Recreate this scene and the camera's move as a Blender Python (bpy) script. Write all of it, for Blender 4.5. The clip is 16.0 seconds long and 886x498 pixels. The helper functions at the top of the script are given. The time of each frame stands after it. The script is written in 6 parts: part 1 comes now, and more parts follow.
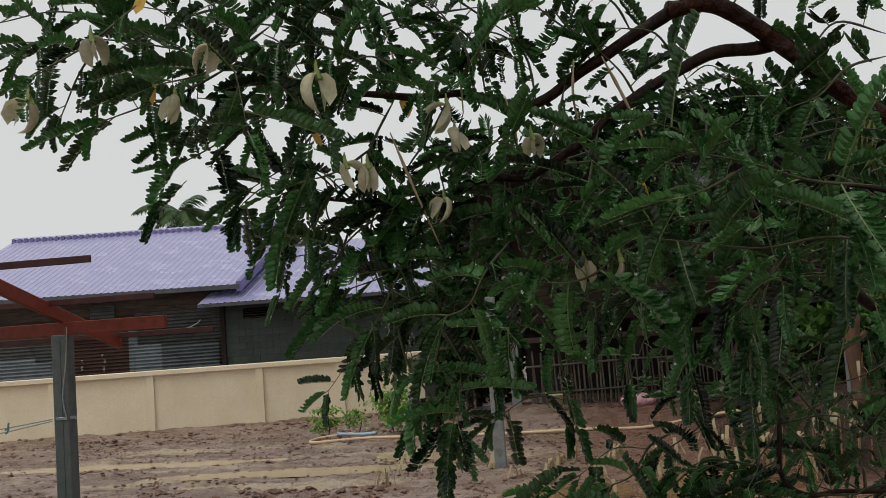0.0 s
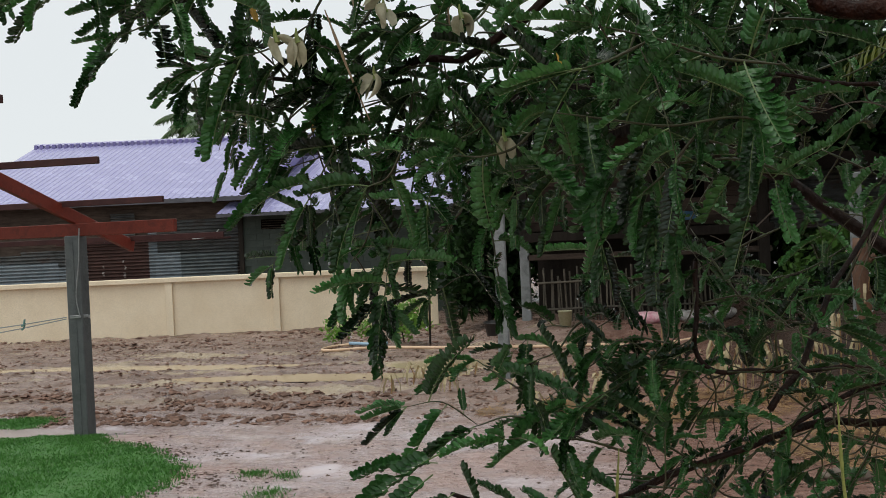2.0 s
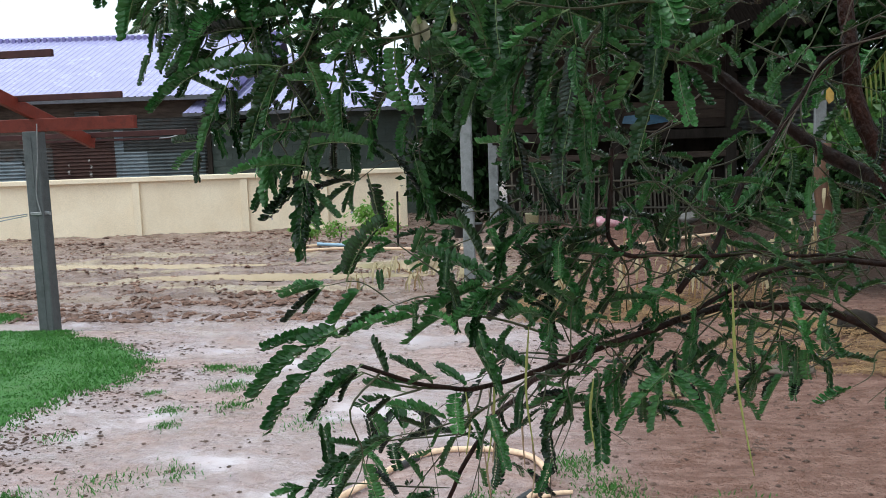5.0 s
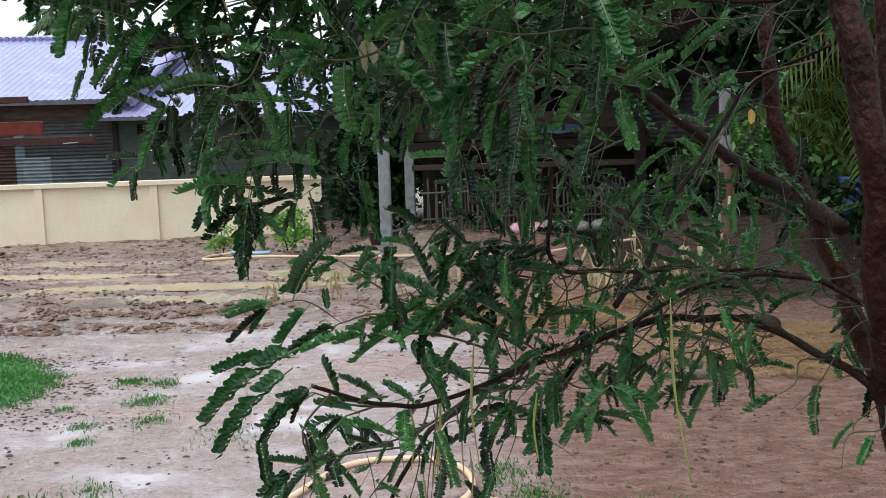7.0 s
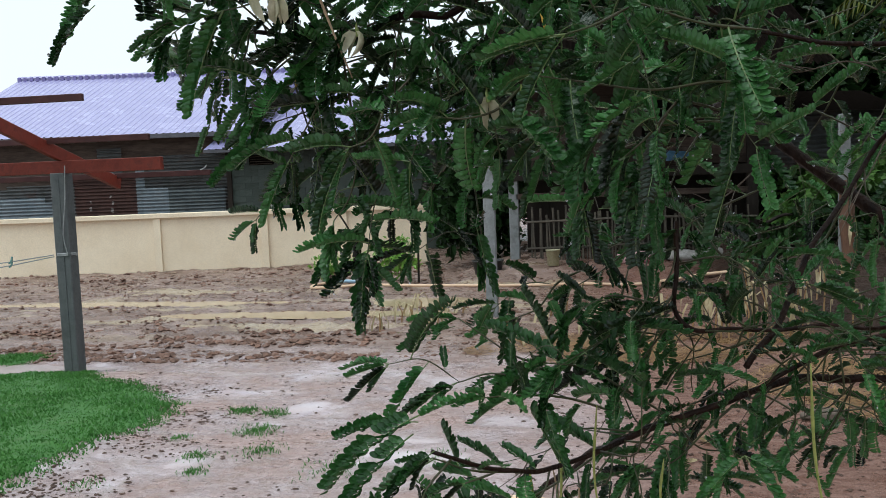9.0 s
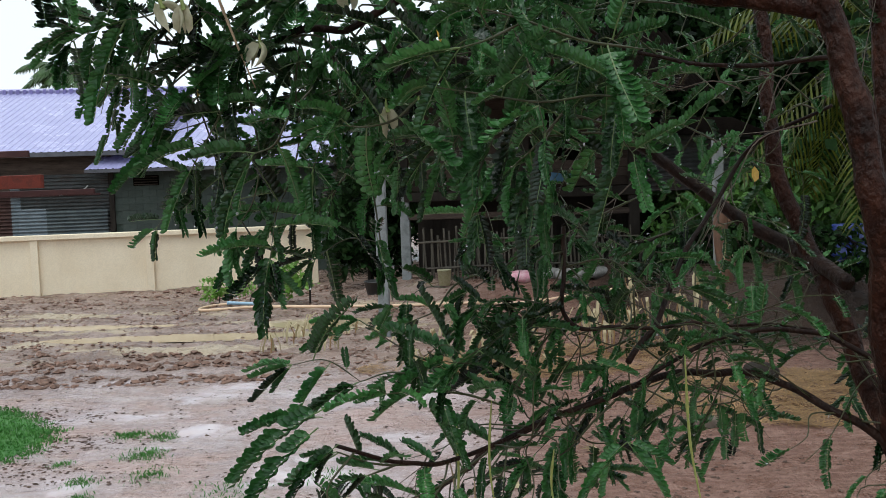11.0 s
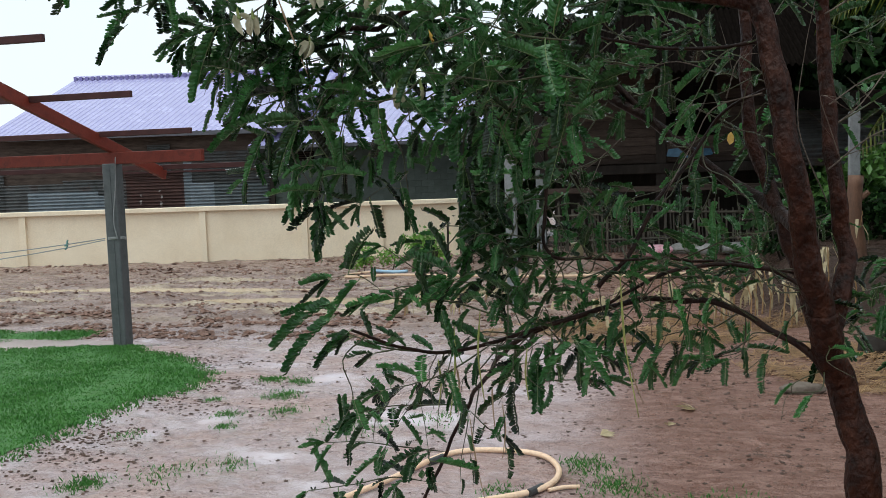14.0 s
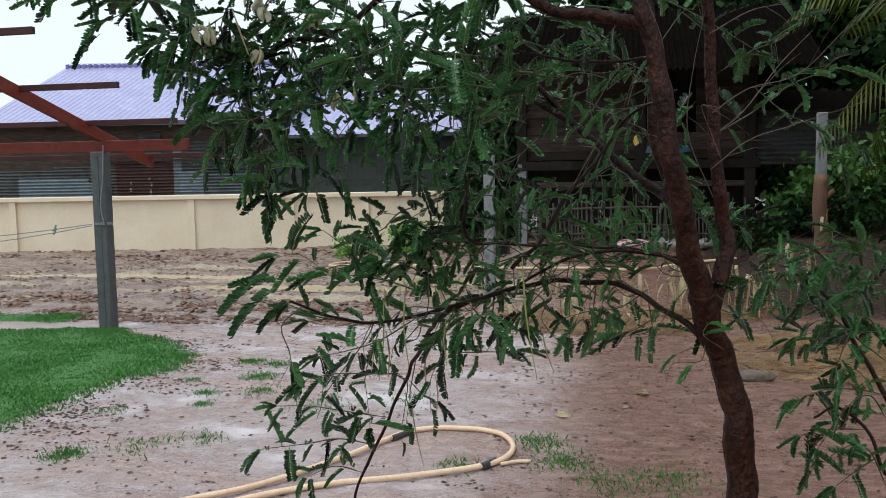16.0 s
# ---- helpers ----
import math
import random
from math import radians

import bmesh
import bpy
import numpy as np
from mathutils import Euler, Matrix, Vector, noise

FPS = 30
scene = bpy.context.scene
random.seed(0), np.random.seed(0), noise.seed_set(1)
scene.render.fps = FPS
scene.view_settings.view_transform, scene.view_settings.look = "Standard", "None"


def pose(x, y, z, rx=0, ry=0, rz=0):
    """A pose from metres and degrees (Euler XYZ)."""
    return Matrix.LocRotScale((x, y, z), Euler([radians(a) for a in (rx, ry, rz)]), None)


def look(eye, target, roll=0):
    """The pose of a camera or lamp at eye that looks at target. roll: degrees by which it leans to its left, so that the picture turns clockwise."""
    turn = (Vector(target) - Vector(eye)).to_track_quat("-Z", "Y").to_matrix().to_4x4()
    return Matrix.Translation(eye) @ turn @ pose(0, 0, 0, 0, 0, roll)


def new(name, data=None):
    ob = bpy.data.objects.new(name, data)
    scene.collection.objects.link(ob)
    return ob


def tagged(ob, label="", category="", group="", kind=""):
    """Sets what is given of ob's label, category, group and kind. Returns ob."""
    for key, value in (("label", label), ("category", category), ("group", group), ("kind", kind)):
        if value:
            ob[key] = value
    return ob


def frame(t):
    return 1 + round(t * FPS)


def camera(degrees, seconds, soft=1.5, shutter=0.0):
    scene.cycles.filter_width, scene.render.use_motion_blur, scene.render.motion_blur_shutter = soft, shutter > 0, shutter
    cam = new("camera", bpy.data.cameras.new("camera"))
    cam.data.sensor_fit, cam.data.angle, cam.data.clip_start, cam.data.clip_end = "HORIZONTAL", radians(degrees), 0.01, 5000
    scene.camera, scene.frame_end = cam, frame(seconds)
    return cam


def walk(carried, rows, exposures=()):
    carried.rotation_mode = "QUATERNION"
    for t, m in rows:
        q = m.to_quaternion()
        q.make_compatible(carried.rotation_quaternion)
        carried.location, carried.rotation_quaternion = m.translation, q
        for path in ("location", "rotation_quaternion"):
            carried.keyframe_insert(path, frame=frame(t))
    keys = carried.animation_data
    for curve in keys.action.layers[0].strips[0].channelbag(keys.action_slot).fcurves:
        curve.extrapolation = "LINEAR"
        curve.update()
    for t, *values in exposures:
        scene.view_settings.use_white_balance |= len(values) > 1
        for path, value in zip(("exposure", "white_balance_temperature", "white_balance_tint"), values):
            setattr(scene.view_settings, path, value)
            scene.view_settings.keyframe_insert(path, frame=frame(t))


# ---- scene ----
cam = camera(52.3, 16.0, soft=0.8)
PATH = [
    (0, (0.441, 0.084, 2.319), (0.157, 2.059, 2.467), -4.1),
    (0.5, (0.472, 0.066, 2.312), (0.182, 2.041, 2.44), -4.0),
    (1, (0.521, 0.065, 2.294), (0.22, 2.041, 2.381), -3.8),
    (1.5, (0.58, 0.057, 2.263), (0.256, 2.03, 2.304), -3.2),
    (2, (0.647, 0.053, 2.213), (0.301, 2.022, 2.185), -2.6),
    (2.5, (0.685, 0.077, 2.175), (0.318, 2.04, 2.058), -2.0),
    (3, (0.718, 0.065, 2.155), (0.334, 2.019, 1.969), -1.8),
    (3.5, (0.749, 0.089, 2.149), (0.352, 2.038, 1.935), -2.0),
    (4, (0.789, 0.062, 2.142), (0.414, 2.013, 1.912), -1.8),
    (4.5, (0.806, 0.031, 2.145), (0.487, 1.991, 1.906), -1.8),
    (5, (0.776, 0.028, 2.165), (0.48, 1.991, 1.923), -2.0),
    (5.2, (0.786, -0.056, 2.161), (0.533, 1.914, 1.922), -1.9),
    (7.3, (0.702, 0.03, 2.216), (0.598, 2.013, 1.981), -1.7),
    (7.5, (0.713, 0.052, 2.229), (0.539, 2.031, 1.994), -2.0),
    (8, (0.746, 0.055, 2.241), (0.473, 2.024, 2.022), -2.4),
    (8.5, (0.737, 0.048, 2.248), (0.413, 2.012, 2.055), -2.3),
    (9, (0.665, 0.05, 2.264), (0.337, 2.016, 2.093), -2.2),
    (9.5, (0.593, 0.053, 2.268), (0.395, 2.038, 2.125), -1.9),
    (10, (0.532, 0.061, 2.259), (0.485, 2.056, 2.126), -2.3),
    (12.3, (0.837, -0.341, 2.197), (0.692, 1.649, 2.068), -1.6),
    (12.5, (0.836, -0.383, 2.193), (0.705, 1.609, 2.059), -1.6),
    (13, (0.927, -0.47, 2.182), (0.786, 1.519, 2.031), -1.3),
    (13.5, (1.09, -0.573, 2.17), (0.75, 1.392, 2.01), -1.9),
    (14, (1.141, -0.665, 2.159), (0.714, 1.281, 1.991), -1.9),
    (14.5, (1.143, -0.794, 2.17), (0.716, 1.153, 1.999), -1.5),
    (15, (1.17, -0.874, 2.162), (0.745, 1.071, 1.977), -1.1),
    (15.5, (1.298, -0.945, 2.167), (0.881, 1.002, 1.976), -1.1),
    (16, (1.437, -1.021, 2.161), (1.026, 0.927, 1.976), -1.0),
]
walk(cam, [(t, look(eye, target, roll)) for t, eye, target, roll in PATH], exposures=[(0.0, -0.35, 6880, 6.5), (1.0, -0.33, 6880, 6.5), (1.5, -0.23, 6830, 6.5), (2.5, 0.12, 6300, 4.3), (3.5, 0.45, 5970, 3.3), (5.2, 0.53, 5970, 3.3), (7.5, 0.51, 6020, 3.3), (8.5, 0.29, 6050, 3.3), (10.0, 0.24, 6050, 3.3), (12.5, 0.44, 6150, 3.3), (14.0, 0.24, 6100, 3.3), (16.0, 0.22, 6050, 3.3)])

# ---- light ----
scene.view_settings.exposure = 0.0
world = bpy.data.worlds.new("overcast_sky")
scene.world = world
world.use_nodes = True
wn, wl = world.node_tree.nodes, world.node_tree.links
sky = wn.new("ShaderNodeTexSky")
sky.sky_type, sky.sun_disc = "NISHITA", False
sky.sun_elevation, sky.sun_rotation = radians(50), radians(200)
sky_dim = wn.new("ShaderNodeVectorMath")
sky_dim.operation = "SCALE"
sky_dim.inputs["Scale"].default_value = 0.05
sky_mix = wn.new("ShaderNodeMix")
sky_mix.data_type = "RGBA"
sky_mix.inputs["Factor"].default_value = 0.88
sky_mix.inputs["B"].default_value = (0.92, 0.95, 1.0, 1)
wl.new(sky.outputs["Color"], sky_dim.inputs[0])
wl.new(sky_dim.outputs["Vector"], sky_mix.inputs["A"])
wl.new(sky_mix.outputs["Result"], wn["Background"].inputs["Color"])
wn["Background"].inputs["Strength"].default_value = 1.0
sun = new("sun", bpy.data.lights.new("sun", "SUN"))
sun.data.energy, sun.data.angle, sun.data.color = 1.5, radians(55), (1.0, 0.97, 0.92)
sun.matrix_basis = look((-5, 0, 20), (0, 6, 0))

# ---- materials ----


def nodes_of(name):
    m = bpy.data.materials.new(name)
    m.use_nodes = True
    return m, m.node_tree.nodes, m.node_tree.links, m.node_tree.nodes["Principled BSDF"]


def ramp(n, stops):
    r = n.new("ShaderNodeValToRGB")
    r.color_ramp.elements[0].position, r.color_ramp.elements[0].color = stops[0][0], (*stops[0][1], 1)
    r.color_ramp.elements[1].position, r.color_ramp.elements[1].color = stops[-1][0], (*stops[-1][1], 1)
    for p, c in stops[1:-1]:
        r.color_ramp.elements.new(p).color = (*c, 1)
    return r


def surface(name, a, b, scale=6.0, rough=0.6, metal=0.0, bump=0.3, fine=60.0, stretch=(1, 1, 1), spread=0.12, stain=None, through_light=0.0, rough_var=0.15, spec=0.5):
    """A procedural surface: two colours by a broad noise, a fine grain in bump and tone, a little random tone for each piece."""
    m, n, l, p = nodes_of(name)
    co = n.new("ShaderNodeTexCoord")
    mp = n.new("ShaderNodeMapping")
    mp.inputs["Scale"].default_value = stretch
    l.new(co.outputs["Object"], mp.inputs["Vector"])
    big = n.new("ShaderNodeTexNoise")
    big.inputs["Scale"].default_value, big.inputs["Detail"].default_value, big.inputs["Roughness"].default_value = scale, 6, 0.65
    small = n.new("ShaderNodeTexNoise")
    small.inputs["Scale"].default_value, small.inputs["Detail"].default_value = fine, 3
    for t in (big, small):
        l.new(mp.outputs["Vector"], t.inputs["Vector"])
    stops = [(0.32, a), (0.68, b)] if stain is None else [(0.28, a), (0.52, b), (0.72, stain)]
    r = ramp(n, stops)
    l.new(big.outputs["Fac"], r.inputs["Fac"])
    info = n.new("ShaderNodeObjectInfo")
    tone = n.new("ShaderNodeMapRange")
    tone.inputs["To Min"].default_value, tone.inputs["To Max"].default_value = 1 - spread, 1 + spread
    l.new(info.outputs["Random"], tone.inputs["Value"])
    grain = n.new("ShaderNodeMapRange")
    grain.inputs["To Min"].default_value, grain.inputs["To Max"].default_value = 0.75, 1.25
    l.new(small.outputs["Fac"], grain.inputs["Value"])
    both = n.new("ShaderNodeMath")
    both.operation = "MULTIPLY"
    l.new(tone.outputs["Result"], both.inputs[0])
    l.new(grain.outputs["Result"], both.inputs[1])
    col = n.new("ShaderNodeVectorMath")
    col.operation = "SCALE"
    l.new(r.outputs["Color"], col.inputs[0])
    l.new(both.outputs["Value"], col.inputs["Scale"])
    l.new(col.outputs["Vector"], p.inputs["Base Color"])
    rr = n.new("ShaderNodeMapRange")
    rr.inputs["To Min"].default_value, rr.inputs["To Max"].default_value = max(0.02, rough - rough_var), min(1, rough + rough_var)
    l.new(big.outputs["Fac"], rr.inputs["Value"])
    l.new(rr.outputs["Result"], p.inputs["Roughness"])
    p.inputs["Metallic"].default_value = metal
    p.inputs["Specular IOR Level"].default_value = spec
    if bump:
        bp = n.new("ShaderNodeBump")
        bp.inputs["Strength"].default_value, bp.inputs["Distance"].default_value = bump, 0.01
        l.new(small.outputs["Fac"], bp.inputs["Height"])
        l.new(bp.outputs["Normal"], p.inputs["Normal"])
    if through_light:
        tr = n.new("ShaderNodeBsdfTranslucent")
        l.new(col.outputs["Vector"], tr.inputs["Color"])
        mix = n.new("ShaderNodeMixShader")
        mix.inputs["Fac"].default_value = through_light
        l.new(p.outputs["BSDF"], mix.inputs[1])
        l.new(tr.outputs["BSDF"], mix.inputs[2])
        l.new(mix.outputs["Shader"], n["Material Output"].inputs["Surface"])
    return m


def island_tone(m, lo, hi):
    """Varies a joined mesh's tone from island to island."""
    n, l = m.node_tree.nodes, m.node_tree.links
    g = n.new("ShaderNodeNewGeometry")
    for mr in [x for x in n if x.bl_idname == "ShaderNodeMapRange"]:
        if mr.inputs["Value"].is_linked and mr.inputs["Value"].links[0].from_node.bl_idname == "ShaderNodeObjectInfo":
            l.new(g.outputs["Random Per Island"], mr.inputs["Value"])
            mr.inputs["To Min"].default_value, mr.inputs["To Max"].default_value = lo, hi
    return m


M_LEAF = island_tone(surface("sesbania_leaf", (0.0135, 0.051, 0.013), (0.036, 0.107, 0.025), 9, 0.27, 0, 0.15, 150, through_light=0.16, spec=0.45), 0.12, 2.2)
M_RACHIS = surface("pale_leaf_stalk", (0.07, 0.12, 0.04), (0.13, 0.18, 0.06), 20, 0.4, 0, 0.1, 90)
M_YELLOW = surface("yellowed_leaf", (0.62, 0.36, 0.06), (0.75, 0.5, 0.12), 30, 0.5, through_light=0.3)
M_PETAL = surface("cream_petal", (0.42, 0.4, 0.24), (0.6, 0.57, 0.42), 25, 0.5, 0, 0.1, 120, through_light=0.35)
M_CALYX = surface("green_calyx", (0.12, 0.2, 0.04), (0.25, 0.28, 0.08), 30, 0.5)
M_POD = surface("green_pod", (0.2, 0.24, 0.05), (0.32, 0.32, 0.09), 20, 0.5, 0, 0.3, 90)
M_PODDRY = surface("dry_pod", (0.26, 0.17, 0.1), (0.4, 0.29, 0.18), 20, 0.6, 0, 0.4, 90)
M_BARK = surface("reddish_bark", (0.004, 0.0018, 0.0012), (0.03, 0.0088, 0.0042), 20, 0.5, 0, 1.0, 55, (1, 1, 0.7), stain=(0.066, 0.023, 0.012), spec=0.16)
M_LIMB = surface("dark_wet_bark", (0.004, 0.002, 0.0014), (0.018, 0.0075, 0.0045), 24, 0.5, 0, 1.0, 60, (1, 1, 0.7), stain=(0.036, 0.017, 0.011), spec=0.16)
for nd in M_BARK.node_tree.nodes:
    if nd.bl_idname == "ShaderNodeBump":
        nd.inputs["Distance"].default_value = 0.02
M_DROP = surface("water_drop", (0.9, 0.92, 0.95), (0.95, 0.96, 0.98), 5, 0.03, 0, 0, 10, rough_var=0.0)
M_DROP.node_tree.nodes["Principled BSDF"].inputs["Transmission Weight"].default_value = 0.85
M_DROP.node_tree.nodes["Principled BSDF"].inputs["IOR"].default_value = 1.33
M_TWIG = surface("green_twig", (0.04, 0.058, 0.014), (0.046, 0.032, 0.016), 12, 0.45, 0, 0.3, 80)
M_CONCRETE = surface("weathered_concrete", (0.11, 0.118, 0.12), (0.2, 0.21, 0.212), 5, 0.75, 0, 0.5, 70, stain=(0.1, 0.11, 0.105))
M_DEADTWIG = surface("dead_grey_twig", (0.09, 0.07, 0.055), (0.16, 0.13, 0.105), 20, 0.7, 0, 0.5, 90, spec=0.2)
M_WETCONC = surface("wet_dark_concrete", (0.042, 0.048, 0.05), (0.085, 0.092, 0.094), 5, 0.5, 0, 0.5, 70, stain=(0.045, 0.05, 0.048))
M_CREAM = surface("cream_wall_paint", (0.72, 0.6, 0.43), (0.8, 0.69, 0.52), 1.1, 0.65, 0, 0.15, 50, spread=0.03, rough_var=0.08)
M_REDSTEEL = surface("red_oxide_steel", (0.11, 0.017, 0.01), (0.17, 0.03, 0.018), 5, 0.5, 0, 0.3, 60, stain=(0.07, 0.018, 0.013), spec=0.25)
M_DARKSTEEL = surface("dark_red_steel", (0.035, 0.012, 0.012), (0.065, 0.024, 0.022), 5, 0.5, 0, 0.2, 60, spec=0.25)
M_ROOF = surface("purple_sheet_roof", (0.29, 0.28, 0.49), (0.35, 0.34, 0.55), 2, 0.25, 0.0, 0.05, 30, spread=0.03)
M_ROOF.node_tree.nodes["Principled BSDF"].inputs["Coat Weight"].default_value = 0.6
M_ROOF.node_tree.nodes["Principled BSDF"].inputs["Coat Roughness"].default_value = 0.15
M_ROOFDARK = surface("purple_trim", (0.13, 0.11, 0.3), (0.18, 0.16, 0.36), 3, 0.35, 0.0, 0.05, 30)
M_TIN = surface("old_corrugated_tin", (0.035, 0.035, 0.033), (0.09, 0.095, 0.095), 1.6, 0.6, 0.0, 0.3, 30, stain=(0.06, 0.035, 0.028), spread=0.3, spec=0.3)
M_TINPALE = surface("zinc_sheet", (0.13, 0.16, 0.18), (0.2, 0.23, 0.25), 3, 0.6, 0.0, 0.2, 30, spec=0.3)
M_TINMID = surface("dull_zinc_sheet", (0.065, 0.08, 0.085), (0.12, 0.14, 0.145), 3, 0.6, 0.0, 0.2, 30, spec=0.3)
M_GUTTER = surface("dark_grey_gutter", (0.05, 0.05, 0.06), (0.09, 0.09, 0.105), 4, 0.5, 0, 0.1, 40)
M_TINRUST = surface("rusted_tin", (0.045, 0.022, 0.018), (0.085, 0.042, 0.034), 3, 0.6, 0.2, 0.3, 30)
M_BLOCK = surface("mossy_cement_block", (0.035, 0.046, 0.038), (0.07, 0.085, 0.075), 1.6, 0.85, 0, 0.5, 40, stain=(0.025, 0.05, 0.03), spec=0.2)
# Plank and timber tones are lowered to hold the foliage shade over the hut.
M_PLANK = surface("grey_old_plank", (0.035, 0.026, 0.021), (0.075, 0.057, 0.047), 3, 0.8, 0, 0.6, 40, (1, 1, 6), spread=0.45, spec=0.06)
M_TIMBER = surface("dark_wet_timber", (0.016, 0.013, 0.011), (0.038, 0.032, 0.027), 4, 0.65, 0, 0.6, 50, (1, 1, 0.3), spread=0.2, spec=0.06)
M_BAMBOO = surface("grey_bamboo", (0.05, 0.042, 0.03), (0.11, 0.095, 0.07), 6, 0.6, 0, 0.4, 50, spread=0.35)
# Near-black base with no gloss: the roof's deep shade is in this colour.
M_THATCH = surface("shade_black_roof_sheet", (0.003, 0.0024, 0.002), (0.009, 0.007, 0.006), 4, 0.9, 0.0, 0.6, 40, (8, 1, 1), spec=0.0)
M_HOSE = surface("peach_rubber_hose", (0.62, 0.42, 0.27), (0.72, 0.52, 0.36), 8, 0.4, 0, 0.2, 60)
M_BLACK = surface("black_rubber", (0.02, 0.02, 0.02), (0.04, 0.04, 0.04), 8, 0.5, 0, 0.3, 60)
M_STRAW = island_tone(surface("yellow_straw", (0.27, 0.155, 0.065), (0.42, 0.27, 0.13), 10, 0.6, through_light=0.2), 0.6, 1.3)
M_DRYLEAF = island_tone(surface("dry_maize_leaf", (0.36, 0.29, 0.16), (0.5, 0.42, 0.26), 10, 0.6, through_light=0.3), 0.7, 1.2)
M_GRASS = island_tone(surface("wet_grass", (0.05, 0.16, 0.03), (0.09, 0.23, 0.05), 4, 0.4, 0, 0.1, 80, through_light=0.25, spec=0.3), 0.8, 1.2)
M_TURF = surface("matted_turf", (0.036, 0.115, 0.024), (0.065, 0.175, 0.04), 5, 0.6, 0, 0.8, 60, stain=(0.08, 0.15, 0.05), spec=0.2)
M_CRUMB = island_tone(surface("dark_soil_crumb", (0.055, 0.033, 0.024), (0.11, 0.066, 0.048), 15, 0.65, 0, 0.8, 60, spec=0.3), 0.6, 1.3)
M_CLOD = island_tone(surface("wet_mud_clod", (0.125, 0.066, 0.045), (0.22, 0.13, 0.094), 15, 0.65, 0, 0.8, 60, spec=0.3), 0.6, 1.25)
# Background leaves are near black; the deep shade among them is in the colour.
M_FARLEAF = island_tone(surface("shade_dark_tree_leaf", (0.01, 0.026, 0.008), (0.024, 0.054, 0.015), 3, 0.5, through_light=0.1, spec=0.05), 0.15, 1.3)
M_FARPALE = island_tone(surface("bright_bush_leaf", (0.06, 0.15, 0.025), (0.12, 0.24, 0.05), 3, 0.45, through_light=0.3), 0.6, 1.3)
M_SAPLING = island_tone(surface("sapling_leaf", (0.12, 0.27, 0.035), (0.2, 0.37, 0.06), 3, 0.45, through_light=0.3), 0.7, 1.25)
M_PALM = island_tone(surface("palm_leaflet", (0.025, 0.06, 0.014), (0.05, 0.095, 0.025), 3, 0.4, through_light=0.15, spec=0.25), 0.7, 1.3)
M_PALMYEL = island_tone(surface("yellowing_palm_leaflet", (0.045, 0.068, 0.008), (0.1, 0.108, 0.014), 3, 0.45, through_light=0.3, spec=0.15), 0.4, 1.2)
M_SACK = surface("white_woven_sack", (0.16, 0.15, 0.14), (0.36, 0.35, 0.33), 12, 0.6, 0, 0.4, 200)
M_PINK = surface("pink_print_sack", (0.6, 0.17, 0.26), (0.78, 0.6, 0.62), 14, 0.6, 0, 0.4, 200)
M_BLUE = surface("blue_tarpaulin", (0.015, 0.07, 0.13), (0.04, 0.13, 0.22), 10, 0.4)
M_DRUM = surface("blue_plastic", (0.008, 0.016, 0.1), (0.014, 0.03, 0.16), 6, 0.4, 0, 0.1, 40)
M_WIRE = surface("galvanised_wire", (0.25, 0.26, 0.26), (0.35, 0.36, 0.36), 20, 0.4, 0.6, 0)
M_CORD = surface("teal_cord", (0.08, 0.2, 0.18), (0.14, 0.27, 0.24), 20, 0.6)
M_STUMP = surface("orange_brown_bark", (0.07, 0.034, 0.019), (0.15, 0.075, 0.042), 9, 0.7, 0, 0.8, 50, (1, 1, 0.4))
M_PIPE = surface("pale_blue_pipe", (0.25, 0.4, 0.55), (0.35, 0.5, 0.62), 10, 0.4)


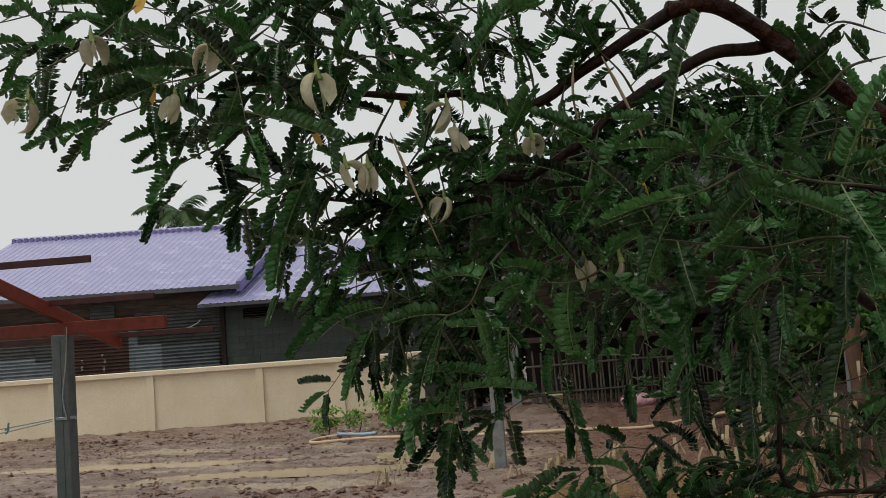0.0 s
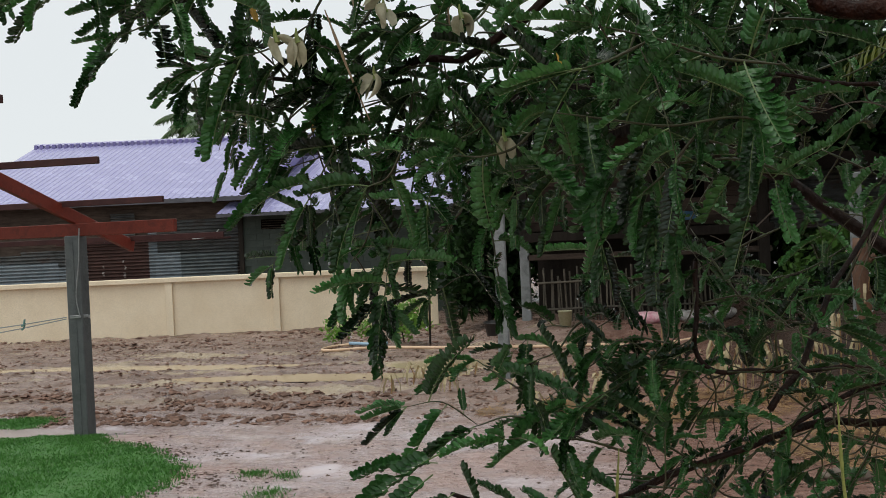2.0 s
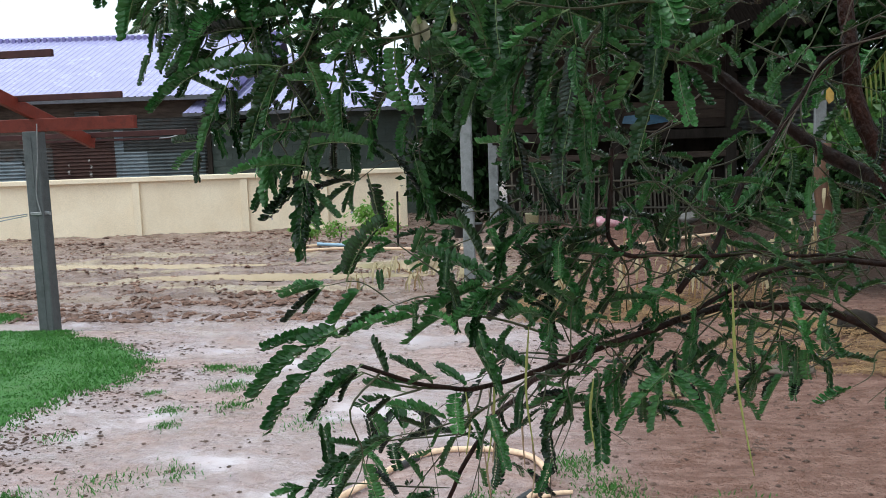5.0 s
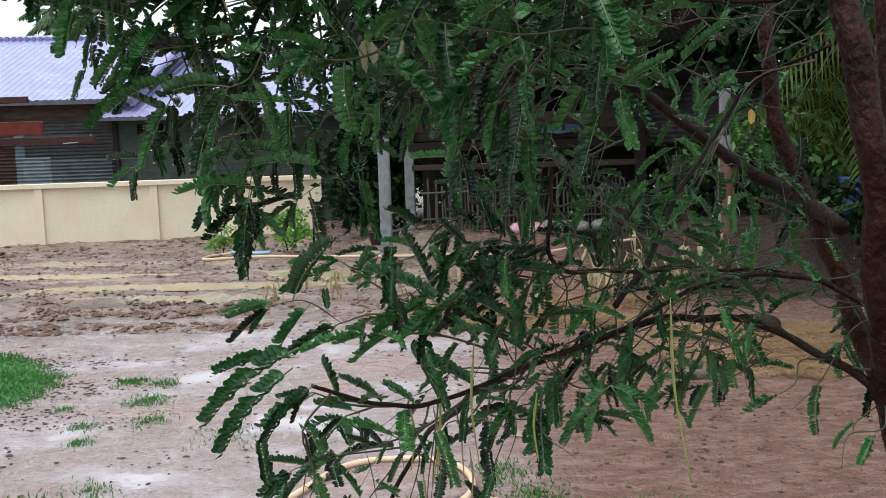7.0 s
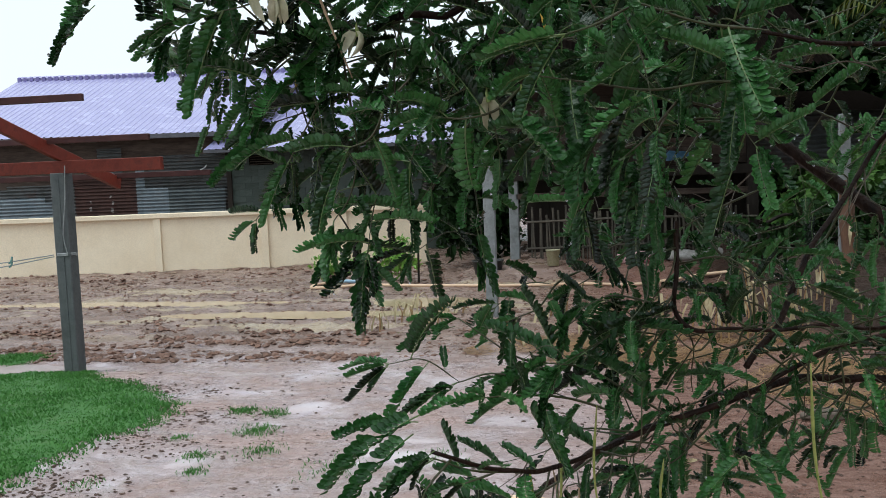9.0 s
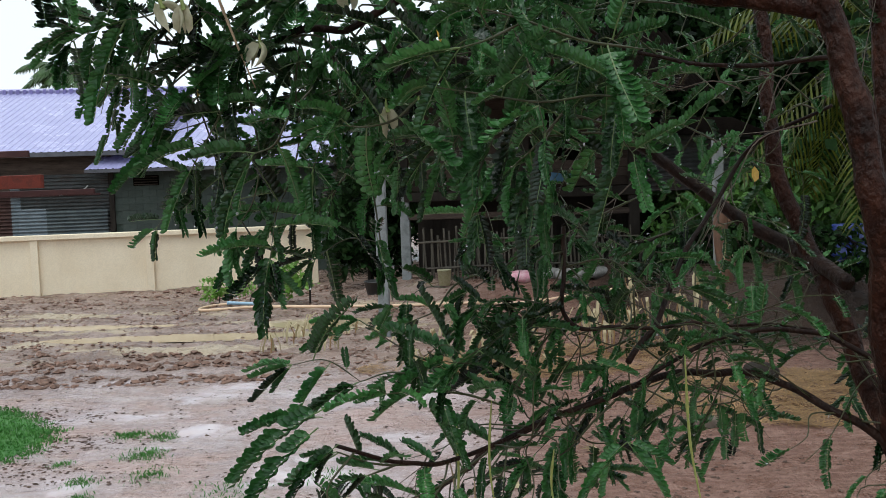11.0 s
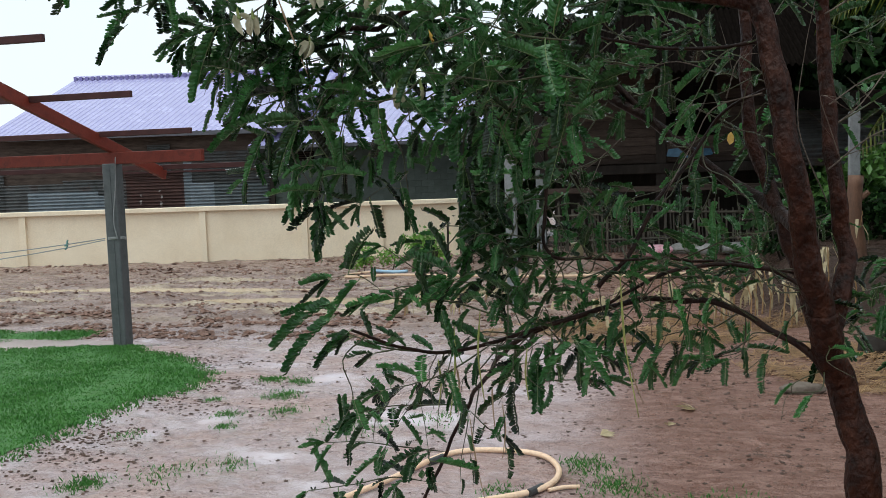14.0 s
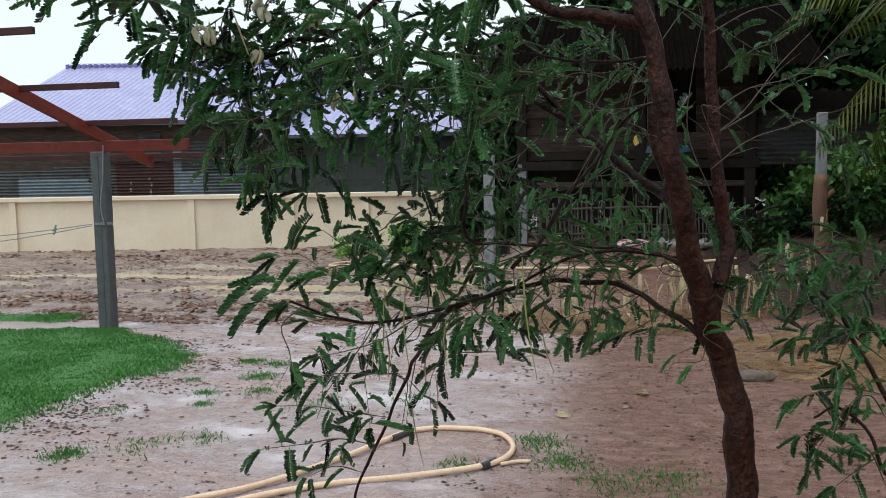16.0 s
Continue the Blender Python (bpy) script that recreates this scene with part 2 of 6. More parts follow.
def ground_surface():
    m, n, l, p = nodes_of("wet_clay_ground")
    geo = n.new("ShaderNodeNewGeometry")
    sep = n.new("ShaderNodeSeparateXYZ")
    l.new(geo.outputs["Position"], sep.inputs[0])

    def tex(scale, detail=6, stretch=(1, 1, 1), rough=0.6):
        mp = n.new("ShaderNodeMapping")
        mp.inputs["Scale"].default_value = stretch
        t = n.new("ShaderNodeTexNoise")
        t.inputs["Scale"].default_value, t.inputs["Detail"].default_value, t.inputs["Roughness"].default_value = scale, detail, rough
        l.new(geo.outputs["Position"], mp.inputs["Vector"])
        l.new(mp.outputs["Vector"], t.inputs["Vector"])
        return t.outputs["Fac"]

    def band(src, lo, hi, wob=None, amount=0.0):
        if wob is not None:
            ma = n.new("ShaderNodeMath")
            ma.operation = "MULTIPLY_ADD"
            l.new(wob, ma.inputs[0])
            ma.inputs[1].default_value = amount
            l.new(src, ma.inputs[2])
            src = ma.outputs["Value"]
        r = n.new("ShaderNodeMapRange")
        r.interpolation_type = "SMOOTHSTEP"
        r.inputs["From Min"].default_value, r.inputs["From Max"].default_value = lo, hi
        l.new(src, r.inputs["Value"])
        return r.outputs["Result"]

    def mixc(fac, a, b):
        x = n.new("ShaderNodeMix")
        x.data_type = "RGBA"
        l.new(fac, x.inputs["Factor"])
        for s, v in (("A", a), ("B", b)):
            if isinstance(v, tuple):
                x.inputs[s].default_value = (*v, 1)
            else:
                l.new(v, x.inputs[s])
        return x.outputs["Result"]

    def times(a, b):
        x = n.new("ShaderNodeMath")
        x.operation = "MULTIPLY"
        l.new(a, x.inputs[0])
        l.new(b, x.inputs[1])
        return x.outputs["Value"]

    broad, mid, fine = tex(0.6), tex(3.2), tex(28, 4)
    streak = tex(0.55, 6, (0.55, 2.6, 1))
    smear = band(tex(6.5, 9, (0.6, 1.7, 1), 0.72), 0.42, 0.62)
    near = mixc(mid, (0.44, 0.31, 0.278), (0.28, 0.178, 0.15))
    furrow = band(tex(1.5, 8, (0.5, 2.4, 1), 0.7), 0.4, 0.62)
    plough = mixc(furrow, mixc(mid, (0.13, 0.078, 0.055), (0.2, 0.13, 0.097)), mixc(mid, (0.36, 0.265, 0.225), (0.27, 0.185, 0.15)))
    near = mixc(smear, near, (0.47, 0.345, 0.318))
    col = mixc(band(sep.outputs["Y"], 10.5, 12.5, broad, 2.0), near, plough)
    red = mixc(smear, mixc(mid, (0.2, 0.108, 0.08), (0.13, 0.068, 0.051)), (0.26, 0.155, 0.122))
    redness = band(sep.outputs["X"], 0.2, 2.2, broad, 1.6)
    col = mixc(redness, col, red)
    # The bank is coloured darker to paint in the shade of dense trees.
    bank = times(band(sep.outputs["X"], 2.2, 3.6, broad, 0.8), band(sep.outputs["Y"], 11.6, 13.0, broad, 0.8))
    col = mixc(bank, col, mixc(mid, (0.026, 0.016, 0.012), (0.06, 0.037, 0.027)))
    silt = times(band(streak, 0.53, 0.6), times(band(sep.outputs["Y"], 11.5, 13.0), band(sep.outputs["X"], 1.0, -0.5)))
    silt = times(silt, band(sep.outputs["Y"], 18.8, 17.5))
    col = mixc(silt, col, (0.4, 0.315, 0.215))
    col = mixc(band(fine, 0.62, 0.75), col, (0.1, 0.062, 0.048))
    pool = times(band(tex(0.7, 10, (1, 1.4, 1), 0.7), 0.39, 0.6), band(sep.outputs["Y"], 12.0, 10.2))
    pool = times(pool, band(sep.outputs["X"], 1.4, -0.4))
    # Wet patches get a pale lilac base that paints in the sky's reflection.
    sky_sheen = mixc(band(mid, 0.3, 0.7), (0.52, 0.455, 0.47), (0.47, 0.375, 0.368))
    col = mixc(pool, col, sky_sheen)
    l.new(col, p.inputs["Base Color"])
    dull = n.new("ShaderNodeMapRange")
    dull.inputs["To Min"].default_value, dull.inputs["To Max"].default_value = 0.5, 0.16
    l.new(redness, dull.inputs["Value"])
    l.new(dull.outputs["Result"], p.inputs["Specular IOR Level"])
    wet = n.new("ShaderNodeMath")
    wet.operation = "MULTIPLY_ADD"
    l.new(pool, wet.inputs[0])
    wet.inputs[1].default_value = -0.75
    l.new(band(mid, 0.36, 0.62), wet.inputs[2])
    wet = wet.outputs["Value"]
    rr = n.new("ShaderNodeMapRange")
    rr.inputs["To Min"].default_value, rr.inputs["To Max"].default_value = 0.07, 0.55
    l.new(wet, rr.inputs["Value"])
    l.new(rr.outputs["Result"], p.inputs["Roughness"])
    bp = n.new("ShaderNodeBump")
    bp.inputs["Strength"].default_value, bp.inputs["Distance"].default_value = 0.9, 0.045
    rows = n.new("ShaderNodeMath")
    rows.operation = "MULTIPLY_ADD"
    l.new(tex(3.5, 6, (0.8, 1.5, 1)), rows.inputs[0])
    rows.inputs[1].default_value = 0.9
    l.new(fine, rows.inputs[2])
    calm = n.new("ShaderNodeMath")
    calm.operation = "MULTIPLY_ADD"
    l.new(pool, calm.inputs[0])
    calm.inputs[1].default_value, calm.inputs[2].default_value = -0.93, 1.0
    l.new(times(rows.outputs["Value"], calm.outputs["Value"]), bp.inputs["Height"])
    l.new(bp.outputs["Normal"], p.inputs["Normal"])
    return m


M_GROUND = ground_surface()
M_WATER = surface("muddy_rain_water", (0.4, 0.32, 0.29), (0.48, 0.4, 0.37), 1.2, 0.2, 0, 0.25, 30, rough_var=0.08)
M_SILTWATER = surface("yellow_silt_water", (0.4, 0.31, 0.2), (0.46, 0.37, 0.25), 1.2, 0.1, 0, 0.06, 25, rough_var=0.05)

# ---- mesh building ----


class Geo:
    """Collects faces for one mesh."""

    def __init__(self):
        self.v, self.f = [], []

    def add(self, verts, faces):
        k = len(self.v)
        self.v += [tuple(p) for p in verts]
        self.f += [tuple(i + k for i in q) for q in faces]
        return self

    def box(self, x0, x1, y0, y1, z0, z1, m=None):
        vs = [Vector((x, y, z)) for x in (x0, x1) for y in (y0, y1) for z in (z0, z1)]
        if m is not None:
            vs = [m @ p for p in vs]
        return self.add(vs, [(0, 1, 3, 2), (4, 6, 7, 5), (0, 4, 5, 1), (2, 3, 7, 6), (0, 2, 6, 4), (1, 5, 7, 3)])

    def tube(self, pts, radii, sides=8, cap=True, flat=1.0):
        pts = [Vector(p) for p in pts]
        rings, up = [], Vector((0.13, 0.21, 1)).normalized()
        if abs((pts[-1] - pts[0]).normalized().dot(up)) > 0.9:
            up = Vector((1, 0.1, 0)).normalized()
        for i, p in enumerate(pts):
            tan = (pts[min(i + 1, len(pts) - 1)] - pts[max(i - 1, 0)]).normalized()
            a = (up - tan * up.dot(tan)).normalized()
            b = tan.cross(a)
            r = radii[i] if isinstance(radii, (list, tuple)) else radii
            rings.append([p + (a * math.cos(q) * flat + b * math.sin(q)) * r for q in (2 * math.pi * k / sides for k in range(sides))])
            up = a
        vs = [q for ring in rings for q in ring]
        fs = [(i * sides + k, i * sides + (k + 1) % sides, (i + 1) * sides + (k + 1) % sides, (i + 1) * sides + k) for i in range(len(pts) - 1) for k in range(sides)]
        if cap:
            fs += [tuple(range(sides))[::-1], tuple(range((len(pts) - 1) * sides, len(pts) * sides))]
        return self.add(vs, fs)


def world_of(o):
    m = o.matrix_basis.copy()
    return world_of(o.parent) @ o.matrix_parent_inverse @ m if o.parent else m


def part(name, geo, material, parent=None, label="", bevel=0.0, smooth=False, local=False):
    """Links a Geo as one mesh object under a thing; its numbers are in the world unless local."""
    me = bpy.data.meshes.new(name)
    me.from_pydata(geo.v, [], geo.f)
    if bevel:
        bm = bmesh.new()
        bm.from_mesh(me)
        bmesh.ops.bevel(bm, geom=bm.edges[:], offset=bevel, segments=1, affect="EDGES", clamp_overlap=True)
        bm.to_mesh(me)
        bm.free()
    me.materials.append(material)
    if smooth:
        me.shade_smooth()
    ob = new(name, me)
    if parent is not None:
        ob.parent = parent
        if not local:
            ob.matrix_parent_inverse = world_of(parent).inverted()
    if label:
        ob["label"] = label
    return ob


def twin(ob, name, m, parent):
    """Another piece on the same mesh."""
    o = new(name, ob.data)
    o.parent = parent
    o.matrix_parent_inverse = ob.matrix_parent_inverse
    o.matrix_basis = m
    return o


def thing(name, m, label, category, group="", kind=""):
    ob = new(name)
    ob.empty_display_size = 0.1
    ob.matrix_basis = m
    return tagged(ob, label, category, group, kind)


def smooth_line(pts, steps=5):
    """Points on a Catmull-Rom curve through the given ones."""
    p = [Vector(q) for q in pts]
    p = [2 * p[0] - p[1]] + p + [2 * p[-1] - p[-2]]
    out = []
    for i in range(1, len(p) - 2):
        for k in range(steps):
            t = k / steps
            out.append(0.5 * ((2 * p[i]) + (p[i + 1] - p[i - 1]) * t + (2 * p[i - 1] - 5 * p[i] + 4 * p[i + 1] - p[i + 2]) * t * t + (3 * p[i] - p[i - 1] - 3 * p[i + 1] + p[i + 2]) * t ** 3))
    return out + [p[-2]]


def step01(x, a, b):
    t = min(1.0, max(0.0, (x - a) / (b - a)))
    return t * t * (3 - 2 * t)


rng = random.Random(7)

# ---- ground ----


PUDDLES = ((-8.0, 10.12, 2.4, 0.3), (-4.2, 14.2, 2.3, 0.32), (-8.2, 15.6, 3.2, 0.36), (-2.2, 15.4, 0.9, 0.5))


def ground_height(x, y):
    h = 0.022 * noise.noise((x * 0.9, y * 0.9, 0.3)) + 0.012 * noise.noise((x * 3.1, y * 3.1, 4.0)) + 0.012 * abs(noise.noise((x * 2.2, y * 6.5, 7.0)))
    h += 0.012 * noise.noise((x * 5.0, y * 5.5, 1.0)) + 0.022 * step01(x, -0.5, 1.0) * noise.noise((x * 1.9, y * 3.4, 5.0))
    rough = step01(y, 10.6, 12.2) * (1 - step01(y, 26, 30)) * (1 - 0.5 * step01(x, -0.5, 1.0))
    h += rough * (0.06 * noise.noise((x * 1.3, y * 2.8, 9.0)) + 0.06 * abs(noise.noise((x * 3.6, y * 5.0, 2.0))) + 0.05 * max(0.0, noise.noise((x * 6.5, y * 7.5, 3.0))))
    near_left = 1 - step01(x, -4.1, -3.3)
    h += 0.04 * near_left * step01(y, 3.5, 5.0) * (1 - step01(y, 9.6, 10.2))
    edge = noise.noise((x * 0.7, y * 0.7, 6.0))
    h += 0.75 * step01(x + 0.7 * edge, 2.6, 4.0) * step01(y + 0.8 * edge, 12.2, 14.0)
    h += 0.35 * step01(x + 0.5 * edge, -2.2, -0.8) * step01(y + 0.4 * edge, 17.0, 17.9) * (1 - step01(x, 2.5, 4.0))
    for cx, cy, rx, ry in PUDDLES:
        d = ((x - cx) / rx) ** 2 + ((y - cy) / ry) ** 2
        if d < 2.2:
            w = 1 - step01(d, 0.5, 2.2)
            h = h * (1 - 0.75 * w) - 0.02 * w
    return h


def build_ground():
    xs = np.concatenate([[-900, -400, -180, -90, -50, -35, -27, -22, -19], np.arange(-17, -8, 0.16), np.arange(-8, 6.0, 0.085), np.arange(6.0, 12, 0.25), [13, 15, 18, 24, 35, 60, 120, 300, 900]])
    ys = np.concatenate([[-300, -80, -30, -12, -6, -3], np.arange(-1.5, 3.5, 0.25), np.arange(3.5, 12.5, 0.085), np.arange(12.5, 23.5, 0.12), [24, 25, 26, 28, 31, 36, 45, 60, 100, 200, 500, 1500]])
    nx, ny = len(xs), len(ys)
    vs = [(x, y, ground_height(x, y)) for y in ys for x in xs]
    fs = [(j * nx + i, j * nx + i + 1, (j + 1) * nx + i + 1, (j + 1) * nx + i) for j in range(ny - 1) for i in range(nx - 1)]
    g = Geo()
    g.v, g.f = vs, fs
    return tagged(part("ground", g, M_GROUND, smooth=True), "wet pinkish brown clay yard with ruts and clods, tree shade and sky sheen in its colour", "ground", kind="structure")


build_ground()


def puddle(cx, cy, rx, ry, z, material, label):
    g = Geo()
    k = 40
    rim = [(cx + rx * math.cos(a) * (1 + 0.25 * noise.noise((math.cos(a) * 1.5, math.sin(a) * 1.5, cx))), cy + ry * math.sin(a) * (1 + 0.3 * noise.noise((math.cos(a) * 2, math.sin(a) * 2, cy))), z) for a in (2 * math.pi * i / k for i in range(k))]
    g.add([(cx, cy, z)] + rim, [(0, 1 + i, 1 + (i + 1) % k) for i in range(k)])
    tagged(part("puddle", g, material), label, "puddle", kind="structure")


for (cx, cy, rx, ry), mat, label in zip(PUDDLES, (M_WATER, M_SILTWATER, M_SILTWATER, M_SILTWATER), ("rain water strip beside the grass", "yellow silty puddle in the ploughed mud", "long yellow silty puddle in the mud", "yellow silty puddle near the hose")):
    puddle(cx, cy, rx * 1.1, ry * 1.25, 0.002, mat, label)

# ---- garden wall and neighbour's house ----
YARD = pose(-3.6, 22.6, 0, 0, 0, 10.49)


def garden_wall():
    w = thing("garden_wall", YARD, "cream painted masonry wall with pilasters and coping", "wall", kind="structure")
    stops = [-17.2, -14.3, -11.55, -9.1, -6.7, -4.0, -2.0, 0.0]
    for a, b in zip(stops, stops[1:]):
        part("panel", Geo().box(a + 0.09, b - 0.09, -0.01, 0.09, -0.3, 1.36), M_CREAM, w, local=True)
    for s in stops:
        part("pilaster", Geo().box(s - 0.09, s + 0.09, -0.09, 0.14, -0.3, 1.36), M_CREAM, w, bevel=0.006, local=True)
    part("coping", Geo().box(stops[0] - 0.1, 0.1, -0.13, 0.16, 1.36, 1.48), M_CREAM, w, bevel=0.012, local=True)


garden_wall()


def sheet_roof(g, u0, u1, v0, z0, v1, z1, lean, pitch=0.2, rib=0.016):
    """Trapezoid-ribbed roofing from the eave (v0, z0) up to the ridge (v1, z1); the ridge is shifted sideways by lean."""
    prof, u = [], u0
    while u < u1:
        prof += [(u, 0.0), (u + pitch * 0.62, 0.0), (u + pitch * 0.72, rib), (u + pitch * 0.9, rib)]
        u += pitch
    prof.append((u1, 0.0))
    vs = [(p, v0, z0 + h) for p, h in prof] + [(p + lean, v1, z1 + h) for p, h in prof]
    k = len(prof)
    g.add(vs, [(i, i + 1, k + i + 1, k + i) for i in range(k - 1)])
    return g


def tin_wall(g, u0, u1, v, z0, z1, pitch=0.1, depth=0.03):
    """Corrugated sheet with its waves lying level."""
    k = int((z1 - z0) / pitch * 6)
    vs = []
    for i in range(k + 1):
        z = z0 + (z1 - z0) * i / k
        d = depth * math.sin(2 * math.pi * z / pitch)
        vs += [(u0, v + d, z), (u1, v + d, z)]
    g.add(vs, [(2 * i, 2 * i + 1, 2 * i + 3, 2 * i + 2) for i in range(k)])
    return g


def neighbour_house():
    h = thing("neighbour_house", YARD, "low house with a purple ribbed metal roof and patched tin walls", "house")
    main = part("roof", sheet_roof(Geo(), -14.3, -5.0, 3.3, 3.66, 7.3, 5.77, 1.25), M_ROOF, h, "purple ribbed metal roof, wet and shiny", local=True)
    part("ridge_cap", Geo().tube([(-13.05, 7.3, 5.8), (-3.7, 7.3, 5.8)], 0.09, 8), M_ROOF, main, local=True)
    teeth = part("ridge_tooth", Geo().box(-0.05, 0.05, -0.04, 0.0, -0.07, 0.07), M_ROOFDARK, main, local=True)
    teeth.matrix_basis = pose(-13.0, 7.19, 5.77)
    for i in range(1, 46):
        twin(teeth, "ridge_tooth", pose(-13.0 + 0.2 * i, 7.19, 5.77), main)
    back = Geo().add([(-13.05, 7.32, 5.77), (-3.75, 7.32, 5.77), (-3.75, 11.3, 3.66), (-13.05, 11.3, 3.66)], [(0, 1, 2, 3)])
    part("rear_roof", back, M_ROOF, h, local=True)
    part("eave_trim", Geo().box(-14.3, -5.0, 3.24, 3.32, 3.53, 3.655), M_GUTTER, main, local=True)
    part("barge_board", Geo().add([(-5.08, 3.26, 3.46), (-4.94, 3.26, 3.46), (-4.94, 3.26, 3.74), (-5.08, 3.26, 3.74), (-3.83, 7.3, 5.57), (-3.69, 7.3, 5.57), (-3.69, 7.3, 5.85), (-3.83, 7.3, 5.85)],
         [(0, 1, 2, 3), (1, 5, 6, 2), (3, 2, 6, 7), (0, 3, 7, 4), (0, 4, 5, 1), (4, 7, 6, 5)]), M_ROOFDARK, main, "dark purple barge flashing", local=True)
    low = part("lower_roof", sheet_roof(Geo(), -6.15, 2.6, 3.0, 3.14, 7.2, 5.1, 1.25), M_ROOF, h, "lower purple ribbed metal roof", local=True)
    part("lower_eave_trim", Geo().box(-6.15, 2.6, 2.95, 3.02, 3.04, 3.13), M_GUTTER, low, local=True)
    # The near-black sheet colour paints the shade below the eave.
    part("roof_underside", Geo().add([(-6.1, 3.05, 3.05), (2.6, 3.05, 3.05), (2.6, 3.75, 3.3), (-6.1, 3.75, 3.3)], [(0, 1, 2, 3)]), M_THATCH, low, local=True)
    # patched tin front
    z = [(-16.5, -14.0, 0.0, 2.62, M_TIN), (-14.0, -12.1, 0.0, 2.2, M_TIN), (-12.1, -10.2, 0.0, 2.3, M_TIN), (-10.2, -8.35, 0.0, 2.5, M_TINRUST),
         (-8.35, -8.15, 0.0, 2.75, M_TINPALE), (-8.15, -5.6, 0.0, 3.05, M_TIN)]
    for i, (a, b, z0, z1, m) in enumerate(z):
        part("tin_sheet", tin_wall(Geo(), a, b + 0.06, 3.72 + 0.02 * (i % 2), z0, z1), m, h, local=True)
    # The five tiny M_SACK pieces are pale paint for light coming through gaps.
    for a, b, z0, z1, m in ((-13.2, -11.0, 1.3, 1.95, M_TINPALE), (-11.0, -10.3, 1.2, 1.8, M_TINPALE), (-8.15, -7.4, 1.3, 2.1, M_TINPALE), (-7.4, -5.75, 1.3, 2.05, M_TINMID), (-9.4, -8.7, 2.5, 3.3, M_TIN), (-9.72, -9.66, 1.5, 1.62, M_SACK), (-9.7, -9.65, 1.72, 1.8, M_SACK), (-9.1, -9.03, 1.42, 1.58, M_SACK), (-9.06, -9.01, 1.66, 1.78, M_SACK), (-9.12, -9.07, 1.86, 1.93, M_SACK)):
        part("tin_patch", tin_wall(Geo(), a, b, 3.66, z0, z1), m, h, local=True)
    for i in range(9):
        zz = 2.2 + 0.2 * i
        part("wall_board", Geo().box(-16.5, -5.6, 3.8 - 0.012 * (i % 2), 3.83, zz, zz + (0.206 if i < 8 else 0.07)), M_PLANK, h, bevel=0.004, local=True)
    part("wall_batten", Geo().box(-11.0, -5.9, 3.6, 3.64, 2.44, 2.5), M_DARKSTEEL, h, local=True)
    # block wall under the lower roof
    blocks = part("block_wall", Geo().box(-5.55, 2.3, 3.74, 3.9, -0.1, 3.1), M_BLOCK, h, "grey cement block wall, greenish with damp", local=True)
    blk = part("block", Geo().box(0.002, 0.388, 0, 0.045, 0.002, 0.188), M_BLOCK, blocks, bevel=0.004, local=True)
    blk.matrix_basis = pose(-5.55, 3.7, 1.2)
    for r in range(10):
        for c in range(20):
            u = -5.55 + 0.39 * c - (0.195 if r % 2 else 0.0)
            if (r or c) and u >= -5.56:
                twin(blk, "block", pose(u, 3.7 - 0.004 * rng.random(), 1.2 + 0.19 * r), blocks)
    # Solid near-black box: the vent's inner darkness is painted.
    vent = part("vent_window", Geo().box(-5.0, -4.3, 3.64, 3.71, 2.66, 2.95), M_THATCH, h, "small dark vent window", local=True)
    for i in range(4):
        part("louvre", Geo().box(-4.97, -4.33, 3.61, 3.66, 2.68 + 0.07 * i, 2.7 + 0.07 * i), M_PLANK, vent, local=True)
    part("side_wall", Geo().box(-16.5, -16.4, 3.8, 10.8, 0, 3.6), M_TIN, h, local=True)
    part("rear_wall", Geo().box(-16.4, 2.3, 10.7, 10.8, 0, 3.4), M_TIN, h, local=True)
    part("corner_post", Geo().box(-5.68, -5.54, 3.62, 3.76, 0, 3.1), M_TIMBER, h, bevel=0.006, local=True)
    bracket = smooth_line([(-7.0, 3.55, 2.47), (-6.6, 3.5, 2.5), (-6.3, 3.48, 2.62), (-6.2, 3.48, 2.72)], 3)
    part("bent_pipe", Geo().tube(bracket, 0.02, 6), M_WIRE, h, local=True)


neighbour_house()


